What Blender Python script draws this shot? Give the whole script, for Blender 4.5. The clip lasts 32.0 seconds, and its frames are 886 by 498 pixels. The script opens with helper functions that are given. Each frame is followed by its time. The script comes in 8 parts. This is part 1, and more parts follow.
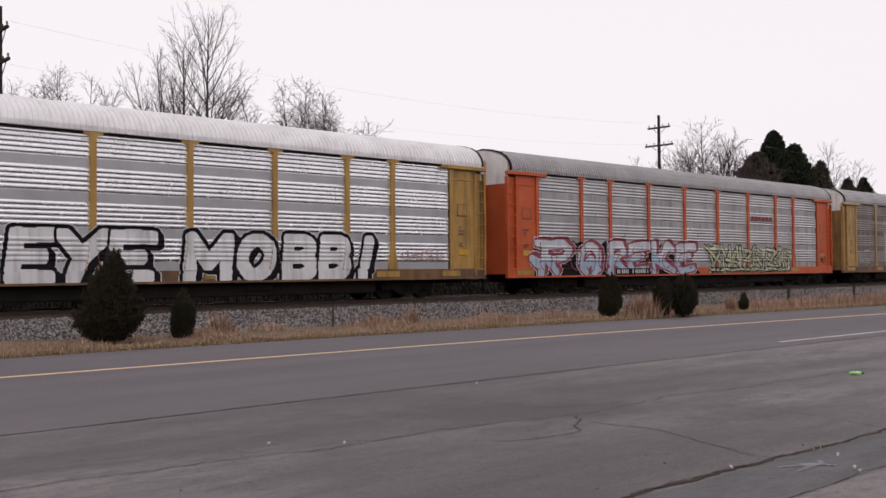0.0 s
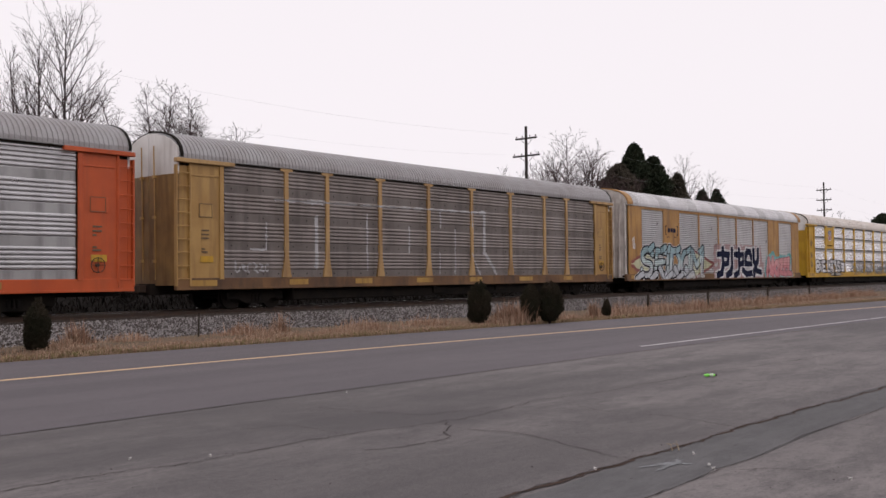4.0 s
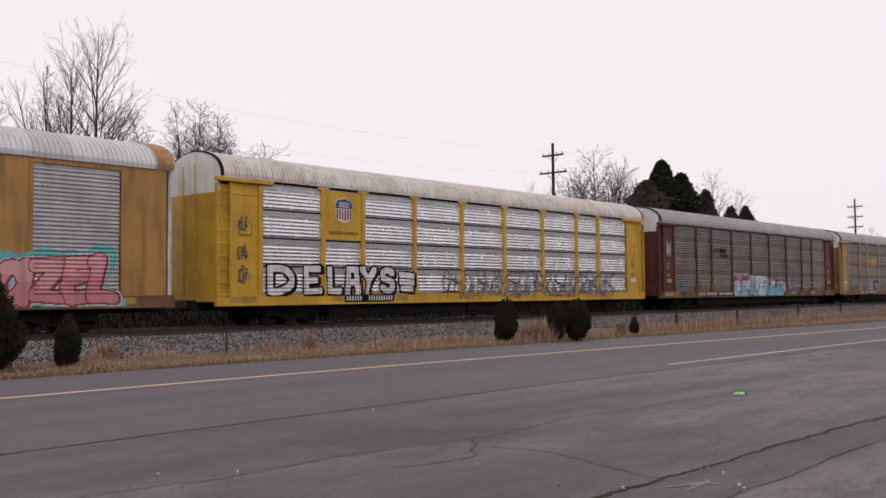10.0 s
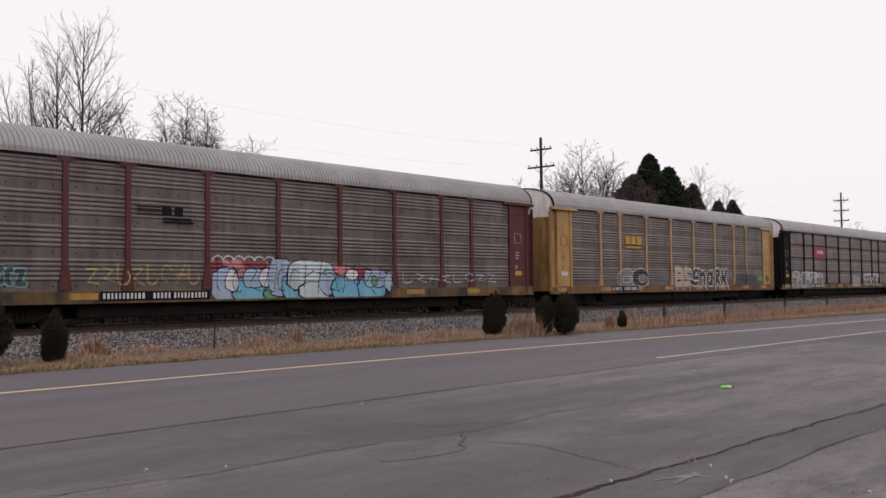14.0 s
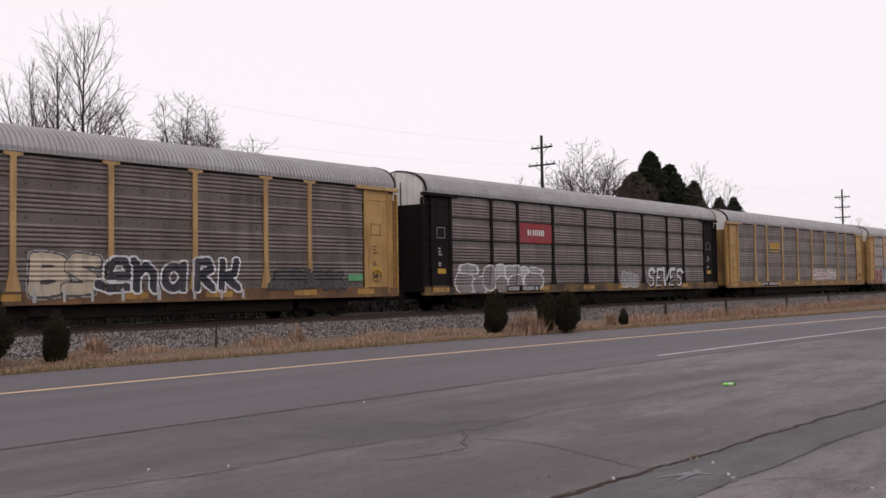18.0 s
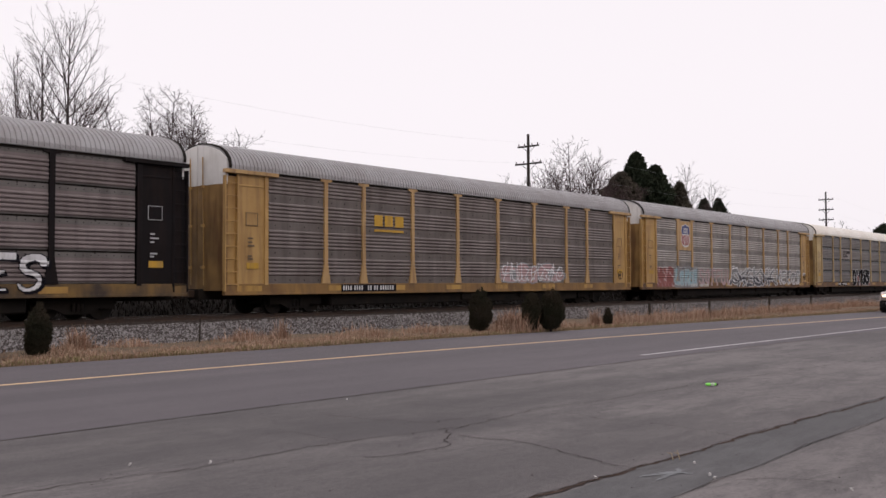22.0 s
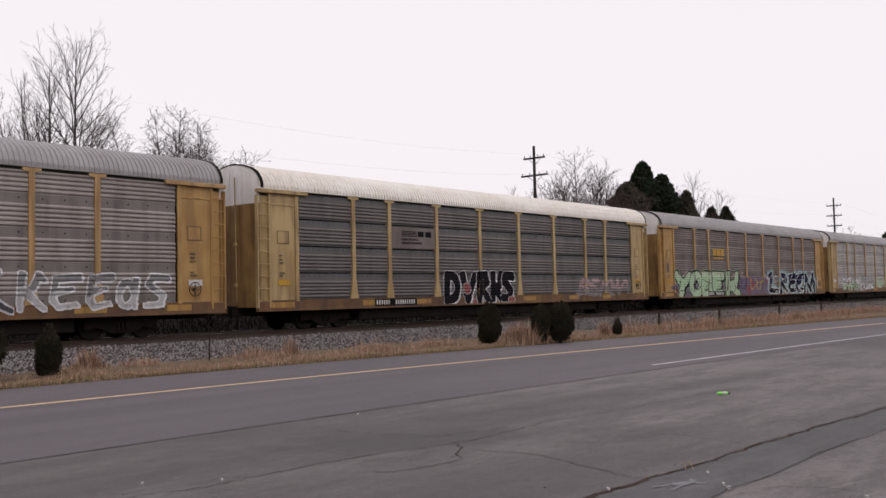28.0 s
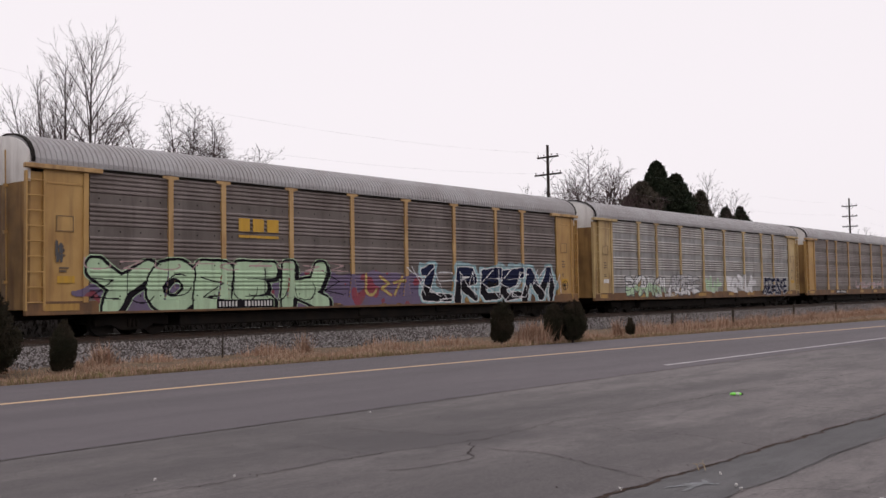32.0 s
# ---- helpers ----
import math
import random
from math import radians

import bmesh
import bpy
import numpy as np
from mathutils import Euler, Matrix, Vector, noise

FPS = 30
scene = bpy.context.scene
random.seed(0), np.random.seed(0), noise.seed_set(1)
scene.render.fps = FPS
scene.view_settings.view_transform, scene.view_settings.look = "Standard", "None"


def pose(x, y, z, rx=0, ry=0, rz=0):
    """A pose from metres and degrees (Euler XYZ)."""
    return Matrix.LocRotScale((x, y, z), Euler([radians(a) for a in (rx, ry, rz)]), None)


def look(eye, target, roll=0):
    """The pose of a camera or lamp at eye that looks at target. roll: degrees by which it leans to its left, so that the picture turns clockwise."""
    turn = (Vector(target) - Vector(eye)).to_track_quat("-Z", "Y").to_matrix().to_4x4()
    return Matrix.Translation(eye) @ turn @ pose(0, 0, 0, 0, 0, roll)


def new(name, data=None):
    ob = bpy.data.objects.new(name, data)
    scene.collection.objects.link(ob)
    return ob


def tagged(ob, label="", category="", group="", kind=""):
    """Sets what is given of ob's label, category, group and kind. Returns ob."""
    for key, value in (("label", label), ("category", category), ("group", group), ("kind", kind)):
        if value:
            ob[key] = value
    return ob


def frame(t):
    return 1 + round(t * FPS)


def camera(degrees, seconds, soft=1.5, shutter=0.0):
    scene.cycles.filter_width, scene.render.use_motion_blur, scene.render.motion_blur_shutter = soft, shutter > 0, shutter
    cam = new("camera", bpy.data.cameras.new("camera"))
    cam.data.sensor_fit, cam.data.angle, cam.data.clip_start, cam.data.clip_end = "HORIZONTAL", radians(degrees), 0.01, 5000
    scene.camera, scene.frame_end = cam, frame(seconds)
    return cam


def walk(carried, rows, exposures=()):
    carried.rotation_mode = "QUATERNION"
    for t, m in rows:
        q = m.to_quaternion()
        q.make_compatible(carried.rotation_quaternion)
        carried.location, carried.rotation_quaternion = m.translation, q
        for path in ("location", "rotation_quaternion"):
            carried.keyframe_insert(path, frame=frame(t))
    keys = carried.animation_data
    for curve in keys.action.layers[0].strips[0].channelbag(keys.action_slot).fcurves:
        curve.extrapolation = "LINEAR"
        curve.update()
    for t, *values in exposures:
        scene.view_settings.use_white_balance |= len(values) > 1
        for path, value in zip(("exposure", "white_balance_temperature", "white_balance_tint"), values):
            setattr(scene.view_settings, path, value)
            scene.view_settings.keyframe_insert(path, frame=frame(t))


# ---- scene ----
cam = camera(50.4, 32.0, soft=1.5, shutter=0.0)


def aim(yaw, pitch, roll):
    """The camera's pose on its tripod: degrees turned from the track's square, raised, and leaned."""
    return pose(0, 0, 1.5, 0, 0, -yaw) @ pose(0, 0, 0, 90 + pitch, 0, 0) @ pose(0, 0, 0, 0, 0, -roll)


walk(cam, [(t, aim(a, b, c)) for t, a, b, c in (
    (0, 42.22, 1.29, 0.45), (0.5, 50.03, 1.26, 0.64), (1, 51.68, 1.66, 0.99), (1.5, 51.35, 2.14, 0.83), (2, 51.09, 2.43, 0.81),
    (2.5, 51.30, 2.42, 0.48), (3, 50.95, 2.18, 0.58), (3.5, 50.50, 1.85, 0.60), (5.5, 49.30, 1.85, 0.59), (6, 49.62, 2.37, 0.43),
    (6.5, 49.91, 2.69, 0.47), (7, 49.91, 2.82, 0.26), (7.5, 49.72, 2.78, 0.37), (8, 49.35, 2.78, 0.63), (8.5, 48.94, 2.74, 0.83),
    (9, 48.60, 2.86, 0.60), (9.5, 48.49, 2.80, 0.62), (10, 48.48, 2.75, 0.50), (10.5, 48.67, 2.74, 0.70), (11, 48.90, 2.73, 0.82),
    (11.5, 49.10, 2.76, 0.98), (12, 49.22, 2.76, 0.70), (12.5, 49.18, 2.64, 0.52), (13, 49.19, 2.49, 0.48), (13.5, 49.18, 2.42, 0.60),
    (14, 49.19, 2.40, 0.64), (14.5, 49.16, 2.46, 0.90), (15, 49.35, 2.57, 0.66), (15.5, 49.37, 2.51, 0.69), (17.5, 49.11, 2.40, 0.79),
    (18, 49.12, 2.31, 0.90), (18.5, 49.18, 2.21, 0.81), (19, 49.16, 2.18, 0.67), (19.5, 49.16, 2.12, 0.88), (20, 49.19, 2.09, 0.84),
    (20.5, 49.27, 2.08, 0.89), (21, 49.48, 2.06, 0.78), (21.5, 49.73, 2.01, 0.52), (22, 50.00, 2.15, 0.25), (22.5, 49.97, 2.36, 0.14),
    (23, 50.06, 2.46, 0.08), (23.5, 50.19, 2.52, 0.68), (24, 50.25, 2.69, 0.98), (24.5, 50.22, 2.79, 1.17), (25, 50.14, 2.74, 1.17),
    (25.5, 50.00, 2.65, 1.43), (27.5, 49.66, 2.83, 1.51), (28, 49.54, 2.97, 1.31), (28.5, 49.33, 3.09, 1.37), (29, 49.09, 3.14, 1.35),
    (29.5, 48.79, 3.19, 1.29), (30, 48.68, 3.19, 1.17), (30.5, 48.57, 3.08, 1.16), (31, 48.51, 2.93, 1.08), (31.5, 48.68, 2.87, 0.97),
    (32, 48.75, 2.90, 0.95),
)], exposures=[(0, -0.02, 6500, 15.0), (3, -0.03, 6500, 15.0), (6, 0.0, 6500, 15.0), (9, -0.07, 6500, 15.0), (12.5, -0.06, 6500, 15.0), (14, 0.0, 6500, 15.0), (19, 0.015, 6500, 15.0), (22, 0.015, 6500, 15.0), (25, -0.02, 6500, 15.0), (32, -0.03, 6500, 15.0)])

# ---- world and light: a white overcast sky ----
world = bpy.data.worlds.new("overcast")
world.use_nodes = True
scene.world = world
wn, wl = world.node_tree.nodes, world.node_tree.links
wn.clear()
sky = wn.new("ShaderNodeTexSky")
sky.sky_type, sky.sun_disc, sky.sun_elevation, sky.sun_rotation = "NISHITA", False, radians(48), radians(200)
sky.dust_density, sky.air_density = 4.0, 1.0
hsv = wn.new("ShaderNodeHueSaturation")
hsv.inputs["Saturation"].default_value = 0.12
wmix = wn.new("ShaderNodeMix")
wmix.data_type = "RGBA"
wmix.inputs["Factor"].default_value = 0.86
wmix.inputs["B"].default_value = (10.3, 9.95, 10.1, 1)
wbg = wn.new("ShaderNodeBackground")
wbg.inputs["Strength"].default_value = 0.1
wout = wn.new("ShaderNodeOutputWorld")
wl.new(sky.outputs["Color"], hsv.inputs["Color"])
wl.new(hsv.outputs["Color"], wmix.inputs["A"])
wl.new(wmix.outputs["Result"], wbg.inputs["Color"])
wl.new(wbg.outputs["Background"], wout.inputs["Surface"])
sun = new("sun", bpy.data.lights.new("sun", "SUN"))
sun.data.energy, sun.data.angle, sun.data.color = 0.55, radians(40), (1.0, 0.97, 0.95)
sun.matrix_world = look((-30, -60, 90), (20, 20, 0))
scene.view_settings.exposure = 0.0

# ---- measures ----
RAIL_TOP, TRACK_Y = 0.50, 26.72      # top of rail over the road, middle of the track
CAR_PITCH = 28.5


def road_line(x):
    """The yellow centre line: straight, then bending towards the camera's side."""
    return 14.42 - 0.087 * 4.0 * math.log1p(math.exp((x - 12.0) / 4.0)) if x < 200 else 14.42 - 0.087 * (x - 12.0)


# ---- small builders ----
def mesh_of(name, verts, faces, materials, indices=None, smooth=False):
    me = bpy.data.meshes.new(name)
    me.from_pydata([tuple(v) for v in verts], [], [tuple(f) for f in faces])
    for m in materials if isinstance(materials, (list, tuple)) else [materials]:
        me.materials.append(m)
    if indices is not None:
        me.polygons.foreach_set("material_index", np.asarray(indices, dtype=np.int32))
    if smooth:
        me.polygons.foreach_set("use_smooth", np.ones(len(me.polygons), dtype=bool))
    me.update()
    return me


def put(name, me, parent=None, at=(0, 0, 0), label="", turn=(0, 0, 0)):
    ob = new(name, me)
    ob.location, ob.rotation_euler = at, [radians(a) for a in turn]
    if parent is not None:
        ob.parent = parent
    if label:
        ob["label"] = label
    return ob


def part(name, bm, material, parent, label="", smooth=False):
    """Links a bmesh as one mesh object under a thing or a part."""
    me = bpy.data.meshes.new(name)
    bm.to_mesh(me)
    bm.free()
    for m in material if isinstance(material, (list, tuple)) else [material]:
        me.materials.append(m)
    if smooth:
        me.polygons.foreach_set("use_smooth", np.ones(len(me.polygons), dtype=bool))
    return put(name, me, parent, label=label)


def box(bm, x0, x1, y0, y1, z0, z1, bevel=0.0, mat=0):
    """Adds a box, with chamfered edges if bevel is set."""
    m = Matrix.Translation(((x0 + x1) / 2, (y0 + y1) / 2, (z0 + z1) / 2)) @ Matrix.Diagonal((x1 - x0, y1 - y0, z1 - z0, 1))
    r = bmesh.ops.create_cube(bm, size=1, matrix=m)
    faces = {f for v in r["verts"] for f in v.link_faces}
    for f in faces:
        f.material_index = mat
    if bevel:
        edges = {e for v in r["verts"] for e in v.link_edges}
        out = bmesh.ops.bevel(bm, geom=list(edges), offset=bevel, segments=1, affect="EDGES")
        for f in out["faces"]:
            f.material_index = mat


def rod(bm, a, b, r0, r1=None, sides=8, mat=0):
    """Adds a round bar from a to b."""
    a, b = Vector(a), Vector(b)
    q = (b - a).to_track_quat("Z", "Y").to_matrix().to_4x4()
    r = bmesh.ops.create_cone(bm, cap_ends=True, segments=sides, radius1=r0, radius2=r0 if r1 is None else r1,
                              depth=(b - a).length, matrix=Matrix.Translation((a + b) / 2) @ q)
    for f in {f for v in r["verts"] for f in v.link_faces}:
        f.material_index = mat


def prism(bm, outline, y0, y1, mat=0):
    """Adds a prism with an outline in x, z between two depths."""
    lo = [bm.verts.new((x, y0, z)) for x, z in outline]
    hi = [bm.verts.new((x, y1, z)) for x, z in outline]
    n = len(outline)
    fs = [bm.faces.new(lo), bm.faces.new(hi[::-1])]
    fs += [bm.faces.new((lo[i], hi[i], hi[(i + 1) % n], lo[(i + 1) % n])) for i in range(n)]
    for f in fs:
        f.material_index = mat
    bmesh.ops.recalc_face_normals(bm, faces=fs)


def thing(name, label, category, at=(0, 0, 0), group="", kind=""):
    ob = new(name)
    ob.location = at
    return tagged(ob, label, category, group, kind)


# ---- materials ----
def surface(name, base, rough=0.7, metal=0.0, second=None, scale=2.0, amount=0.6, fine=40.0, fine_amount=0.12, bump=0.2,
            streak=None, streak_amount=0.0, streak_scale=(5.0, 5.0, 0.5), vary=0.0, emit=0.0, coords="Object", seed=0.0, bump_scale=None):
    """A material with a base colour, patches of a second colour, fine grain, streaks that run down, and relief."""
    m = bpy.data.materials.new(name)
    m.use_nodes = True
    nt = m.node_tree
    n, l = nt.nodes, nt.links
    bsdf = n["Principled BSDF"]
    bsdf.inputs["Metallic"].default_value = metal
    if rough >= 0.8:
        bsdf.inputs["Specular IOR Level"].default_value = 0.12       # loose, dull matter
    co = n.new("ShaderNodeTexCoord")
    info = n.new("ShaderNodeObjectInfo")
    off = n.new("ShaderNodeVectorMath")
    off.operation = "MULTIPLY_ADD"
    comb = n.new("ShaderNodeCombineXYZ")
    for k in "XYZ":
        l.new(info.outputs["Random"], comb.inputs[k])
    off.inputs[1].default_value = (37.0, 23.0, 51.0)
    off.inputs[2].default_value = (seed, seed * 2, seed * 3)
    l.new(comb.outputs[0], off.inputs[0])
    add = n.new("ShaderNodeVectorMath")
    l.new(co.outputs[coords], add.inputs[0])
    l.new(off.outputs[0], add.inputs[1])

    def noise_of(sc, detail=4.0, vec=None, stretch=None):
        t = n.new("ShaderNodeTexNoise")
        t.inputs["Scale"].default_value = sc
        t.inputs["Detail"].default_value = detail
        src = vec or add.outputs[0]
        if stretch:
            mp = n.new("ShaderNodeMapping")
            mp.inputs["Scale"].default_value = stretch
            l.new(src, mp.inputs["Vector"])
            src = mp.outputs[0]
        l.new(src, t.inputs["Vector"])
        return t.outputs["Fac"]

    def ramp(fac, lo, hi):
        r = n.new("ShaderNodeMapRange")
        r.inputs["From Min"].default_value, r.inputs["From Max"].default_value = lo, hi
        l.new(fac, r.inputs["Value"])
        return r.outputs["Result"]

    def mixed(a, b, fac, factor=1.0, mode="MIX"):
        x = n.new("ShaderNodeMix")
        x.data_type, x.blend_type = "RGBA", mode
        mul = n.new("ShaderNodeMath")
        mul.operation = "MULTIPLY"
        mul.inputs[1].default_value = factor
        l.new(fac, mul.inputs[0])
        l.new(mul.outputs[0], x.inputs["Factor"])
        for key, v in (("A", a), ("B", b)):
            if isinstance(v, tuple):
                x.inputs[key].default_value = (*v, 1)
            else:
                l.new(v, x.inputs[key])
        return x.outputs["Result"]

    second = second or tuple(c * 0.7 for c in base)
    colour = mixed(base, second, ramp(noise_of(scale), 0.35, 0.7), amount)
    if streak:
        colour = mixed(colour, streak, ramp(noise_of(1.0, 5.0, stretch=streak_scale), 0.47, 0.68), streak_amount)
    grain = noise_of(fine, 3.0)
    dark = tuple(0.25 * c for c in base)
    colour = mixed(colour, dark, ramp(grain, 0.45, 0.8), fine_amount)
    if vary:
        colour = mixed(colour, tuple(0.35 * c for c in base), info.outputs["Random"], vary)
    l.new(colour, bsdf.inputs["Base Color"])
    rr = n.new("ShaderNodeMapRange")
    rr.inputs["To Min"].default_value, rr.inputs["To Max"].default_value = max(0.02, rough - 0.12), min(1.0, rough + 0.12)
    l.new(noise_of(scale * 3), rr.inputs["Value"])
    l.new(rr.outputs["Result"], bsdf.inputs["Roughness"])
    if bump:
        b = n.new("ShaderNodeBump")
        b.inputs["Strength"].default_value, b.inputs["Distance"].default_value = bump, 0.01
        l.new(noise_of(bump_scale or fine, 4.0), b.inputs["Height"])
        l.new(b.outputs["Normal"], bsdf.inputs["Normal"])
    if emit:
        l.new(colour, bsdf.inputs["Emission Color"])
        bsdf.inputs["Emission Strength"].default_value = emit
    return m


RUST = (0.10, 0.045, 0.022)


def car_paint(name, base, rust=0.55, second=None, rough=0.55):
    return surface(name, base, rough, 0.0, second or tuple(k * c for k, c in zip((0.66, 0.56, 0.46), base)), 1.1, 0.65, 60, 0.2, 0.1, RUST, rust, (4.0, 4.0, 0.45))


def galvanised(name, base, dirt, amount=0.6, metal=0.55, rough=0.42, streaks=0.5):
    return surface(name, base, rough, metal, dirt, 0.9, amount, 14, 0.07, 0.0, tuple(0.45 * c for c in dirt), streaks, (3.0, 3.0, 0.35), vary=0.12)


YELLOW_OLD = car_paint("aged yellow paint", (0.40, 0.235, 0.055))
YELLOW_BRIGHT = car_paint("bright yellow paint", (0.56, 0.33, 0.02), 0.2)
BEIGE = car_paint("faded beige yellow paint", (0.44, 0.28, 0.12))
BEIGE_PALE = car_paint("pale faded yellow paint", (0.45, 0.33, 0.155))
POCKET_TAN = car_paint("rust streaked tan paint", (0.42, 0.255, 0.085), 0.4)
# soot and rust, plus the shade between cars put into the colour
DOOR_SHADED_SOOTY = car_paint("sooty rust streaked tan paint, darkened as gap shade", (0.30, 0.175, 0.062), 0.7, (0.10, 0.058, 0.03))
DOOR_SHADED_SOOTY.node_tree.nodes["Principled BSDF"].inputs["Specular IOR Level"].default_value = 0.25
DOOR_DIRTY = surface("sooty off-white door paint", (0.66, 0.61, 0.57), 0.6, 0.0, (0.26, 0.225, 0.20), 1.3, 0.8, 40, 0.2, 0.1, (0.09, 0.07, 0.06), 0.6, (5.0, 5.0, 0.4))
ORANGE = car_paint("orange red paint", (0.50, 0.085, 0.018), 0.2)
TAN = car_paint("tan brown paint", (0.40, 0.21, 0.055))
MAROON = car_paint("dark oxide red paint", (0.085, 0.018, 0.016), 0.15, None, 0.7)
BLACK_PAINT = car_paint("weathered black paint", (0.012, 0.010, 0.011), 0.06, None, 0.82)
WHITE_PAINT = car_paint("dirty white paint", (0.72, 0.70, 0.68), 0.25, (0.5, 0.47, 0.44))
GALV_BRIGHT = galvanised("bright galvanised steel", (0.96, 0.96, 0.98), (0.80, 0.79, 0.80), 0.4, 0.92, 0.24, 0.06)
GALV_LIGHT = galvanised("pale galvanised steel", (0.60, 0.59, 0.60), (0.40, 0.385, 0.385), 0.5, 0.8, 0.32, 0.14)
GALV_MID = galvanised("weathered galvanised steel", (0.42, 0.40, 0.385), (0.22, 0.19, 0.175), 0.6, 0.75, 0.38, 0.25)
GALV_DIRTY = galvanised("grimy brown galvanised steel", (0.210, 0.177, 0.166), (0.105, 0.081, 0.071), 0.7, 0.5, 0.42, 0.28)
GALV_GREY = galvanised("dull grey galvanised steel", (0.155, 0.138, 0.132), (0.100, 0.087, 0.082), 0.6, 0.3, 0.5, 0.28)
GALV_BROWN = galvanised("brownish grey steel sheet", (0.215, 0.176, 0.170), (0.105, 0.079, 0.074), 0.6, 0.35, 0.48, 0.28)
GALV_TAN = galvanised("tan weathered galvanised steel", (0.37, 0.335, 0.312), (0.19, 0.162, 0.146), 0.6, 0.5, 0.42, 0.28)
GALV_DUST = galvanised("dusty brown galvanised steel", (0.275, 0.240, 0.224), (0.140, 0.114, 0.102), 0.6, 0.5, 0.42, 0.28)
# darker copy of each sheet: punched holes, plus dim reflections put into the colour
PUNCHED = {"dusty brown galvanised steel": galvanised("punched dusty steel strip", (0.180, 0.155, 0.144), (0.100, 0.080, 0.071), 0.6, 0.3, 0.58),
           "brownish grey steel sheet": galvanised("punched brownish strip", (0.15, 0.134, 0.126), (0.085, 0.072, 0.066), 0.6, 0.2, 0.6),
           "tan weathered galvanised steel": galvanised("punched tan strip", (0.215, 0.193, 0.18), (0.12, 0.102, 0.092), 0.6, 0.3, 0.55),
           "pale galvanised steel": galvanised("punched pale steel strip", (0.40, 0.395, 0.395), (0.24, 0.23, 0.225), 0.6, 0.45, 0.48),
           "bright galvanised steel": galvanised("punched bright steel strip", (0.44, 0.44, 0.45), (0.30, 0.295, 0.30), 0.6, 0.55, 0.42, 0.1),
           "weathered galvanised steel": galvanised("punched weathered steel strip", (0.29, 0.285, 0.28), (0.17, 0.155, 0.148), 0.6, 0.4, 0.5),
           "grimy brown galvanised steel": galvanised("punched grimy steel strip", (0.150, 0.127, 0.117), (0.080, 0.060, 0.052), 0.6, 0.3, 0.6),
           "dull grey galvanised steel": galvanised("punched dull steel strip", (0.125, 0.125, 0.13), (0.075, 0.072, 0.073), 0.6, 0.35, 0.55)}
ROOF_WHITE = surface("whitish roof steel", (0.80, 0.79, 0.80), 0.5, 0.2, (0.60, 0.57, 0.56), 0.8, 0.6, 30, 0.1, 0.05, RUST, 0.1)
ROOF_GREY = surface("grey roof steel", (0.36, 0.35, 0.355), 0.5, 0.3, (0.26, 0.235, 0.23), 0.8, 0.6, 30, 0.1, 0.05, RUST, 0.1)
ROOF_SHEET = surface("silvery roof sheet", (0.64, 0.63, 0.64), 0.45, 0.45, (0.50, 0.485, 0.485), 0.8, 0.6, 30, 0.1, 0.0, RUST, 0.1)
ROOF_SHEET_DULL = surface("dull silvery roof sheet", (0.52, 0.51, 0.515), 0.5, 0.4, (0.40, 0.385, 0.385), 0.8, 0.6, 30, 0.1, 0.0, RUST, 0.12)
ROOF_RUSTY = surface("white roof steel with rust spots", (0.66, 0.62, 0.58), 0.5, 0.2, (0.5, 0.42, 0.36), 0.9, 0.7, 30, 0.1, 0.05, RUST, 0.3)
SILL_RUST = surface("rusty weathered sill paint", (0.185, 0.092, 0.034), 0.7, 0.0, (0.070, 0.034, 0.020), 0.7, 0.85, 40, 0.25, 0.2, (0.04, 0.025, 0.018), 0.6, (3.0, 3.0, 0.8))
SILL_OCHRE = surface("grimy ochre sill paint", (0.25, 0.135, 0.036), 0.65, 0.0, (0.12, 0.058, 0.022), 0.8, 0.8, 40, 0.25, 0.15, (0.05, 0.03, 0.02), 0.5, (3.0, 3.0, 0.8))
SILL_DARK = surface("dark sill with yellow remnants of paint", (0.030, 0.018, 0.014), 0.7, 0.0, (0.24, 0.135, 0.03), 1.1, 0.9, 40, 0.25, 0.2, (0.02, 0.014, 0.012), 0.5, (3.0, 3.0, 0.8))
WIRE = surface("grey weathered wire", (0.40, 0.39, 0.40), 0.7, 0.0, None, 3.0, 0.3, 40, 0.1, 0.0)
ROOF_CREAM = surface("cream roof paint, peeling", (0.80, 0.77, 0.72), 0.55, 0.0, (0.66, 0.59, 0.51), 0.5, 0.6, 30, 0.1, 0.05, RUST, 0.12)
# soot of the underframe; also colours strips and sheets that stand for shade
UNDER = surface("sooty black, also for shaded gaps", (0.014, 0.012, 0.011), 0.85, 0.0, (0.026, 0.019, 0.014), 2.0, 0.6, 40, 0.1, 0.2)
STEEL_DARK = surface("dark rusty steel", (0.06, 0.042, 0.034), 0.6, 0.5, (0.09, 0.05, 0.03), 4.0, 0.6, 60, 0.1, 0.2)
SHINY = surface("polished rail head", (0.45, 0.43, 0.42), 0.25, 0.9, (0.3, 0.28, 0.26), 3.0, 0.4, 60, 0.05, 0.03)


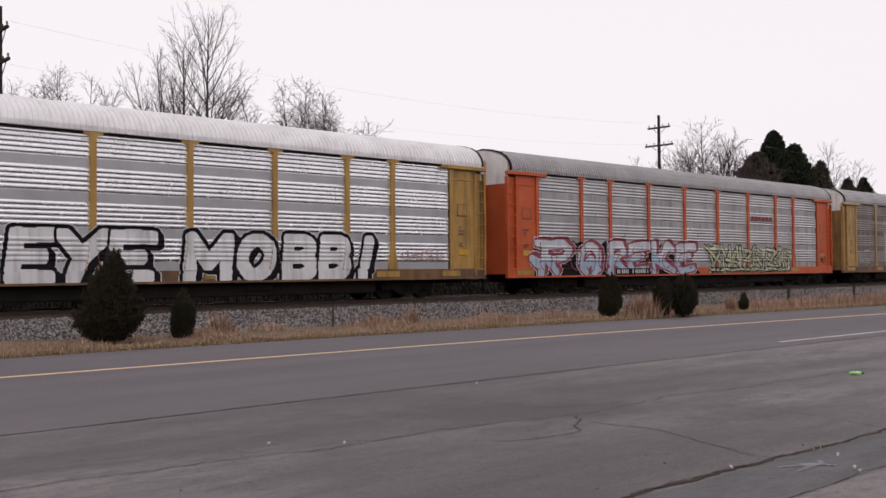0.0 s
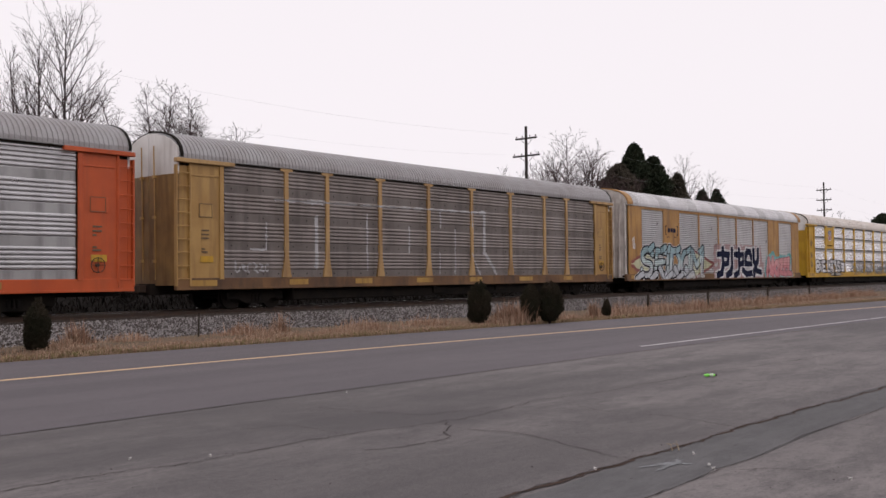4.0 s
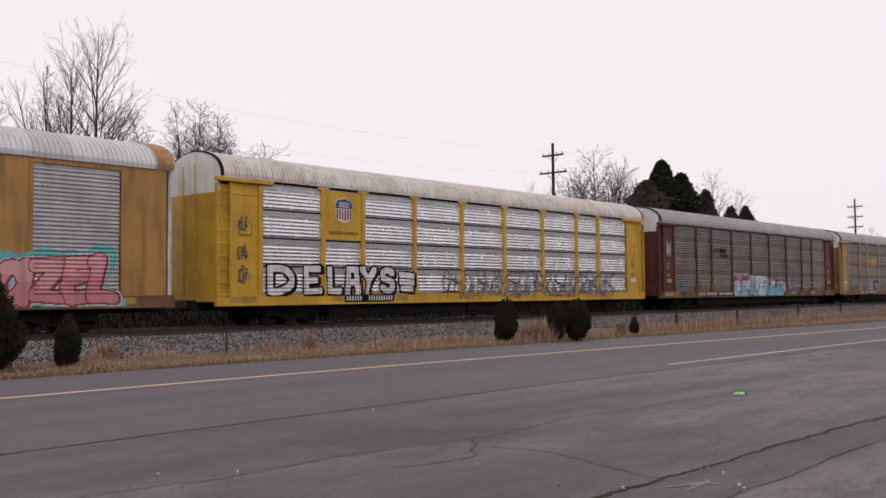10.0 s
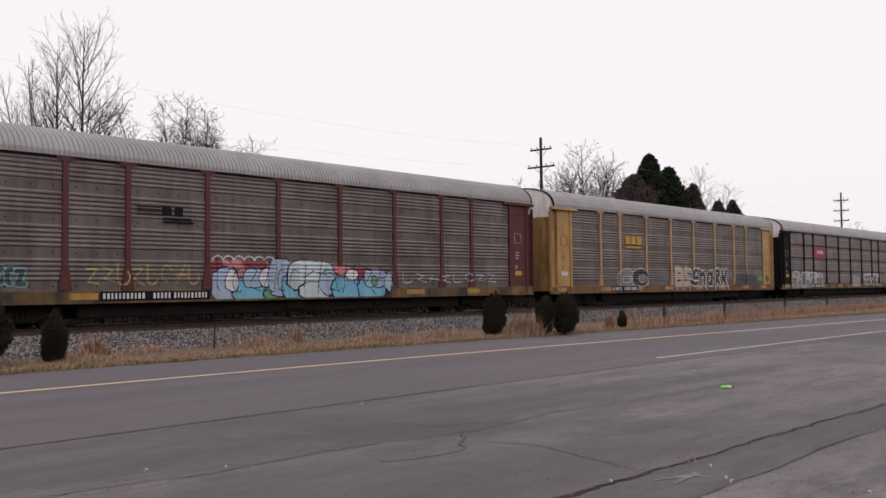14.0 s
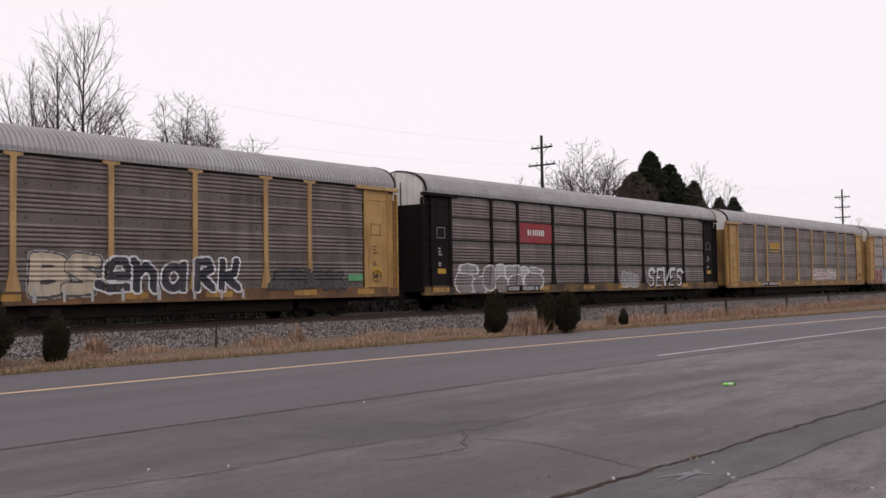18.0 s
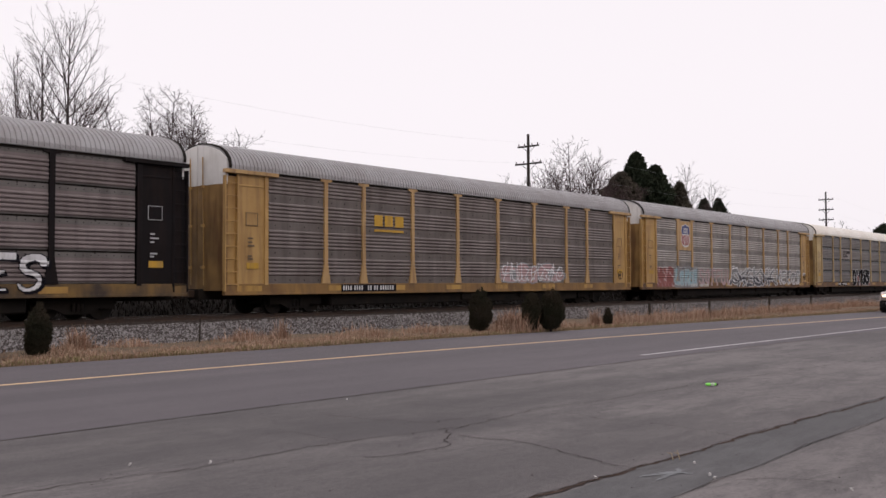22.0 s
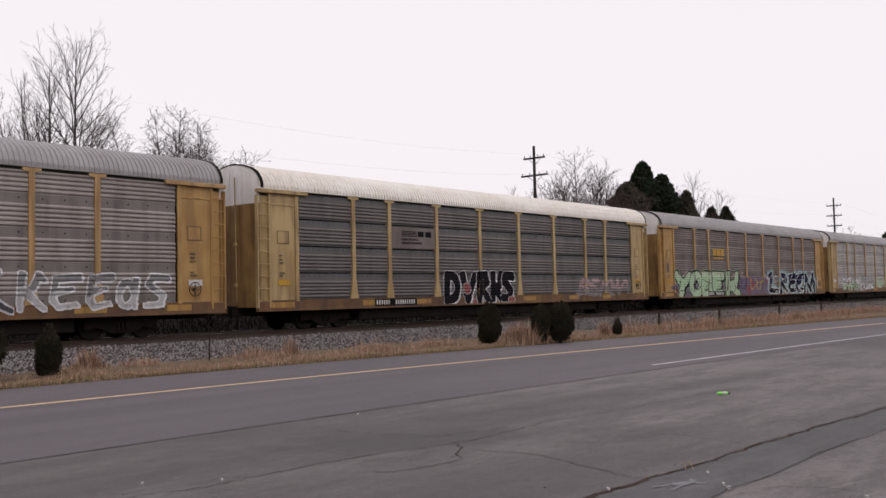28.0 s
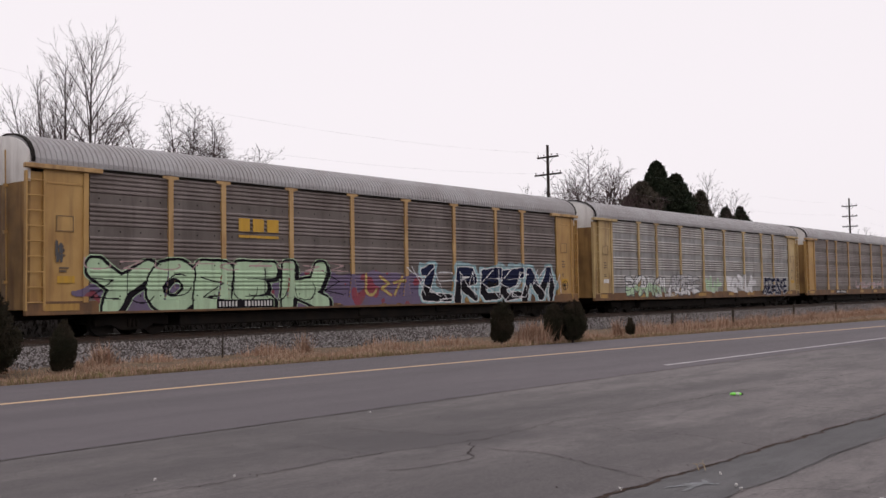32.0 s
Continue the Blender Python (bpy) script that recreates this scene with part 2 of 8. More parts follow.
def worn_asphalt(name, light, dark, patch, lanes, grain, scale=1.0, stains=()):
    """Asphalt with broad stains, drawn out along the road, clotted patches and coarse grain."""
    m = bpy.data.materials.new(name)
    m.use_nodes = True
    n, l = m.node_tree.nodes, m.node_tree.links
    bsdf = n["Principled BSDF"]
    bsdf.inputs["Roughness"].default_value = 0.88
    co = n.new("ShaderNodeTexCoord")
    colour = (*light, 1)
    for sc, stretch, lo, hi, amount, rough, tone in ((0.30, (0.35, 1.0, 1.0), 0.44, 0.60, patch, 0.55, dark), (1.0, (0.05, 0.75, 1.0), 0.46, 0.66, lanes, 0.5, dark),
                                                     (1.1 * scale, (0.55, 1.6, 1.0), 0.46, 0.60, 0.8 * patch, 0.75, dark), (6.0, (0.6, 1.4, 1.0), 0.48, 0.66, 0.8 * grain, 0.75, dark),
                                                     (26.0, (0.7, 1.0, 1.0), 0.5, 0.75, grain, 0.8, tuple(0.35 * c for c in dark)), (90.0, (1, 1, 1), 0.55, 0.75, 0.6 * grain, 0.7, tuple(min(1.0, 2.6 * c) for c in light))):
        mp = n.new("ShaderNodeMapping")
        mp.inputs["Scale"].default_value = stretch
        mp.inputs["Location"].default_value = (7.3 * sc, 3.1, 0)
        tex = n.new("ShaderNodeTexNoise")
        tex.inputs["Scale"].default_value, tex.inputs["Detail"].default_value, tex.inputs["Roughness"].default_value = sc, 6.0, rough
        rng = n.new("ShaderNodeMapRange")
        rng.inputs["From Min"].default_value, rng.inputs["From Max"].default_value, rng.inputs["To Max"].default_value = lo, hi, amount
        mix = n.new("ShaderNodeMix")
        mix.data_type = "RGBA"
        l.new(co.outputs["Object"], mp.inputs["Vector"])
        l.new(mp.outputs[0], tex.inputs["Vector"])
        l.new(tex.outputs["Fac"], rng.inputs["Value"])
        l.new(rng.outputs["Result"], mix.inputs["Factor"])
        if isinstance(colour, tuple):
            mix.inputs["A"].default_value = colour
        else:
            l.new(colour, mix.inputs["A"])
        mix.inputs["B"].default_value = (*tone, 1)
        colour = mix.outputs["Result"]
    for x, y, rx, ry, turn, amount in stains:             # oily stains with frayed edges
        place = n.new("ShaderNodeMapping")
        place.vector_type = "TEXTURE"
        place.inputs["Location"].default_value, place.inputs["Rotation"].default_value, place.inputs["Scale"].default_value = (x, y, 0), (0, 0, radians(turn)), (rx, ry, 1)
        far = n.new("ShaderNodeVectorMath")
        far.operation = "LENGTH"
        fray = n.new("ShaderNodeTexNoise")
        fray.inputs["Scale"].default_value, fray.inputs["Detail"].default_value = 2.2, 6.0
        mul = n.new("ShaderNodeMath")
        mul.operation, mul.inputs[1].default_value = "MULTIPLY_ADD", 1.6
        rng = n.new("ShaderNodeMapRange")
        rng.inputs["From Min"].default_value, rng.inputs["From Max"].default_value, rng.inputs["To Min"].default_value, rng.inputs["To Max"].default_value = 1.30, 1.90, amount, 0.0
        mix = n.new("ShaderNodeMix")
        mix.data_type = "RGBA"
        l.new(co.outputs["Object"], place.inputs["Vector"])
        l.new(co.outputs["Object"], fray.inputs["Vector"])
        l.new(place.outputs[0], far.inputs[0])
        l.new(fray.outputs["Fac"], mul.inputs[0])
        l.new(far.outputs["Value"], mul.inputs[2])
        l.new(mul.outputs[0], rng.inputs["Value"])
        l.new(rng.outputs["Result"], mix.inputs["Factor"])
        l.new(colour, mix.inputs["A"])
        mix.inputs["B"].default_value = (*dark, 1)
        colour = mix.outputs["Result"]
    l.new(colour, bsdf.inputs["Base Color"])
    tex = n.new("ShaderNodeTexNoise")
    tex.inputs["Scale"].default_value, tex.inputs["Detail"].default_value = 70.0, 5.0
    bump = n.new("ShaderNodeBump")
    bump.inputs["Strength"].default_value, bump.inputs["Distance"].default_value = 0.7, 0.01
    l.new(co.outputs["Object"], tex.inputs["Vector"])
    l.new(tex.outputs["Fac"], bump.inputs["Height"])
    l.new(bump.outputs["Normal"], bsdf.inputs["Normal"])
    return m


ASPHALT = worn_asphalt("road asphalt", (0.116, 0.101, 0.109), (0.078, 0.069, 0.075), 0.4, 0.6, 0.3)
LOT = worn_asphalt("old worn asphalt apron", (0.172, 0.154, 0.151), (0.064, 0.057, 0.059), 0.72, 0.55, 0.7,
                   stains=((7.4, 6.9, 1.9, 0.75, -35, 0.85), (11.5, 7.6, 4.0, 0.55, -4, 0.55), (3.6, 7.6, 2.4, 0.6, -6, 0.5), (15.5, 6.9, 3.0, 0.4, -5, 0.45), (9.3, 4.9, 1.2, 0.35, -20, 0.35)))
GULLY = worn_asphalt("dark patched asphalt strip", (0.108, 0.104, 0.107), (0.054, 0.052, 0.054), 0.7, 0.3, 0.35, 1.6)
CRACK = surface("dirt in a crack", (0.036, 0.030, 0.028), 0.95, 0.0, (0.058, 0.048, 0.043), 3.0, 0.6, 60, 0.2, 0.3)
YELLOW_LINE = surface("worn yellow road paint", (0.64, 0.44, 0.26), 0.7, 0.0, (0.48, 0.34, 0.22), 1.5, 0.7, 50, 0.3, 0.2)
WHITE_LINE = surface("worn white road paint", (0.62, 0.60, 0.60), 0.7, 0.0, (0.3, 0.29, 0.29), 1.5, 0.8, 50, 0.35, 0.2)
SOIL = surface("winter soil and turf", (0.165, 0.118, 0.084), 0.95, 0.0, (0.10, 0.078, 0.05), 1.6, 0.8, 25, 0.4, 0.6)
BALLAST_BED = surface("crushed stone bed", (0.100, 0.090, 0.086), 0.95, 0.0, (0.050, 0.044, 0.042), 6.0, 0.9, 22, 0.6, 1.0)
# stone bed under the train, with the train's shadow put into its colour
SHADED_BED = surface("brown track bed darkened as train shade", (0.034, 0.026, 0.022), 0.9, 0.0, (0.018, 0.014, 0.012), 5.0, 0.8, 22, 0.5, 0.8)
TIE_WOOD = surface("creosoted wood", (0.035, 0.027, 0.021), 0.9, 0.0, (0.06, 0.05, 0.042), 5.0, 0.6, 60, 0.3, 0.4)
POLE_WOOD = surface("dark weathered pole wood", (0.034, 0.027, 0.024), 0.9, 0.0, (0.055, 0.045, 0.04), 3.0, 0.6, 60, 0.3, 0.3)
BARK = surface("grey brown bark", (0.055, 0.042, 0.040), 0.95, 0.0, (0.085, 0.066, 0.062), 3.0, 0.6, 40, 0.3, 0.4)
TWIG = surface("reddish winter twigs", (0.07, 0.046, 0.046), 0.95, 0.0, (0.05, 0.034, 0.034), 1.0, 0.6, 20, 0.2, 0.0)
NEEDLES = surface("dark evergreen needles", (0.024, 0.034, 0.020), 0.9, 0.0, (0.040, 0.042, 0.026), 1.5, 0.7, 12, 0.3, 0.0)
NEEDLES_BROWN = surface("brownish evergreen needles", (0.090, 0.076, 0.058), 0.9, 0.0, (0.045, 0.042, 0.032), 1.5, 0.7, 12, 0.3, 0.0)
CEDAR = surface("dark juniper scales", (0.030, 0.029, 0.018), 0.95, 0.0, (0.062, 0.042, 0.031), 2.0, 0.6, 14, 0.3, 0.0)

# ---- rail cars ----
EAVE, SILL0, SILL1, PEAK = 4.85, 0.70, 1.05, 5.79     # heights over the rail
BAYS = (-11.7, -9.03, -7.09, -4.30, -1.43, 1.43, 4.30, 7.09, 9.03, 11.7)
END = 13.5


def band_profile():
    """Side sheet with bands of ribs between flat bands: points of depth and height, bottom to top."""
    pts, z, n = [], SILL1, 4
    step = (EAVE - SILL1 - 0.04) / n
    for k in range(n):
        pts += [(0.0, z), (0.0, z + step * 0.26)]
        z1 = z + step * 0.28
        w = step * 0.70 / 5
        for i in range(5):
            a = z1 + i * w
            pts += [(0.0, a), (-0.032, a + 0.34 * w), (-0.032, a + 0.60 * w), (0.0, a + 0.94 * w)]
        z += step
    pts.append((0.0, z))
    return pts


def stack_profile():
    """One of four stacked side panels: a flat punched strip over five ribs."""
    h = (EAVE - SILL1 - 0.02) / 4
    pts = [(0.0, 0.022)]
    w = h * 0.66 / 5
    for i in range(5):
        a = 0.05 + i * w
        pts += [(0.0, a), (-0.034, a + 0.34 * w), (-0.034, a + 0.6 * w), (0.0, a + 0.94 * w)]
    pts += [(-0.006, h * 0.80), (-0.006, h - 0.035)]
    return pts, h


BAND = band_profile()
DENSE = [(0.0, SILL1)] + [(d, SILL1 + 0.03 + 0.118 * i + e) for i in range(30) for d, e in ((0.0, 0.0), (-0.034, 0.04), (-0.034, 0.072), (0.0, 0.11))] + [(0.0, EAVE - 0.17)]
STACK, STACK_H = stack_profile()
STACK_ALL = [(d, SILL1 + k * STACK_H + z) for k in range(4) for d, z in STACK]
PANEL_Y = -1.455


def strip_mesh(name, pts, x0, x1, material):
    verts, faces = [], []
    for d, z in pts:
        verts += [(x0, PANEL_Y + d, z), (x1, PANEL_Y + d, z)]
    for i in range(len(pts) - 1):
        faces.append((2 * i, 2 * i + 1, 2 * i + 3, 2 * i + 2))
    n = len(verts)                      # a back sheet gives the panel its thickness
    z0, z1 = pts[0][1], pts[-1][1]
    verts += [(x0, PANEL_Y + 0.03, z0), (x1, PANEL_Y + 0.03, z0), (x1, PANEL_Y + 0.03, z1), (x0, PANEL_Y + 0.03, z1)]
    faces += [(n + 3, n + 2, n + 1, n), (0, n, n + 1, 1), (2 * len(pts) - 2, 2 * len(pts) - 1, n + 2, n + 3)]
    faces += [tuple([2 * i for i in range(len(pts))] + [n + 3, n]), tuple([2 * i + 1 for i in range(len(pts))][::-1] + [n + 1, n + 2])]
    # flat strips take the darker copy, ribs the plain sheet
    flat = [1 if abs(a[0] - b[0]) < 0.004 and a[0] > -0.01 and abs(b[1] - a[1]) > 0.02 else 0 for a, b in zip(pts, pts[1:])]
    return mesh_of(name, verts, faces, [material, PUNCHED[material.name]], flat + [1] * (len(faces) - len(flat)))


ROOF_CURVE = [(-1.53, 4.86), (-1.54, 4.98), (-1.47, 5.17), (-1.28, 5.40), (-0.98, 5.58), (-0.5, 5.72), (0.0, 5.79)]
ROOF_CURVE = ROOF_CURVE + [(-y, z) for y, z in ROOF_CURVE[-2::-1]]


def roof_mesh(material, pitch=0.155, x0=-13.35, x1=13.35, lap=0):
    """A vaulted roof of sheets with ribs that run across it."""
    verts, faces, xs = [], [], []
    n = int(round((x1 - x0) / pitch))
    w = (x1 - x0) / n
    for i in range(n):
        a = x0 + i * w
        step = 0.012 * ((i // lap) % 2) if lap else 0.0
        xs += [(a, step), (a + 0.42 * w, step), (a + 0.52 * w, 0.032 + step), (a + 0.90 * w, 0.032 + step)]
    xs.append((x1, 0.0))
    m = len(ROOF_CURVE)
    for x, r in xs:
        for y, z in ROOF_CURVE:
            verts.append((x, y * (1 + r / 1.6), z + r * min(1.0, (z - 4.86) / 0.3)))
    for i in range(len(xs) - 1):
        for j in range(m - 1):
            a = i * m + j
            faces.append((a, a + m, a + m + 1, a + 1))
    for e in (0, len(xs) - 1):
        faces.append(tuple(e * m + j for j in range(m))[::-1 if e == 0 else 1])
    tone = [1 if lap and ((i // (4 * lap)) * 5) % 3 == 0 else 0 for i in range(len(xs) - 1) for j in range(m - 1)] + [0, 0]
    return mesh_of("roof", verts, faces, [material, ROOF_SHEET_DULL], tone)


def roof_rim_mesh(name="roof_end_seal", half=0.05, lift=0.045, material=None):
    """A strip bent over the end of the roof: narrow and black, or a broad painted cap."""
    verts, faces, m = [], [], len(ROOF_CURVE)
    for x, r in ((-half, 0.0), (-half, lift), (half, lift), (half, 0.0)):
        verts += [(x, y * (1 + r / 1.6), z + r * min(1.0, (z - 4.80) / 0.3)) for y, z in ROOF_CURVE]
    for k in range(3):
        faces += [(k * m + j, k * m + j + 1, (k + 1) * m + j + 1, (k + 1) * m + j) for j in range(m - 1)]
    return mesh_of(name, verts, faces, material or UNDER)


MESHES = {}


def shared(key, make):
    if key not in MESHES:
        MESHES[key] = make()
    return MESHES[key]


def bm_mesh(name, fill, materials):
    bm = bmesh.new()
    fill(bm)
    me = bpy.data.meshes.new(name)
    bm.to_mesh(me)
    bm.free()
    for m in materials if isinstance(materials, (list, tuple)) else [materials]:
        me.materials.append(m)
    return me


def post_mesh(paint, flare):
    def fill(bm):
        w, b = 0.085, 0.085 + (0.12 if flare else 0.02)
        prism(bm, [(-b, SILL1), (b, SILL1), (w, SILL1 + 0.75), (w, EAVE - 0.14), (0.27, EAVE - 0.10), (0.27, EAVE - 0.02),
                   (-0.27, EAVE - 0.02), (-0.27, EAVE - 0.10), (-w, EAVE - 0.14), (-w, SILL1 + 0.75)], -1.53, -1.40)
    return bm_mesh("post", fill, paint)


def ladder_mesh(paint):
    def fill(bm):
        box(bm, -0.26, 0.26, -1.40, -1.37, 0.80, 4.62)
        box(bm, -0.27, -0.22, -1.53, -1.40, 0.80, 4.62, 0.008)
        box(bm, 0.22, 0.27, -1.53, -1.40, 0.80, 4.62, 0.008)
        for i in range(9):
            rod(bm, (-0.24, -1.51, 1.02 + 0.42 * i), (0.24, -1.51, 1.02 + 0.42 * i), 0.017, sides=6)
    return bm_mesh("ladder", fill, paint)


def add_pocket(car, paint, s):
    """The solid panel beside an end door, with its frame and a small hatch."""
    pieces = (("door_pocket_panel", (-0.62, 0.62, -1.47, -1.40, 0.95, 4.70)), ("pocket_post", (0.50, 0.66, -1.53, -1.47, 1.0, 4.72)),
              ("pocket_post", (-0.66, -0.58, -1.51, -1.47, 0.95, 4.70)), ("hatch", (-0.30, 0.25, -1.485, -1.47, 2.98, 3.44)), ("pocket_rail", (-0.55, 0.5, -1.49, -1.47, 4.30, 4.36)))
    for name, q in pieces:
        if s > 0:
            q = (-q[1], -q[0]) + q[2:]
        me = shared((name, paint.name, q), lambda: bm_mesh(name, lambda bm: box(bm, *q, 0.008), paint))
        put(name, me, car, (s * 12.36, 0, 0))


def end_door_mesh(material, lo, hi):
    """One leaf of a car's end door, slightly bowed; without an upper height it follows the roof."""
    def fill(bm):
        outline = [(y, z) for y, z in ROOF_CURVE if y <= 0.0]
        cuts = [-1.42, -1.1, -0.75, -0.4, -0.02]

        def zt(y):
            for (a, b), (c, d) in zip(outline, outline[1:]):
                if a <= y <= c and c > a:
                    return b + (d - b) * (y - a) / (c - a) - 0.05
            return 5.0
        front, back = [], []
        for y, x in zip(cuts, [0.0, -0.05, -0.08, -0.10, -0.11]):
            z = hi or zt(y)
            front.append((bm.verts.new((x, y, lo)), bm.verts.new((x, y, z))))
            back.append((bm.verts.new((x + 0.06, y, lo)), bm.verts.new((x + 0.06, y, z))))
        for i in range(4):
            bm.faces.new((front[i][0], front[i + 1][0], front[i + 1][1], front[i][1]))
            bm.faces.new((back[i][1], back[i + 1][1], back[i + 1][0], back[i][0]))
            bm.faces.new((front[i][1], front[i + 1][1], back[i + 1][1], back[i][1]))
            bm.faces.new((front[i][0], back[i][0], back[i + 1][0], front[i + 1][0]))
        bm.faces.new((front[0][0], front[0][1], back[0][1], back[0][0]))
        bm.faces.new((front[4][1], front[4][0], back[4][0], back[4][1]))
        bmesh.ops.recalc_face_normals(bm, faces=bm.faces)
    return bm_mesh("end_door", fill, material)


def lock_rod_mesh(paint):
    def fill(bm):
        rod(bm, (-0.10, -0.35, 1.0), (-0.16, -0.35, 5.3), 0.022, sides=6)
        for z in (1.6, 3.0, 4.3):
            box(bm, -0.20, -0.06, -0.40, -0.30, z - 0.05, z + 0.05, 0.005)
    return bm_mesh("lock_rod", fill, paint)


def bolt_mesh(stack):
    """Rows of dark bolt heads, or of punched holes with a clip in the middle, on the side panels."""
    verts, faces = [], []
    def dot(x, z, w, h):
        i = len(verts)
        verts.extend([(x - w, -1.466, z - h), (x + w, -1.466, z - h), (x + w, -1.466, z + h), (x - w, -1.466, z + h)])
        faces.append((i, i + 1, i + 2, i + 3))
    for a, b in zip(BAYS, BAYS[1:]):
        for r in range(4):
            if stack:
                z = SILL1 + r * STACK_H
                dot((a + b) / 2, z + STACK_H - 0.02, 0.022, 0.05)
                n = int((b - a) / 0.24)
                for i in range(1, n):
                    for f in (0.88,):
                        dot(a + (b - a) * (i + 0.4 * (f > 0.9)) / n, z + STACK_H * f, 0.018, 0.012)
            else:
                n = max(3, int(round((b - a) / 0.7)))
                for i in range(n):
                    dot(a + (b - a) * (i + 0.5) / n, SILL1 + (EAVE - SILL1 - 0.04) / 4 * (r + 0.13), 0.022, 0.022)
    return mesh_of("bolt_head", verts, faces, UNDER)


def sill_mesh(paint, patch, seed):
    """The side sill of the flat car, with a lip and square patches of fresher paint."""
    def fill(bm):
        rng = random.Random(seed)
        box(bm, -END, END, -1.50, -1.36, SILL0, SILL1, 0.012)
        box(bm, -END, END, -1.53, -1.36, SILL0 - 0.03, SILL0 + 0.04, 0.006)
        x = -END + 0.5
        while x < END - 1.5:
            w = rng.uniform(0.7, 1.1)
            box(bm, x, x + w, -1.506, -1.49, SILL0 + 0.09, SILL1 - 0.07, mat=1)
            x += w + rng.uniform(2.0, 3.4)
    return bm_mesh("side_sill", fill, [paint, patch])


def wheel_mesh():
    def fill(bm):
        for y in (-0.78, 0.78):
            s = 1 if y > 0 else -1
            rod(bm, (0, y - 0.065, 0), (0, y + 0.065, 0), 0.42, sides=28)
            rod(bm, (0, y - s * 0.065, 0), (0, y - s * 0.10, 0), 0.455, 0.45, sides=28)
            rod(bm, (0, y + s * 0.065, 0), (0, y + s * 0.15, 0), 0.14, 0.12, sides=12)
            for k in range(6):
                a = k * math.pi / 3
                rod(bm, (0.26 * math.cos(a), y + s * 0.06, 0.26 * math.sin(a)), (0.26 * math.cos(a), y + s * 0.075, 0.26 * math.sin(a)), 0.05, sides=8)
        rod(bm, (0, -0.98, 0), (0, 0.98, 0), 0.085, sides=10)
    return bm_mesh("wheelset", fill, UNDER)


def truck_frame_mesh():
    def fill(bm):
        for s in (-1, 1):
            y0, y1 = sorted((s * 0.92, s * 1.06))
            prism(bm, [(-1.2, 0.30), (-1.2, 0.58), (-0.75, 0.66), (-0.35, 0.74), (0.35, 0.74), (0.75, 0.66), (1.2, 0.58), (1.2, 0.30),
                       (0.72, 0.34), (0.38, 0.18), (-0.38, 0.18), (-0.72, 0.34)], y0, y1)
            for x in (-0.14, 0.0, 0.14):
                rod(bm, (x, s * 1.08, 0.26), (x, s * 1.08, 0.5), 0.055, sides=8)
        box(bm, -0.22, 0.22, -1.0, 1.0, 0.42, 0.66, 0.02)
    return bm_mesh("truck_frame", fill, UNDER)


def underframe_mesh():
    def fill(bm):
        box(bm, -END + 0.1, END - 0.1, -1.36, 1.36, 0.88, 0.98)
        box(bm, -END - 0.2, END + 0.2, -0.35, 0.35, 0.52, 0.88, 0.02)
        box(bm, -8.5, 8.5, -1.2, 1.2, 0.24, 0.88, 0.04)
        for i in range(9):
            x = -8 + 2 * i
            box(bm, x - 0.06, x + 0.06, -1.34, 1.34, 0.66, 0.88)
        rod(bm, (-8, -1.24, 0.62), (6, -1.24, 0.62), 0.03, sides=6)
        rod(bm, (-3.2, -0.7, 0.60), (-2.0, -0.7, 0.60), 0.17, sides=12)
        box(bm, -0.9, -0.2, -1.3, -0.6, 0.34, 0.66, 0.03)
        box(bm, 3.4, 4.3, -1.28, -0.5, 0.40, 0.7, 0.03)
    return bm_mesh("underframe", fill, UNDER)


def coupler_mesh():
    def fill(bm):
        box(bm, 0.0, 0.55, -0.13, 0.13, 0.60, 0.84, 0.02)
        box(bm, 0.45, 0.78, -0.22, 0.16, 0.56, 0.88, 0.05)
    return bm_mesh("coupler", fill, STEEL_DARK)


def hose_mesh():
    def fill(bm):
        for k in range(6):
            a, b = k / 6, (k + 1) / 6
            rod(bm, (0.1 + 0.65 * a, -0.5, 0.60 - 0.30 * math.sin(math.pi * a)), (0.1 + 0.65 * b, -0.5, 0.60 - 0.30 * math.sin(math.pi * b)), 0.025, sides=6)
    return bm_mesh("air_hose", fill, UNDER)


def far_side_mesh(sheet, paint):
    """The side away from the road, in one piece."""
    def fill(bm):
        box(bm, -END, END, 1.40, 1.46, SILL1, EAVE)
        for x in BAYS:
            box(bm, x - 0.09, x + 0.09, 1.46, 1.53, SILL1, EAVE - 0.02, mat=1)
        box(bm, -END, END, 1.36, 1.50, SILL0, SILL1, mat=1)
    return bm_mesh("far_side", fill, [sheet, paint])


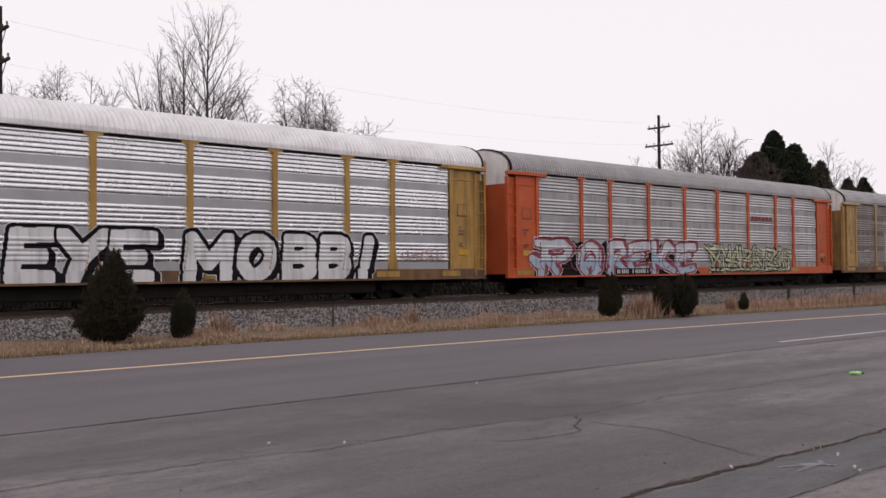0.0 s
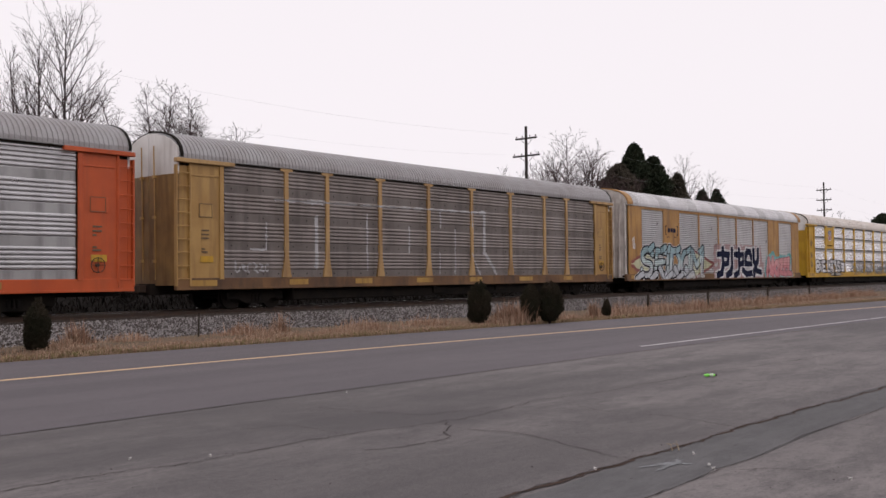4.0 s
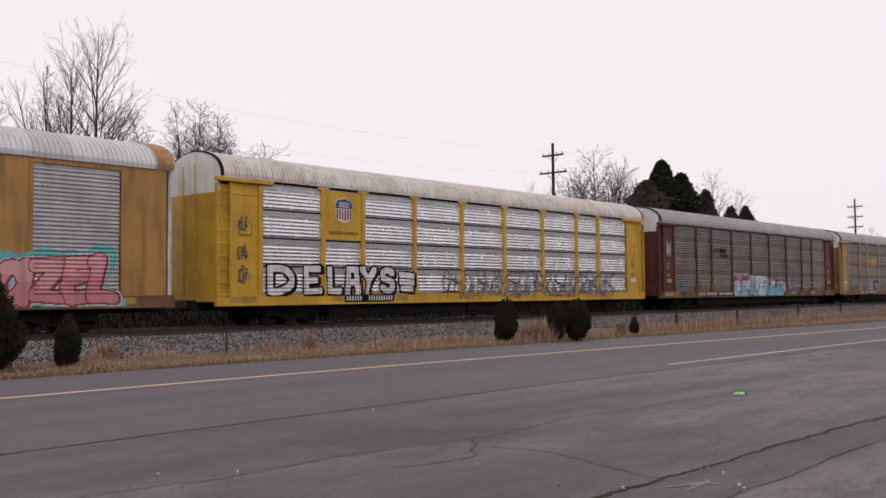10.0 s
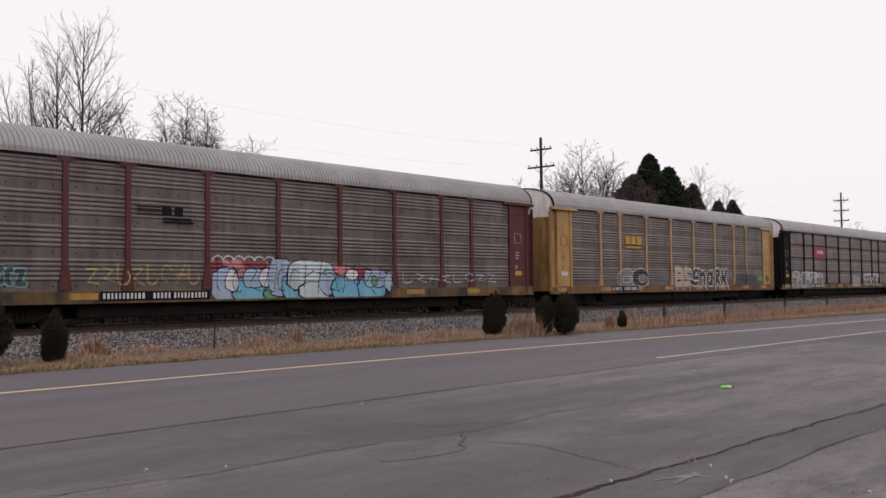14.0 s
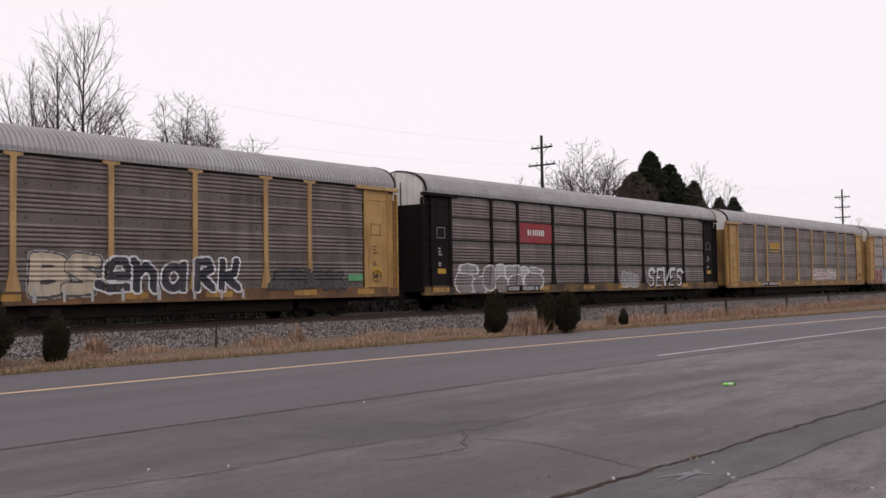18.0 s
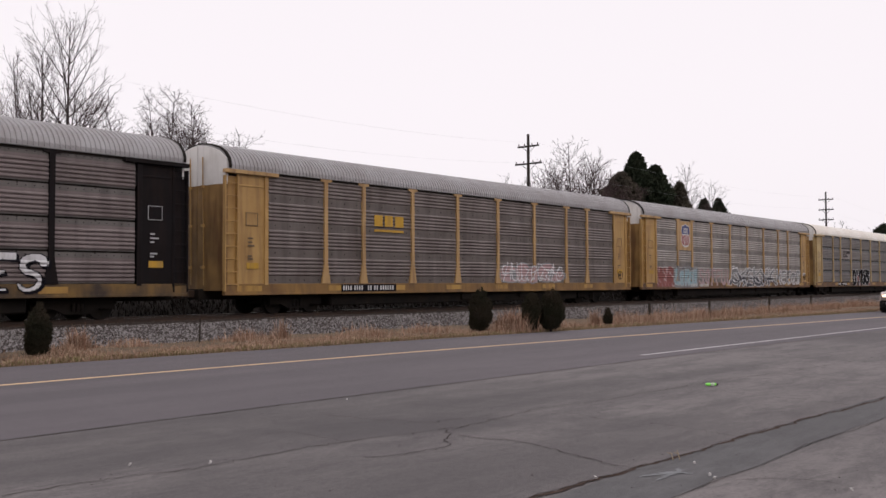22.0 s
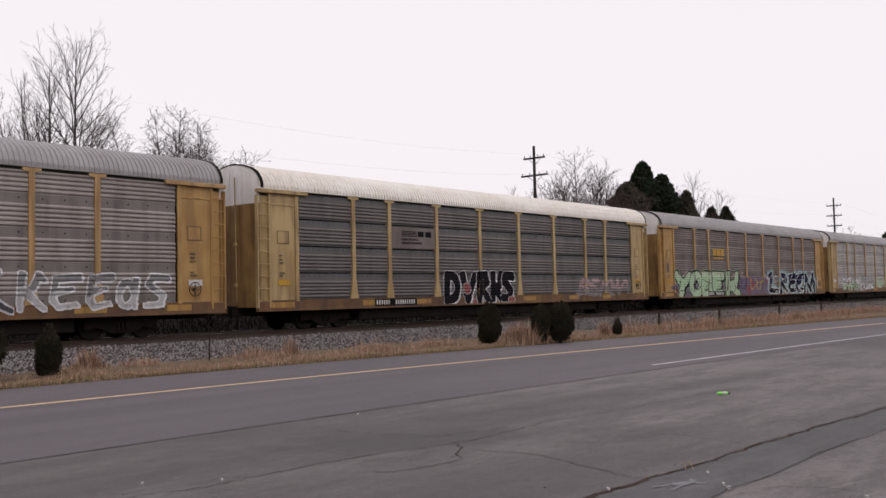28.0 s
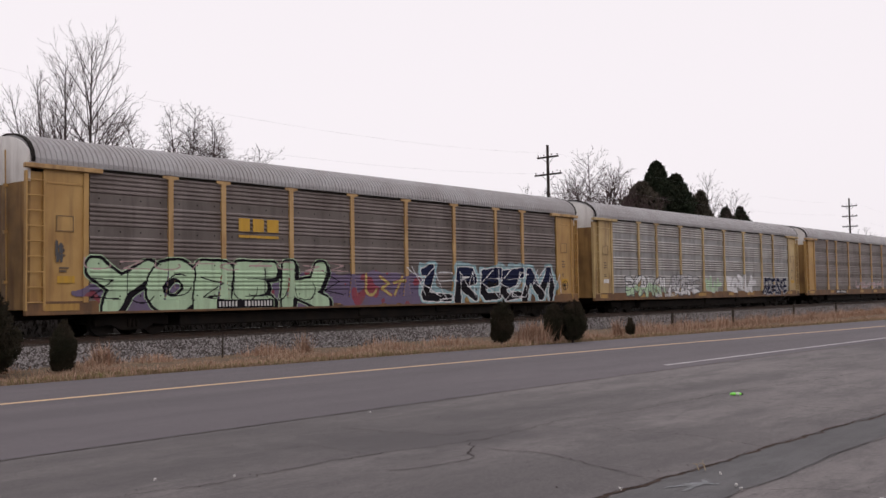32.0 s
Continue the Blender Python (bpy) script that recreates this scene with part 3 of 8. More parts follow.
def plain_side(car, paint, sheet):
    """A flush side of solid plates with inset silver panels, and ribbed white folding end doors."""
    solid = (0, 2, 8, 10)                                  # plates at the ends and beside the second and next to last posts
    xs = (-13.2,) + BAYS + (13.2,)
    for i, (a, b) in enumerate(zip(xs, xs[1:])):
        w = round(b - a, 2)
        if i in solid:
            def fill(bm, w=w):
                box(bm, -w / 2, w / 2, -1.50, -1.42, SILL1 - 0.02, EAVE, 0.006)
                box(bm, -0.012, 0.012, -1.506, -1.50, SILL1, EAVE - 0.02)
            put("side_plate", shared(("plate", w, paint.name), lambda: bm_mesh("side_plate", fill, paint)), car, ((a + b) / 2, 0, 0))
        else:
            me = shared(("inset", sheet.name, w), lambda: strip_mesh("side_panel", DENSE, -w / 2 + 0.05, w / 2 - 0.05, sheet))
            put("side_panel", me, car, ((a + b) / 2, 0, 0))
            put("panel_header", shared(("phead", w), lambda: bm_mesh("panel_header", lambda bm: box(bm, -w / 2, w / 2, -1.50, -1.42, EAVE - 0.16, EAVE, 0.006), paint)), car, ((a + b) / 2, 0, 0))
    thin = shared(("thin", paint.name), lambda: bm_mesh("post", lambda bm: box(bm, -0.07, 0.07, -1.515, -1.42, SILL1, EAVE, 0.008), paint))
    for x in BAYS[1:-1]:
        put("post", thin, car, (x, 0, 0))

    me = shared("folding", lambda: end_door_mesh(DOOR_DIRTY, 0.85, None))

    def ribs(bm):
        for y, x in ((-1.42, 0.0), (-1.08, -0.05), (-0.74, -0.08), (-0.40, -0.10)):
            box(bm, x - 0.08, x + 0.01, y, y + 0.08, 0.9, 5.0, 0.015)
    rib = shared("door_rib", lambda: bm_mesh("door_rib", ribs, DOOR_DIRTY))
    cap = shared(("cap", paint.name), lambda: roof_rim_mesh("roof_cap", 0.28, 0.06, paint))
    for s in (-1, 1):
        for side in (1, -1):
            ob = put("end_door", me, car, (s * 13.36, 0, 0), label="sooty off-white folding door")
            ob.scale = (1 if s < 0 else -1, side, 1)
            put("door_rib", rib, ob)
        put("roof_cap", cap, car, (s * 13.12, 0, 0), "tan cap bent over the roof's end")


def rail_car(k, label, paint, sheet, roof, style="band", sill=None, patch=None, flare=True, lap=0, top=None, box_style=False):
    """A covered automobile rack car: returns the thing at the middle of its length, at rail height."""
    car = thing("rail_car", label, "rail car", (0, TRACK_Y, RAIL_TOP), "cars of the freight train")
    sill, patch, top = sill or SILL_RUST, patch or YELLOW_OLD, top or WHITE_PAINT
    key = paint.name
    pocket = POCKET_TAN if paint is BEIGE else paint
    put("underframe", shared("under", underframe_mesh), car)
    put("side_sill", shared(("sill", sill.name, patch.name, k % 3), lambda: sill_mesh(sill, patch, k % 3)), car)
    put("far_side", shared(("far", sheet.name, key), lambda: far_side_mesh(sheet, paint)), car)
    put("roof", shared(("roof", roof.name, lap), lambda: roof_mesh(roof, lap=lap)), car)
    rail = shared(("toprail", roof.name), lambda: bm_mesh("top_rail", lambda bm: box(bm, -END + 0.1, END - 0.1, -1.545, -1.42, EAVE - 0.015, EAVE + 0.03, 0.008), roof))
    put("top_rail", rail, car)
    # black strip in place of the shadow below the roof's overhang
    put("eave_seal", shared("seal", lambda: bm_mesh("eave_seal", lambda bm: box(bm, -11.7, 11.7, -1.492, -1.42, EAVE - 0.085, EAVE - 0.016), UNDER)), car, label="dark strip standing for shadow under the eave")
    for x in () if box_style else (-13.33, 13.33):
        put("roof_end_seal", shared("rim", roof_rim_mesh), car, (x, 0, 0), "black seal along the roof's end")
    for x in (-10.05, 10.05):
        truck = put("truck", shared("truck", truck_frame_mesh), car, (x, 0, 0))
        for dx in (-0.86, 0.86):
            put("wheelset", shared("wheel", wheel_mesh), truck, (dx, 0, 0.42))
    for s in (-1, 1):
        put("coupler", shared("coupler", coupler_mesh), car, (s * (END - 0.03), 0, 0), turn=(0, 0, 0 if s > 0 else 180))
        put("air_hose", shared("hose", hose_mesh), car, (s * (END - 0.03), 0, 0), turn=(0, 0, 0 if s > 0 else 180))
    if box_style:
        plain_side(car, paint, sheet)
        return car
    for i, (a, b) in enumerate(zip(BAYS, BAYS[1:])):
        w = round(b - a, 2)
        pts = BAND
        if style == "stack":
            me = shared(("stack", sheet.name, w), lambda: strip_mesh("side_panel", STACK, -w / 2 + 0.05, w / 2 - 0.05, sheet))
            for j in range(4):
                put("side_panel", me, car, ((a + b) / 2, 0, SILL1 + j * STACK_H))
        else:
            me = shared(("band", sheet.name, w), lambda: strip_mesh("side_panel", BAND, -w / 2 + 0.05, w / 2 - 0.05, sheet))
            put("side_panel", me, car, ((a + b) / 2, 0, 0))
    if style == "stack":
        # added black sheet, so the gaps between panels read as dark shade
        put("inner_lining", shared("gap_shade", lambda: bm_mesh("inner_lining", lambda bm: box(bm, -11.7, 11.7, -1.40, -1.38, SILL1, EAVE), UNDER)), car)
    post = shared(("post", key, flare), lambda: post_mesh(paint, flare))
    for x in BAYS[1:-1]:
        put("post", post, car, (x, 0, 0))
    for s in (-1, 1):
        turn = 0 if s < 0 else 180
        add_pocket(car, pocket, s)
        put("ladder", shared(("ladder", key), lambda: ladder_mesh(pocket)), car, (s * 13.24, 0, 0))
        head = shared(("head", key), lambda: bm_mesh("door_header", lambda bm: box(bm, -1.15, 1.1, -1.60, -1.42, 4.70, 4.83, 0.015), paint))
        put("door_header", head, car, (s * 12.4, 0, 0))
        # tan and yellow cars get end doors darkened for soot and gap shade
        door = DOOR_SHADED_SOOTY if paint in (BEIGE, BEIGE_PALE, YELLOW_OLD) else pocket
        leaf = shared(("leaf", door.name), lambda: end_door_mesh(door, 0.82, 4.35))
        upper = shared(("upper", top.name), lambda: end_door_mesh(top, 4.355, None))
        for side in (1, -1):
            ob = put("end_door", leaf, car, (s * (END - 0.10), 0, 0))
            ob.scale = (1 if s < 0 else -1, side, 1)
            put("door_top", upper, ob, label="dirty white upper part of the door")
            put("lock_rod", shared(("lock", pocket.name), lambda: lock_rod_mesh(pocket)), ob)
    if style == "stack" or sheet in (GALV_DIRTY, GALV_DUST, GALV_TAN):
        tagged(put("bolt_head", shared(("bolt", style), lambda: bolt_mesh(style == "stack")), car), kind="stuff")
    return car


CARS = {}
def add_car(k, *a, **b):
    CARS[k] = rail_car(k, *a, **b)


add_car(1, "silver covered rail car with yellow posts and large white lettering", YELLOW_OLD, GALV_BRIGHT, ROOF_WHITE)
add_car(2, "silver covered rail car with orange posts and pale blue spray paint", ORANGE, GALV_LIGHT, ROOF_GREY, sill=ORANGE)
add_car(3, "grimy grey covered rail car with faded yellow posts", BEIGE, GALV_DUST, ROOF_GREY)
add_car(4, "tan covered rail car with silver panels and long spray painted side", TAN, GALV_LIGHT, ROOF_SHEET, lap=8, box_style=True)
add_car(5, "bright yellow covered rail car with shining silver panels", YELLOW_BRIGHT, GALV_BRIGHT, ROOF_RUSTY, "stack", sill=YELLOW_BRIGHT)
add_car(6, "dark red covered rail car with brown grimy panels", MAROON, GALV_DIRTY, ROOF_GREY, sill=SILL_DARK)
add_car(7, "grimy covered rail car with pale yellow posts and sign", BEIGE, GALV_DIRTY, ROOF_GREY)
add_car(8, "black covered rail car with grey panels and red sign", BLACK_PAINT, GALV_BROWN, ROOF_GREY, "stack", sill=SILL_DARK)
add_car(9, "brown grey covered rail car with yellow posts and sill", BEIGE, GALV_DIRTY, ROOF_GREY, sill=SILL_OCHRE)
add_car(10, "grey covered rail car with beige posts and shield sign", BEIGE, GALV_TAN, ROOF_GREY)
add_car(11, "dark grey covered rail car with cream roof and beige posts", BEIGE_PALE, GALV_GREY, ROOF_CREAM, "stack")
add_car(12, "grey covered rail car with pale green spray painted side", BEIGE, GALV_DIRTY, ROOF_GREY)
add_car(13, "grey covered rail car with beige posts and green spray paint", BEIGE_PALE, GALV_MID, ROOF_GREY)
add_car(14, "weathered grey covered rail car with yellow posts", BEIGE, GALV_DIRTY, ROOF_GREY)

# ---- spray paint, signs and marks on the cars ----
def spray(name, colour, rough=0.6, second=None):
    return surface(name, colour, rough, 0.0, second or tuple(0.75 * c for c in colour), 1.6, 0.55, 45, 0.2, 0.05, (0.10, 0.085, 0.075), 0.35, (5.0, 5.0, 0.5))


P_WHITE = spray("white spray paint", (0.66, 0.65, 0.66))
P_PALE = spray("greyish white spray paint", (0.42, 0.41, 0.42))
P_BLACK = surface("black spray paint", (0.007, 0.006, 0.009), 0.85, 0.0, (0.014, 0.012, 0.015), 1.6, 0.6, 45, 0.1, 0.05)
P_GREY = spray("dark grey spray paint", (0.06, 0.058, 0.062))
P_BLUE = spray("pale blue spray paint", (0.34, 0.43, 0.55))
P_SKY = spray("light blue spray paint", (0.16, 0.42, 0.58))
P_TEAL = spray("teal spray paint", (0.12, 0.40, 0.40))
P_BURG = spray("burgundy spray paint", (0.22, 0.028, 0.05))
P_RED = spray("faded red spray paint", (0.23, 0.058, 0.05))
P_NIGHT = spray("black blue spray paint", (0.022, 0.022, 0.034))
P_HAZE = spray("hazy white spray paint", (0.50, 0.52, 0.56))
P_TEALGREY = spray("grey teal spray paint", (0.27, 0.40, 0.44))
P_ICEW = spray("whitish ice blue spray paint", (0.50, 0.59, 0.60))
P_SALMON = spray("salmon spray paint", (0.62, 0.30, 0.30))
P_SILVER = spray("thin silver spray paint", (0.26, 0.26, 0.27))
P_SMOKE = spray("thin smoky spray paint", (0.19, 0.185, 0.19))
P_STENCIL = spray("faded dark brown stencil paint", (0.13, 0.085, 0.045))
P_SAND = spray("sand coloured spray paint", (0.46, 0.38, 0.29))
P_VEIL = spray("thin pinkish grey spray paint", (0.215, 0.185, 0.185))
P_CREAM = spray("cream spray paint", (0.55, 0.55, 0.36))
P_PINK = spray("pink spray paint", (0.55, 0.20, 0.22))
P_ROSE = spray("faint rose spray paint", (0.42, 0.28, 0.28))
P_NAVY = surface("navy spray paint", (0.009, 0.012, 0.036), 0.85, 0.0, (0.014, 0.017, 0.042), 1.6, 0.6, 45, 0.1, 0.05)
P_GREEN = spray("pale green spray paint", (0.40, 0.55, 0.36))
P_MINT = spray("green spray paint", (0.10, 0.32, 0.14))
P_PURPLE = spray("muted purple spray paint", (0.125, 0.090, 0.165))
P_YELLOW = spray("dull yellow spray paint", (0.42, 0.33, 0.10))
S_RED = spray("red sign paint", (0.26, 0.014, 0.02))
S_BLUE = spray("blue sign paint", (0.02, 0.035, 0.16))
S_GOLD = spray("golden sign paint", (0.50, 0.28, 0.02))
S_WHITE = spray("white sign paint", (0.62, 0.61, 0.60))

ARC = lambda cx, cz, rx, rz, a0, a1, n=10: [(cx + rx * math.cos(radians(a0 + (a1 - a0) * i / n)), cz + rz * math.sin(radians(a0 + (a1 - a0) * i / n))) for i in range(n + 1)]
# stroke letters in a box one wide and one high
LETTER = {
    "E": [[(0.9, 0.95), (0.15, 0.95), (0.15, 0.05), (0.9, 0.05)], [(0.15, 0.5), (0.7, 0.5)]],
    "Y": [[(0.05, 0.95), (0.5, 0.5), (0.95, 0.95)], [(0.5, 0.5), (0.35, 0.02)]],
    "M": [[(0.1, 0.02), (0.1, 0.95), (0.5, 0.35), (0.9, 0.95), (0.9, 0.02)]],
    "O": [ARC(0.5, 0.5, 0.38, 0.45, 0, 360, 18)],
    "B": [[(0.15, 0.02), (0.15, 0.95)], [(0.15, 0.95)] + ARC(0.5, 0.73, 0.33, 0.22, 90, -90, 8) + [(0.15, 0.5)], [(0.15, 0.5)] + ARC(0.5, 0.27, 0.4, 0.24, 90, -90, 8) + [(0.15, 0.03)]],
    "!": [[(0.6, 0.95), (0.45, 0.35)], [(0.3, 0.06), (0.32, 0.04)]],
    "D": [[(0.15, 0.03), (0.15, 0.95)] + ARC(0.35, 0.49, 0.55, 0.46, 90, -90, 10) + [(0.15, 0.03)]],
    "L": [[(0.15, 0.95), (0.15, 0.05), (0.9, 0.05)]],
    "A": [[(0.1, 0.02), (0.2, 0.95), (0.8, 0.95), (0.9, 0.02)], [(0.15, 0.4), (0.85, 0.4)]],
    "S": [ARC(0.5, 0.73, 0.36, 0.22, 20, 270, 10) + ARC(0.5, 0.27, 0.36, 0.23, 90, -160, 10)],
    "=": [[(0.1, 0.75), (0.9, 0.7)], [(0.1, 0.45), (0.9, 0.4)], [(0.2, 0.15), (0.8, 0.12)]],
    "P": [[(0.1, 0.9), (0.95, 0.9), (0.85, 0.45), (0.3, 0.4)], [(0.35, 0.95), (0.4, 0.3), (0.0, 0.02)]],
    "J": [[(0.6, 0.98), (0.6, 0.3), (0.1, 0.02)]],
    "R": [[(0.25, 0.02), (0.2, 0.9), (0.9, 0.88), (0.8, 0.45), (0.3, 0.42), (0.95, 0.03)]],
    "C": [ARC(0.55, 0.5, 0.4, 0.42, 60, 300, 12)],
    "K": [[(0.2, 0.98), (0.2, 0.05)], [(0.85, 0.98), (0.75, 0.55), (0.25, 0.45)], [(0.4, 0.42), (0.95, 0.02)]],
    "F": [[(0.2, 0.02), (0.2, 0.95), (0.95, 0.9)], [(0.2, 0.5), (0.8, 0.55)]],
    "I": [[(0.5, 0.98), (0.4, 0.02)]],
    "N": [[(0.1, 0.02), (0.15, 0.95), (0.8, 0.05), (0.9, 0.98)]],
    "Z": [[(0.1, 0.9), (0.9, 0.9), (0.1, 0.08), (0.95, 0.06)]],
    "U": [[(0.12, 0.95), (0.12, 0.2), (0.35, 0.04), (0.65, 0.04), (0.88, 0.2), (0.88, 0.95)]],
    "V": [[(0.05, 0.95), (0.45, 0.03), (0.95, 0.95)]],
}


def swirl_strokes(seed, n):
    """Abstract bubbles, hooks and bars for paint that spells nothing."""
    rng = random.Random(seed)
    out = []
    for i in range(n):
        x = (i + 0.5) / n
        w = 0.9 / n
        kind = rng.choice("hook bubble bar zig".split())
        if kind == "bubble":
            out.append(ARC(x, rng.uniform(0.35, 0.6), w * 0.4, rng.uniform(0.25, 0.4), rng.uniform(0, 90), rng.uniform(250, 360), 12))
        elif kind == "hook":
            out.append([(x - w * 0.4, 0.95)] + ARC(x, 0.35, w * 0.42, 0.3, 180, rng.uniform(330, 420), 8))
        elif kind == "bar":
            out.append([(x - w * 0.3, rng.uniform(0.0, 0.2)), (x + w * rng.uniform(-0.2, 0.4), rng.uniform(0.75, 1.0))])
            out.append([(x - w * 0.4, rng.uniform(0.4, 0.7)), (x + w * 0.5, rng.uniform(0.3, 0.7))])
        else:
            out.append([(x - w * 0.4, rng.uniform(0.6, 1.0)), (x + w * 0.3, rng.uniform(0.5, 0.9)), (x - w * 0.3, rng.uniform(0.1, 0.4)), (x + w * 0.5, rng.uniform(0.0, 0.2))])
    return out


def wild_strokes(seed, n):
    """Crowded slanting bars, hooks and arrows that lock into each other and spell nothing."""
    rng = random.Random(seed)
    out = []
    for i in range(n):
        x, w = (i + 0.5) / n, 1.0 / n
        top, low = rng.uniform(0.8, 1.0), rng.uniform(0.0, 0.2)
        lean = rng.uniform(-0.35, 0.35) * w
        out.append([(x - 0.25 * w - lean, low), (x - 0.2 * w + lean, top)])
        kind = rng.choice("nkesa")
        if kind == "n":
            out.append([(x - 0.2 * w + lean, top), (x + 0.15 * w, rng.uniform(0.35, 0.55)), (x + 0.4 * w, top)])
            out.append([(x + 0.4 * w, top), (x + 0.5 * w, low)])
        elif kind == "k":
            out.append([(x - 0.2 * w, 0.5), (x + 0.5 * w, top)])
            out.append([(x - 0.1 * w, 0.5), (x + 0.3 * w, 0.35), (x + 0.75 * w, low - 0.05)])
        elif kind == "e":
            for z in (top, rng.uniform(0.4, 0.6), low):
                out.append([(x - 0.3 * w, z), (x + 0.1 * w, z + 0.04), (x + rng.uniform(0.35, 0.6) * w, z + rng.uniform(-0.15, 0.1))])
        elif kind == "s":
            out.append([(x + 0.5 * w, top - 0.05), (x, top), (x - 0.1 * w, 0.6), (x + 0.4 * w, 0.4), (x + 0.3 * w, low), (x - 0.5 * w, low + 0.02)])
        else:
            out.append([(x - 0.2 * w + lean, top), (x + 0.35 * w, top - 0.05), (x + 0.45 * w, low)])
            out.append([(x - 0.2 * w, 0.45), (x + 0.45 * w, 0.42)])
        if rng.random() < 0.35:
            s = rng.choice((-1, 1))
            out.append([(x, rng.uniform(0.3, 0.7)), (x + s * 0.9 * w, rng.choice((-0.02, 1.02)))])
    return out


def distance_to(strokes, X, Z, square=2.0, taper=0.0):
    """How far each place is from the nearest stroke; squarer ends with a higher power, thinner ends with taper."""
    d = np.full(X.shape, 9.0)
    for line in strokes:
        m = len(line) - 1
        for i, ((ax, az), (bx, bz)) in enumerate(zip(line, line[1:])):
            ux, uz = bx - ax, bz - az
            k = np.clip(((X - ax) * ux + (Z - az) * uz) / max(1e-9, ux * ux + uz * uz), 0, 1)
            dx, dz = np.abs(X - ax - k * ux), np.abs(Z - az - k * uz)
            e = np.hypot(dx, dz) if square == 2.0 else (dx ** square + dz ** square) ** (1 / square)
            d = np.minimum(d, e + taper * (i + k) / m)
    return d


def wobble(X, Z, seed, scale=2.0):
    rng = np.random.RandomState(seed)
    out = 0
    for k in range(6):
        a, b, c = rng.uniform(-1, 1, 2).tolist() + [rng.uniform(0, 6.3)]
        out = out + np.sin(scale * (1 + k * 0.6) * (a * X + b * Z) * 3 + c) / (1 + 0.5 * k)
    return out / 2.5


COATS = {}
PROFILES = {"band": BAND, "stack": STACK_ALL, "plain": DENSE}


def side_depth(style, X, Z):
    """Where the car's side lies at each place, so that paint follows its ribs and posts."""
    pts = PROFILES[style]
    y = PANEL_Y + np.interp(Z, [p[1] for p in pts], [p[0] for p in pts])
    half = 0.087 + (0.0 if style == "plain" else 0.12) * np.clip(1 - (Z - SILL1) / 0.75, 0, 1)
    for x in BAYS[1:-1]:
        y = np.where(np.abs(X - x) < half, -1.53, y)
    if style == "plain":
        y = np.where((np.abs(X) > 11.7) | ((np.abs(X) > 7.09) & (np.abs(X) < 9.03)), -1.506, y)
    else:
        y = np.where(np.abs(X) > 11.7, -1.49, y)
        y = np.where((np.abs(X) > 11.68) & (np.abs(X) < 11.9), -1.53, y)
    return np.where(Z < SILL1, -1.508, y)


def mural(car, style, x0, x1, z0, z1, field, materials, label, cell=0.027, name="spray_paint"):
    """A skin of paint on the car's side: field(X, Z) gives the paint's number at each place, or -1."""
    base = set(np.arange(z0, z1, cell).round(4).tolist()) | {z1}
    base |= {round(z, 4) for _, z in PROFILES[style] if z0 < z < z1}
    if z0 < SILL1 < z1:
        base |= {SILL1 - 0.004, SILL1 + 0.004}
    xs = set(np.arange(x0, x1, cell).round(4).tolist()) | {x1}
    for x in BAYS:
        for e in (-0.09, -0.085, 0.085, 0.09):
            if x0 < x + e < x1:
                xs.add(round(x + e, 4))
    zs, xs = np.array(sorted(base)), np.array(sorted(xs))
    cx, cz = (xs[1:] + xs[:-1]) / 2, (zs[1:] + zs[:-1]) / 2
    X, Z = np.meshgrid(cx, cz, indexing="ij")
    ids = field(X, Z).astype(int)
    ids = np.where(Z < SILL0 + 0.03, -1, ids)
    COATS[car.name] = COATS.get(car.name, 0) + 1
    lift = 0.004 + 0.003 * COATS[car.name]
    nz = len(zs)
    mark = islands(ids >= 0)
    first = None
    for g in range(1, mark.max() + 1):
        I, J = np.nonzero(mark == g)
        if len(I) < 14:
            continue
        quads = np.stack([I * nz + J, (I + 1) * nz + J, (I + 1) * nz + J + 1, I * nz + J + 1], 1)
        used, inv = np.unique(quads, return_inverse=True)
        VX, VZ = xs[used // nz], zs[used % nz]
        VY = side_depth(style, VX, VZ) - lift
        me = mesh_of(name, np.stack([VX, VY, VZ], 1).tolist(), inv.reshape(quads.shape).tolist(), materials, ids[I, J])
        put(name, me, car, label=label)


def islands(mask):
    """Numbers the separate patches of a mask by spreading each patch's highest number."""
    lab = np.where(mask, np.arange(1, mask.size + 1).reshape(mask.shape), 0)
    while True:
        old = lab.copy()
        for axis in (0, 1):
            for flip in (False, True):
                v = lab[::-1] if flip and axis == 0 else lab[:, ::-1] if flip else lab
                m = v > 0
                n = v.shape[axis]
                for i in range(1, n):
                    s, p = (v[i], v[i - 1]) if axis == 0 else (v[:, i], v[:, i - 1])
                    np.copyto(s, np.where((s > 0) & (p > 0), np.maximum(s, p), s))
        if (lab == old).all():
            break
    keys = np.unique(lab)
    return np.searchsorted(keys, lab) if keys[0] == 0 else np.searchsorted(keys, lab) + 1


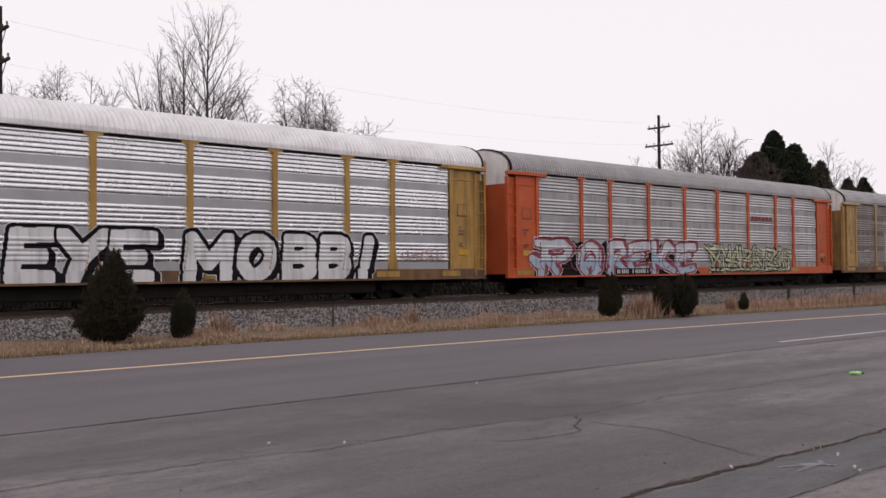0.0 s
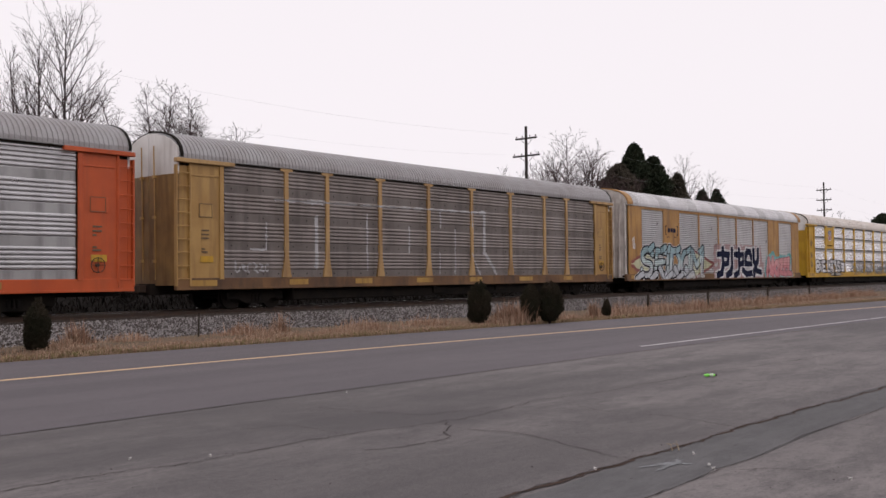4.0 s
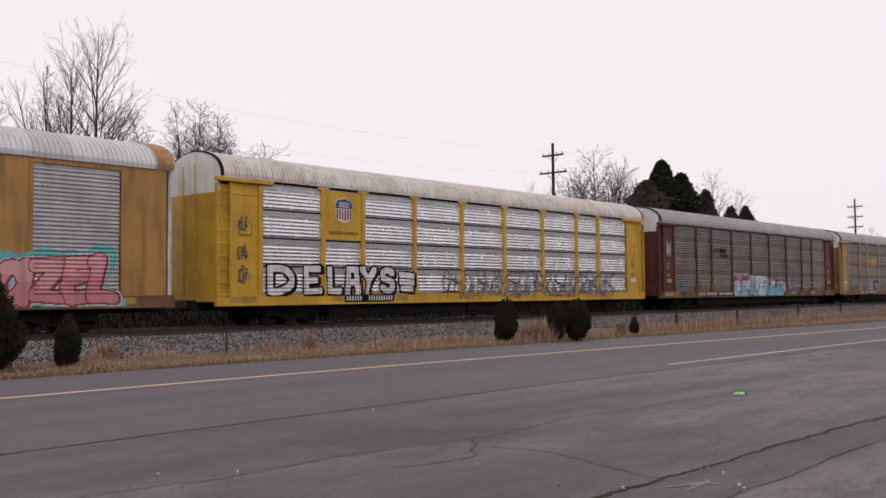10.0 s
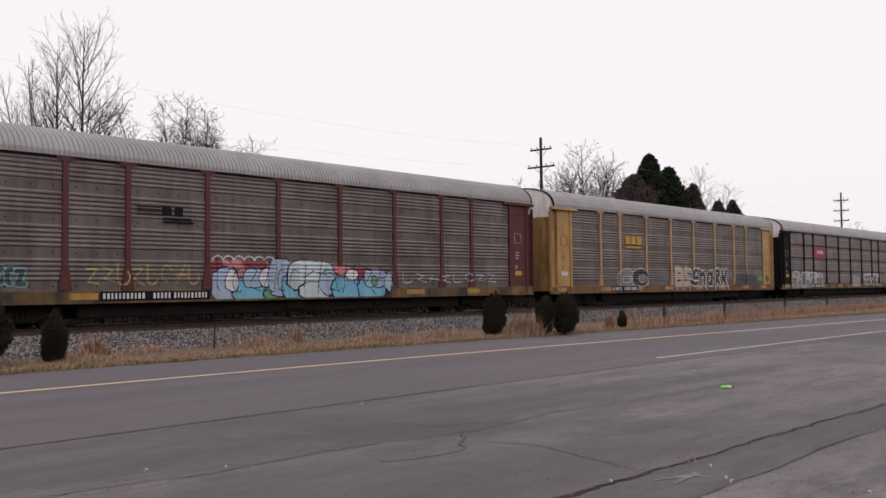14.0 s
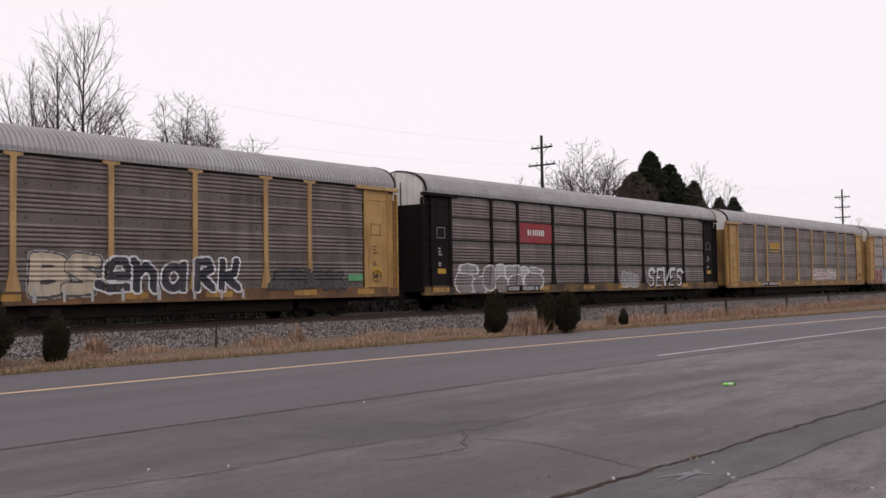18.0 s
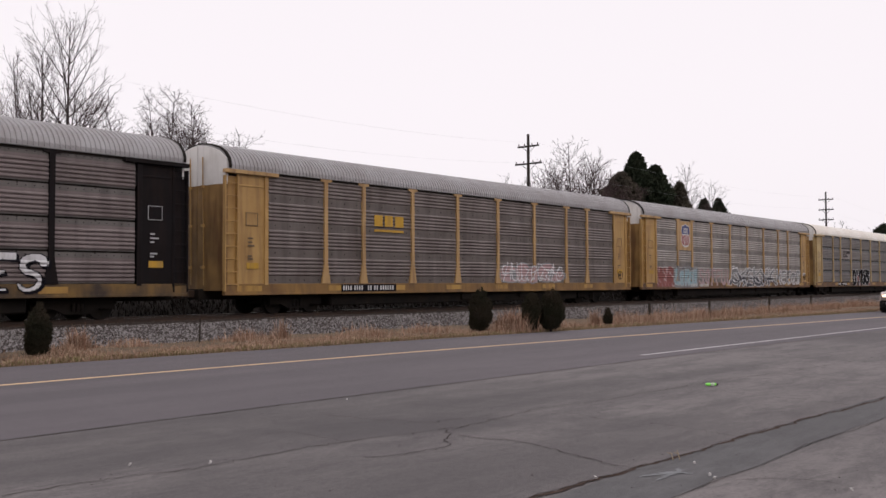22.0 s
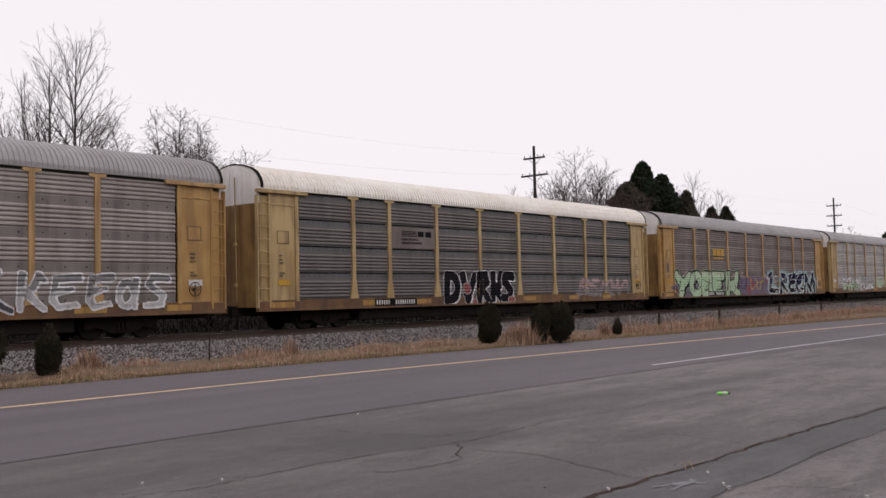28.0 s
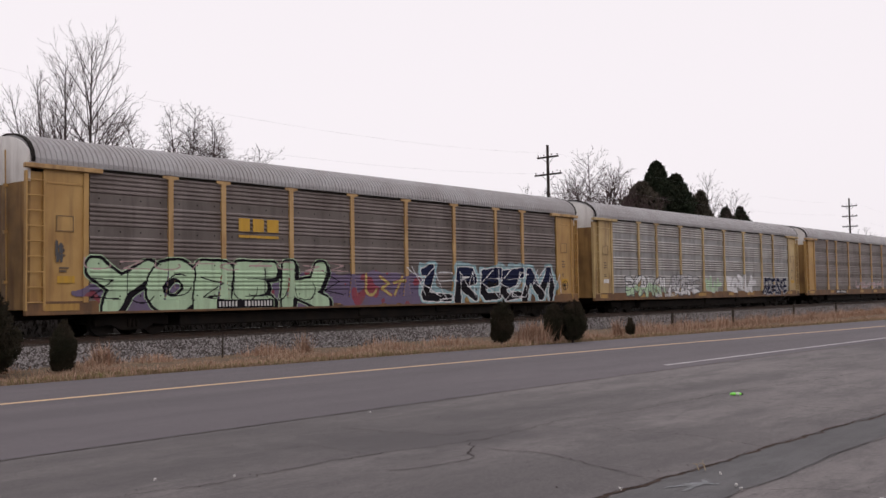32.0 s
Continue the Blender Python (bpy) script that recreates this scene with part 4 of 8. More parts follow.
def lettering(word, spans, z0, z1, fill, rim, fills=1, shade=(0, 0), slant=0.0, gap=None, seed=1, cloud=None, strokes=None, halo=0.0, square=2.0, taper=0.0):
    """A field of block letters: number 0 to fills - 1 is fill, then rim, then cloud, then a thin halo."""
    def field(X, Z):
        H = z1 - z0
        d = np.full(X.shape, 9.0)
        sh = np.full(X.shape, 9.0)
        Zw = Z + 0.02 * H * wobble(X, Z, seed, 1.3)
        items = []
        if strokes is not None:
            a, b = spans[0]
            items = [[[(a + (b - a) * x, z0 + H * z) for x, z in s]] for s in strokes]
        else:
            for ch, (a, b) in zip(word, spans):
                items.append([[(a + (b - a) * (0.12 + 0.76 * x) + slant * H * z, z0 + H * (0.1 + 0.8 * z)) for x, z in s] for s in LETTER[ch]])
        each = []
        for it in items:
            each.append(distance_to(it, X, Zw, square, taper))
            d = np.minimum(d, each[-1])
            if shade != (0, 0):
                for k in (0.5, 1.0):
                    sh = np.minimum(sh, distance_to(it, X - shade[0] * k, Zw - shade[1] * k, square, taper))
        out = np.full(X.shape, -1)
        if cloud:
            q = d + 0.10 * H * wobble(X, Z, seed + 7, 1.5)
            out = np.where(q < cloud, fills + 1, out)
        if halo:
            out = np.where((d < fill + rim + halo) | (sh < fill + rim * 0.6 + halo), fills + 2, out)
        out = np.where((d < fill + rim) | (sh < fill + rim * 0.6), fills, out)
        band = np.clip(((Z - z0) / H + 0.22 * wobble(X, Z, seed + 3, 1.2)) * fills, 0, fills - 1e-3).astype(int)
        inner = min(0.07, 0.75 * rim) if len(items) > 1 else 0.0
        for e in each:
            out = np.where(e < fill + inner, fills, out)
            out = np.where(e < fill, band, out)
        return out
    return field


def sprayed(k, style, x0, x1, z0, z1, materials, label, n=6, fill=0.13, rim=0.05, seed=1, fills=1, cloud=None, shade=(0, 0), wild=False, halo=0.0, taper=None):
    shapes = wild_strokes(seed, n) if wild else swirl_strokes(seed, n)
    f = lettering("", [(x0 + 0.25, x1 - 0.25)], z0 + 0.12, z1 - 0.14, fill, rim, fills, shade, 0, None, seed, cloud, shapes, halo, 4.0 if wild else 2.0, (0.45 * fill if taper is None else taper) if wild else 0.0)
    mural(CARS[k], style, x0, x1, z0, z1, f, materials, label)


def blocks(parent, name, rects, y, material, label="", joined=False):
    """Flat marks: bars, plates and panels; the first is the part, the rest are its pieces."""
    first = None
    for group in [rects] if joined else [[r] for r in rects]:
        bm = bmesh.new()
        for x0, x1, z0, z1 in group:
            box(bm, x0, x1, y - 0.004, y + 0.004, z0, z1)
        if first is None:
            first = part(name, bm, material, parent, label)
        else:
            part("mark_bar", bm, material, first)
    return first


def bar_text(x0, x1, z0, z1, seed, gap=0.36):
    """Bars the size of characters."""
    rng = random.Random(seed)
    out, x, h = [], x0, z1 - z0
    while x < x1 - 0.3 * h:
        w = rng.uniform(0.32, 0.46) * h
        out.append((x, min(x + w, x1), z0, z1))
        x += w + gap * h * (2.2 if rng.random() < 0.12 else 1)
    return out


def number_plate(k, x0, x1, dark=True):
    car = CARS[k]
    if dark:
        blocks(car, "number_board", [(x0 - 0.08, x1 + 0.08, 0.745, 1.02)], -1.536, P_BLACK, "black board for the car's number")
    split = x0 + (x1 - x0) * 0.42
    tagged(blocks(car, "number_marking", bar_text(x0, split - 0.12, 0.80, 0.97, k) + bar_text(split + 0.12, x1, 0.80, 0.97, k + 50), -1.543, S_WHITE, "row of white characters", True), kind="stuff")


def small_marks(k, seed, bay, dark=False):
    """Stencilled data on a door pocket: small bars, a yellow sticker and a boxed panel."""
    car, rng = CARS[k], random.Random(seed)
    cx = -12.36 if bay < 0 else 12.36
    ink = P_STENCIL if not dark else P_PALE
    rows = []
    for z in (2.55, 2.42, 2.3, 1.95, 1.86):
        w = rng.uniform(0.12, 0.3)
        rows.append((cx - 0.2, cx - 0.2 + w, z, z + 0.05))
    z = 3.0
    rows += [(cx - 0.28, cx + 0.22, z, z + 0.018), (cx - 0.28, cx + 0.22, z + 0.42, z + 0.438), (cx - 0.28, cx - 0.262, z, z + 0.43), (cx + 0.202, cx + 0.22, z, z + 0.43)]
    tagged(blocks(car, "stencil_marks", rows, -1.494, ink, "small stencilled data marks", True), kind="stuff")
    blocks(car, "sticker", [(cx - 0.25, cx + 0.25, 1.55, 1.75)], -1.494, S_GOLD if rng.random() < 0.8 else S_WHITE, "yellow warning sticker")


# car 1: white block letters with thick black rims
mural(CARS[1], "band", -4.2, 0.9, 0.73, 2.3, lettering("EYE", [(-3.9, -2.35), (-2.6, -1.0), (-1.3, 0.45)], 0.68, 2.2, 0.20, 0.105, 1, (0.13, -0.09), 0.10, None, 1, None, None, 0.022, 3.5), [P_WHITE, P_BLACK, P_BLACK, P_WHITE], "white block letters outlined in black")
mural(CARS[1], "band", 0.8, 8.8, 0.73, 2.3, lettering("MOBB!", [(1.0, 2.95), (2.75, 4.4), (4.35, 5.95), (5.75, 7.25), (7.35, 8.3)], 0.68, 2.2, 0.205, 0.105, 1, (0.13, -0.09), 0.08, None, 1, None, None, 0.022, 3.0), [P_WHITE, P_BLACK, P_BLACK, P_WHITE], "white block letters outlined in black")
sprayed(1, "band", 9.15, 11.6, 1.25, 1.85, [P_ROSE, P_ROSE], "faint pink tag", 7, 0.03, 0.0, 3)
# car 2: a dark cloud with bubbles, burgundy depth, pale blue letters
LETTER.update({
    "p": [[(0.05, 0.05), (0.2, 0.95), (0.75, 0.97), (0.98, 0.75), (0.8, 0.5), (0.3, 0.45)], [(0.3, 0.45), (0.55, 0.05)], [(0.2, 0.95), (-0.1, 0.98)], [(0.05, 0.2), (-0.25, 0.5)]],
    "o": [ARC(0.5, 0.45, 0.36, 0.45, -60, 250, 14), [(0.3, 0.2), (0.55, 0.45), (0.85, 0.1)]],
    "r": [[(0.15, 0.02), (0.15, 0.95), (0.7, 0.97), (0.85, 0.7), (0.3, 0.5), (0.95, 0.05)]],
    "e": [[(1.0, 0.95), (0.2, 0.9), (0.15, 0.3), (0.35, 0.05), (1.0, 0.12)], [(0.2, 0.52), (0.8, 0.6)]],
    "k": [[(0.15, 1.0), (0.15, 0.02)], [(0.75, 0.98), (0.55, 0.62), (0.2, 0.5)], [(0.3, 0.5), (0.6, 0.3), (1.05, 0.02)], [(0.75, 0.98), (1.0, 0.85)]],
    "l": [[(0.25, 1.0), (0.1, 0.12), (0.95, 0.05)], [(0.25, 1.0), (0.0, 0.95)]],
    "n": [[(0.05, 0.02), (0.2, 0.95)], [(0.2, 0.95), (0.6, 0.1)], [(0.6, 0.1), (0.85, 1.0)], [(0.85, 1.0), (1.0, 0.4), (0.95, 0.0)]],
    "Q": [[(-0.02, 0.82), (0.98, 0.82)], [(0.42, 1.0), (0.42, 0.36), (0.3, 0.13), (-0.12, 0.0)], [(0.95, 0.82), (0.9, 0.48), (0.45, 0.44)]],
    "j": [[(0.6, 1.0), (0.6, 0.36), (0.4, 0.12), (-0.2, 0.0)]],
    "c": [[(0.95, 0.72), (0.8, 0.95), (0.35, 0.95), (0.12, 0.75), (0.12, 0.48), (0.95, 0.46)], [(-0.25, 0.2), (0.2, 0.06), (0.95, 0.08)]],
    "x": [[(0.15, 1.0), (0.2, 0.55), (0.55, 0.2), (1.15, 0.12)], [(0.8, 1.0), (0.78, 0.62), (0.4, 0.4)], [(0.3, 0.45), (0.15, 0.02)]],
    "h": [[(0.15, 0.02), (0.1, 0.85), (0.0, 0.95)], [(0.15, 0.5), (0.5, 0.8), (0.8, 0.55), (0.85, 0.02)]],
    "a": [ARC(0.45, 0.42, 0.36, 0.38, 20, 340, 14), [(0.85, 0.85), (0.85, 0.02)]],
    "s": [[(0.95, 0.9), (0.3, 0.95), (0.12, 0.72), (0.85, 0.35), (0.75, 0.08), (0.05, 0.05)]],
    "z": [[(0.05, 0.85), (0.9, 0.88), (0.15, 0.12), (1.0, 0.08)]],
})
mural(CARS[2], "band", -12.0, 0.2, 0.73, 2.55, lambda X, Z: np.where(Z < 1.72 + 0.36 * np.abs(np.sin(1.55 * X + 0.6)) + 0.16 * np.abs(np.sin(3.7 * X)) - 0.9 * np.clip(X + 1.5, 0, 2), 0, -1), [P_BLACK], "dark cloud with bubbling edge")
mural(CARS[2], "band", -12.3, 0.1, 0.73, 2.45, lettering("poreke", [(-12.0, -9.5), (-9.7, -7.4), (-7.5, -5.8), (-6.2, -4.3), (-4.5, -2.2), (-2.6, -0.5)], 0.70, 2.22, 0.20, 0.075, 2, (0.17, 0.09), 0.05, None, 24, None, None, 0.025, 3.2, 0.07), [P_BLUE, P_HAZE, P_BURG, P_NIGHT, P_WHITE], "pale blue letters with burgundy depth and white rims")
mural(CARS[2], "band", -11.9, -0.4, 0.8, 2.3, lettering("", [(-11.7, -0.6)], 0.85, 2.15, 0.022, 0.0, 1, (0, 0), 0, None, 25, None, swirl_strokes(28, 12)), [P_BURG, P_BURG], "thin burgundy lines inside the letters")
mural(CARS[2], "band", 0.2, 9.2, 0.73, 2.35, lettering("", [(0.6, 8.7)], 0.78, 2.1, 0.075, 0.05, 1, (0, 0), 0, None, 22, None, wild_strokes(22, 8) + swirl_strokes(27, 6), 0.02, 3.5, 0.03), [P_CREAM, P_BLACK, P_BLACK, P_SILVER], "cream spray painted letters with black rims")
sprayed(2, "band", 0.4, 8.4, 0.74, 1.12, [P_CREAM, P_BLACK], "cream flourish along the sill", 16, 0.05, 0.05, 26, 1, None, (0, 0), True)
blob_field = lambda blobs, rim, seed: (lambda X, Z: paint_blobs(X, Z, blobs, rim, seed))


def paint_blobs(X, Z, blobs, rim, seed):
    """Rounded blocks of paint over each other, each (number, centre, half sizes, squareness), with rims numbered 0."""
    out = np.full(X.shape, -1)
    Xw, Zw = X + 0.05 * wobble(X, Z, seed, 2.0), Z + 0.05 * wobble(X, Z, seed + 1, 2.0)
    for n, cx, cz, rx, rz, p in blobs:
        u = (np.abs((Xw - cx) / rx) ** p + np.abs((Zw - cz) / rz) ** p) ** (1 / p)
        out = np.where(u < 1 + rim / min(rx, rz), 0, out)
        out = np.where(u < 1, n, out)
    return out


blocks(CARS[2], "sign", [(4.62 + 0.36 * i, 4.9 + 0.36 * i, 3.50, 3.66) for i in range(6)], -1.495, S_RED, "faded red company mark")
blocks(CARS[2], "sign", [(4.55, 6.8, 3.42, 3.46)], -1.495, P_GREY, "grey line below the mark")
number_plate(2, -6.7, -4.4)
# car 3: long white roller strokes
def chalk(X, Z):
    lines = [[(-9.5, 3.72), (2.4, 3.80)], [(2.35, 3.78), (2.33, 2.0)], [(2.4, 2.0), (3.2, 1.15)], [(-0.67, 3.66), (-0.65, 3.05)], [(0.32, 3.0), (0.30, 1.15)],
             [(-0.7, 2.0), (-0.7, 1.15)], [(1.4, 3.75), (1.45, 3.1)], [(1.4, 2.0), (2.0, 1.15)], [(-2.6, 3.0), (-2.6, 2.0)], [(-5.0, 3.4), (-5.0, 1.3)], [(-7.6, 3.2), (-7.6, 1.4)], [(-9.9, 2.9), (-9.9, 2.0), (-10.6, 2.0)]]
    d = distance_to(lines, X, Z) + 0.03 * wobble(X, Z, 4, 3.0)
    width = np.where((X > 2.0) | (np.abs(X + 7.6) < 0.3), 0.085, 0.035)
    return np.where(d < width, 0, -1)
mural(CARS[3], "band", -10.8, 3.4, 1.07, 3.95, chalk, [P_PALE], "thin white roller strokes", 0.04)
sprayed(3, "band", -11.5, -9.5, 1.1, 1.75, [P_PALE, P_PALE], "faint white tag", 6, 0.03, 0.0, 31)
# car 4
def points_field(X, Z):
    """A red-edged cream lozenge with a round dome over it."""
    u = np.abs(X + 7.75) / 5.9 + np.abs(Z - 1.62) / 1.75 + 0.03 * wobble(X, Z, 5)
    dome = np.hypot(X + 8.15, (Z - 2.15) * 1.1) + 0.04 * wobble(X, Z, 6)
    out = np.where((u < 1.0) & (np.abs(X + 7.75) > 2.6), np.where(u > 0.90, 0, 1), -1)
    return np.where((dome < 0.72) & (Z > 2.2), np.where(dome > 0.5, 0, 1), out)
mural(CARS[4], "plain", -13.0, -2.1, 0.75, 2.95, points_field, [P_RED, P_CREAM], "red and cream points behind painted letters")
def wild_word(word, spans, seed):
    """Strokes of overlapping letters, each with a spike or two thrown off, in a box one wide and one high."""
    rng = random.Random(seed)
    out = []
    for ch, (a, b) in zip(word, spans):
        for s in LETTER[ch]:
            out.append([(a + (b - a) * x + 0.03 * (z - 0.5), 0.04 + 0.9 * z + rng.gauss(0, 0.02)) for x, z in s])
        w = b - a
        out.append([(a + 0.2 * w, 0.12), (a - 0.25 * w, -0.05)])
        out.append([(a + 0.7 * w, 0.9), (a + 0.95 * w, rng.uniform(0.96, 1.08))])
        if rng.random() < 0.6:
            out.append([(a + 0.5 * w, 0.3), (a + 0.85 * w, -0.04)])
    return out


mural(CARS[4], "plain", -12.9, -2.9, 0.74, 2.95, lettering("", [(-12.0, -3.7)], 0.86, 2.58, 0.165, 0.075, 3, (0.06, -0.05), 0, None, 6, None, wild_word("SFIDOM", [(0.0, 0.21), (0.20, 0.385), (0.375, 0.44), (0.43, 0.61), (0.605, 0.79), (0.77, 1.0)], 4), 0.032, 3.0, 0.03), [P_HAZE, P_ICEW, P_TEALGREY, P_BLACK, P_BLACK, P_WHITE], "icy blue wildstyle letters with black and white rims")
mural(CARS[4], "plain", -2.9, 6.5, 0.74, 2.95, lettering("QjQcx", [(-1.75, 0.45), (-0.2, 1.3), (1.0, 2.9), (2.6, 4.15), (3.95, 5.55)], 0.68, 2.80, 0.20, 0.13, 1, (0, 0), 0.0, None, 7, 0.62, None, 0.0, 5.0), [P_NAVY, P_WHITE, P_ROSE], "navy block letters rimmed in white")
mural(CARS[4], "plain", 5.6, 12.4, 0.74, 2.75, lettering("nazel", [(6.5, 8.0), (7.9, 9.1), (8.9, 10.0), (9.8, 10.8), (10.6, 11.6)], 0.78, 2.2, 0.19, 0.05, 2, (0.06, -0.03), 0.10, None, 8, 0.42, None, 0.022, 3.0, 0.03), [P_PINK, P_SALMON, P_BURG, P_TEAL, P_WHITE], "pink wildstyle letters with burgundy rims on teal")
blocks(CARS[4], "company_mark", [(-8.85, -8.80, 3.30, 3.86), (-8.8, -8.70, 3.30, 3.35), (-8.8, -8.70, 3.81, 3.86), (-7.30, -7.25, 3.30, 3.86), (-7.42, -7.30, 3.30, 3.35), (-7.42, -7.30, 3.81, 3.86),
       (-8.55, -8.25, 3.48, 3.72), (-8.18, -7.92, 3.48, 3.72), (-7.86, -7.56, 3.48, 3.72), (-8.65, -8.55, 3.16, 3.22), (-8.45, -8.38, 3.16, 3.22), (-7.7, -7.62, 3.16, 3.22), (-7.52, -7.45, 3.16, 3.22)], -1.510, P_NAVY, "dark company mark between brackets")
sprayed(4, "plain", -13.1, -12.3, 2.3, 3.25, [P_WHITE, P_WHITE], "white tag", 3, 0.025, 0.0, 41)
number_plate(4, -5.9, -3.6, False)
# car 5
mural(CARS[5], "stack", -12.0, -4.0, 0.98, 2.15, lettering("DELAYS=", [(-11.75, -10.1), (-10.0, -9.05), (-8.9, -8.1), (-8.0, -7.2), (-7.25, -6.35), (-6.3, -5.3), (-5.25, -4.3)], 1.0, 2.08, 0.11, 0.065, 1, (0.09, -0.05), 0, None, 5, None, None, 0.0, 4.5), [P_WHITE, P_BLACK], "white block letters with heavy black shadow")
mural(CARS[5], "stack", -2.9, 10.8, 0.78, 2.2, lettering("", [(-2.7, 10.6)], 0.85, 2.1, 0.020, 0.0, 1, (0, 0), 0, None, 9, None, swirl_strokes(51, 22) + swirl_strokes(52, 13) + wild_strokes(53, 9)), [P_GREY, P_GREY], "grey scribbled spray lines")
mural(CARS[5], "stack", -1.2, 9.8, 0.8, 1.75, lambda X, Z: np.where((np.abs(Z - 1.25) < 0.34 + 0.12 * wobble(X, Z, 55, 1.6)) & (wobble(X * 1.3 - 0.8 * Z, Z, 56, 2.2) > 0.28), 0, -1), [P_SMOKE], "thin smoky slanting sprays under the scribble")
blocks(CARS[5], "sign_panel", [(-8.93, -7.19, 2.98, 4.72)], -1.500, YELLOW_BRIGHT, "yellow sign panel")
number_plate(5, -7.95, -5.6)
for seed, z in ((61, 3.0), (62, 2.1), (63, 1.3)):
    sprayed(5, "stack", -12.95, -12.05, z, z + 0.75, [P_GREY, P_GREY], "dark scrawled tag", 3, 0.025, 0.0, seed)
# car 6
sprayed(6, "band", -11.45, -9.9, 1.07, 1.85, [P_GREY, P_TEAL], "dark green letters", 4, 0.07, 0.03, 64)
sprayed(6, "band", -8.7, -4.3, 1.07, 2.0, [P_YELLOW, P_YELLOW], "faint yellow outline letters", 8, 0.022, 0.0, 65)
mural(CARS[6], "band", -4.4, 4.3, 1.2, 2.3, lambda X, Z: np.where((Z > 1.35) & (Z < 1.98 + 0.12 * wobble(X, Z, 61, 1.0) - 0.09 * np.clip(X, 0, 4)) & (np.abs(X) < 4.15), np.where(wobble(X, Z, 62, 1.4) > 0.25, 0, 1), -1), [P_BURG, P_PINK], "pink spray cloud")
mural(CARS[6], "band", -4.4, 4.4, 0.73, 2.25, blob_field(((2, -3.6, 1.20, 0.55, 0.55, 2.6), (1, -2.6, 1.02, 0.75, 0.42, 3.0), (3, -3.35, 1.32, 0.27, 0.33, 2.0), (2, -2.45, 1.42, 0.42, 0.30, 2.6), (3, -1.95, 1.45, 0.30, 0.30, 2.0), (4, -1.75, 0.92, 0.3, 0.2, 2.2),
      (2, -1.35, 1.45, 0.50, 0.62, 3.2), (1, -0.75, 1.10, 0.55, 0.42, 2.5), (5, 0.05, 1.52, 1.05, 0.50, 4.0), (5, 0.25, 0.98, 0.75, 0.28, 2.6), (2, 0.9, 1.25, 0.45, 0.42, 2.4), (1, 1.75, 1.05, 0.75, 0.36, 3.0), (3, 2.0, 1.52, 0.30, 0.22, 2.0),
      (1, 3.05, 1.05, 0.70, 0.36, 3.5), (2, 3.25, 1.40, 0.58, 0.32, 4.0), (4, 3.2, 1.30, 0.16, 0.18, 1.6), (2, 3.95, 1.28, 0.20, 0.40, 1.6)), 0.032, 66), [P_NAVY, P_SKY, P_BLUE, P_WHITE, P_MINT, P_ICEW], "bright blue and white bubble letters with navy rims")
mural(CARS[6], "band", -4.4, 4.4, 0.73, 2.3, lettering("", [(-4.0, 3.8)], 0.85, 2.1, 0.016, 0.0, 1, (0, 0), 0, None, 63, None, swirl_strokes(69, 13)), [P_NAVY, P_NAVY], "thin dark lines in the bubble letters")
mural(CARS[6], "band", -4.3, -1.3, 1.7, 2.35, lettering("", [(-4.1, -1.6)], 1.93, 2.2, 0.022, 0.0, 1, (0, 0), 0, None, 64, None, [ARC((i + 0.5) / 6, 0.35, 0.075, 0.4, 0, 180, 8) for i in range(6)]), [P_WHITE, P_WHITE], "row of white loops over the letters")
sprayed(6, "band", 4.4, 11.0, 1.1, 1.75, [P_PALE, P_PALE], "faint white tags", 8, 0.028, 0.0, 67)
sprayed(6, "band", -12.9, -11.95, 2.9, 3.95, [P_WHITE, P_WHITE], "white looping tag", 3, 0.03, 0.0, 68)
blocks(CARS[6], "company_mark", [(-6.8, -6.0, 3.34 + 0.07 * i, 3.37 + 0.07 * i) for i in range(4)] + [(-5.95, -5.6, 3.34, 3.6), (-5.5, -5.2, 3.34, 3.6), (-5.9, -4.9, 3.2, 3.27), (-5.9, -4.8, 3.1, 3.16)], -1.495, P_BLACK, "dark company mark")
number_plate(6, -7.9, -4.3)
# car 7
mural(CARS[7], "band", -7.4, -3.9, 0.85, 2.15, blob_field(((1, -6.5, 1.42, 0.85, 0.48, 2.3), (2, -5.0, 1.48, 0.80, 0.45, 2.6), (3, -6.4, 1.36, 0.42, 0.18, 2.0), (1, -4.75, 1.42, 0.35, 0.18, 2.0)), 0.05, 71), [P_PALE, P_VEIL, P_NIGHT, P_SMOKE], "grey bubble letters with white rims")
sprayed(7, "band", -4.0, -1.7, 0.95, 1.85, [P_SMOKE, P_GREY], "faint dark letters", 4, 0.05, 0.02, 74, 1, None, (0, 0), True)
mural(CARS[7], "band", -1.5, 1.4, 0.73, 2.2, lettering("Bs", [(-1.2, 0.3), (-0.1, 1.1)], 0.95, 2.1, 0.16, 0.045, 1, (0.06, -0.05), 0.05, None, 75, None, None, 0.02, 3.0), [P_SAND, P_GREY, P_GREY, P_PALE], "sand coloured letters with grey rims")
mural(CARS[7], "band", 0.9, 6.6, 0.73, 2.35, lettering("charK", [(1.1, 2.1), (2.0, 3.1), (3.0, 4.1), (4.1, 5.1), (5.0, 6.1)], 0.95, 2.05, 0.12, 0.06, 1, (0, 0), 0.04, None, 72, None, None, 0.0, 2.6), [P_NIGHT, P_WHITE], "dark letters outlined in white")
mural(CARS[7], "band", -1.2, 6.4, 0.73, 1.15, lambda X, Z: np.where((np.abs(np.sin(3.1 * X + 0.7 * np.sin(X))) < 0.16) & (Z < 1.1 + 0.1 * np.sin(7 * X)), 0, -1), [P_PALE], "white drips over the sill")
sprayed(7, "band", 7.1, 10.8, 0.95, 1.75, [P_GREY, P_NIGHT], "dark letters", 6, 0.12, 0.04, 73, 1, None, (0, 0), True)
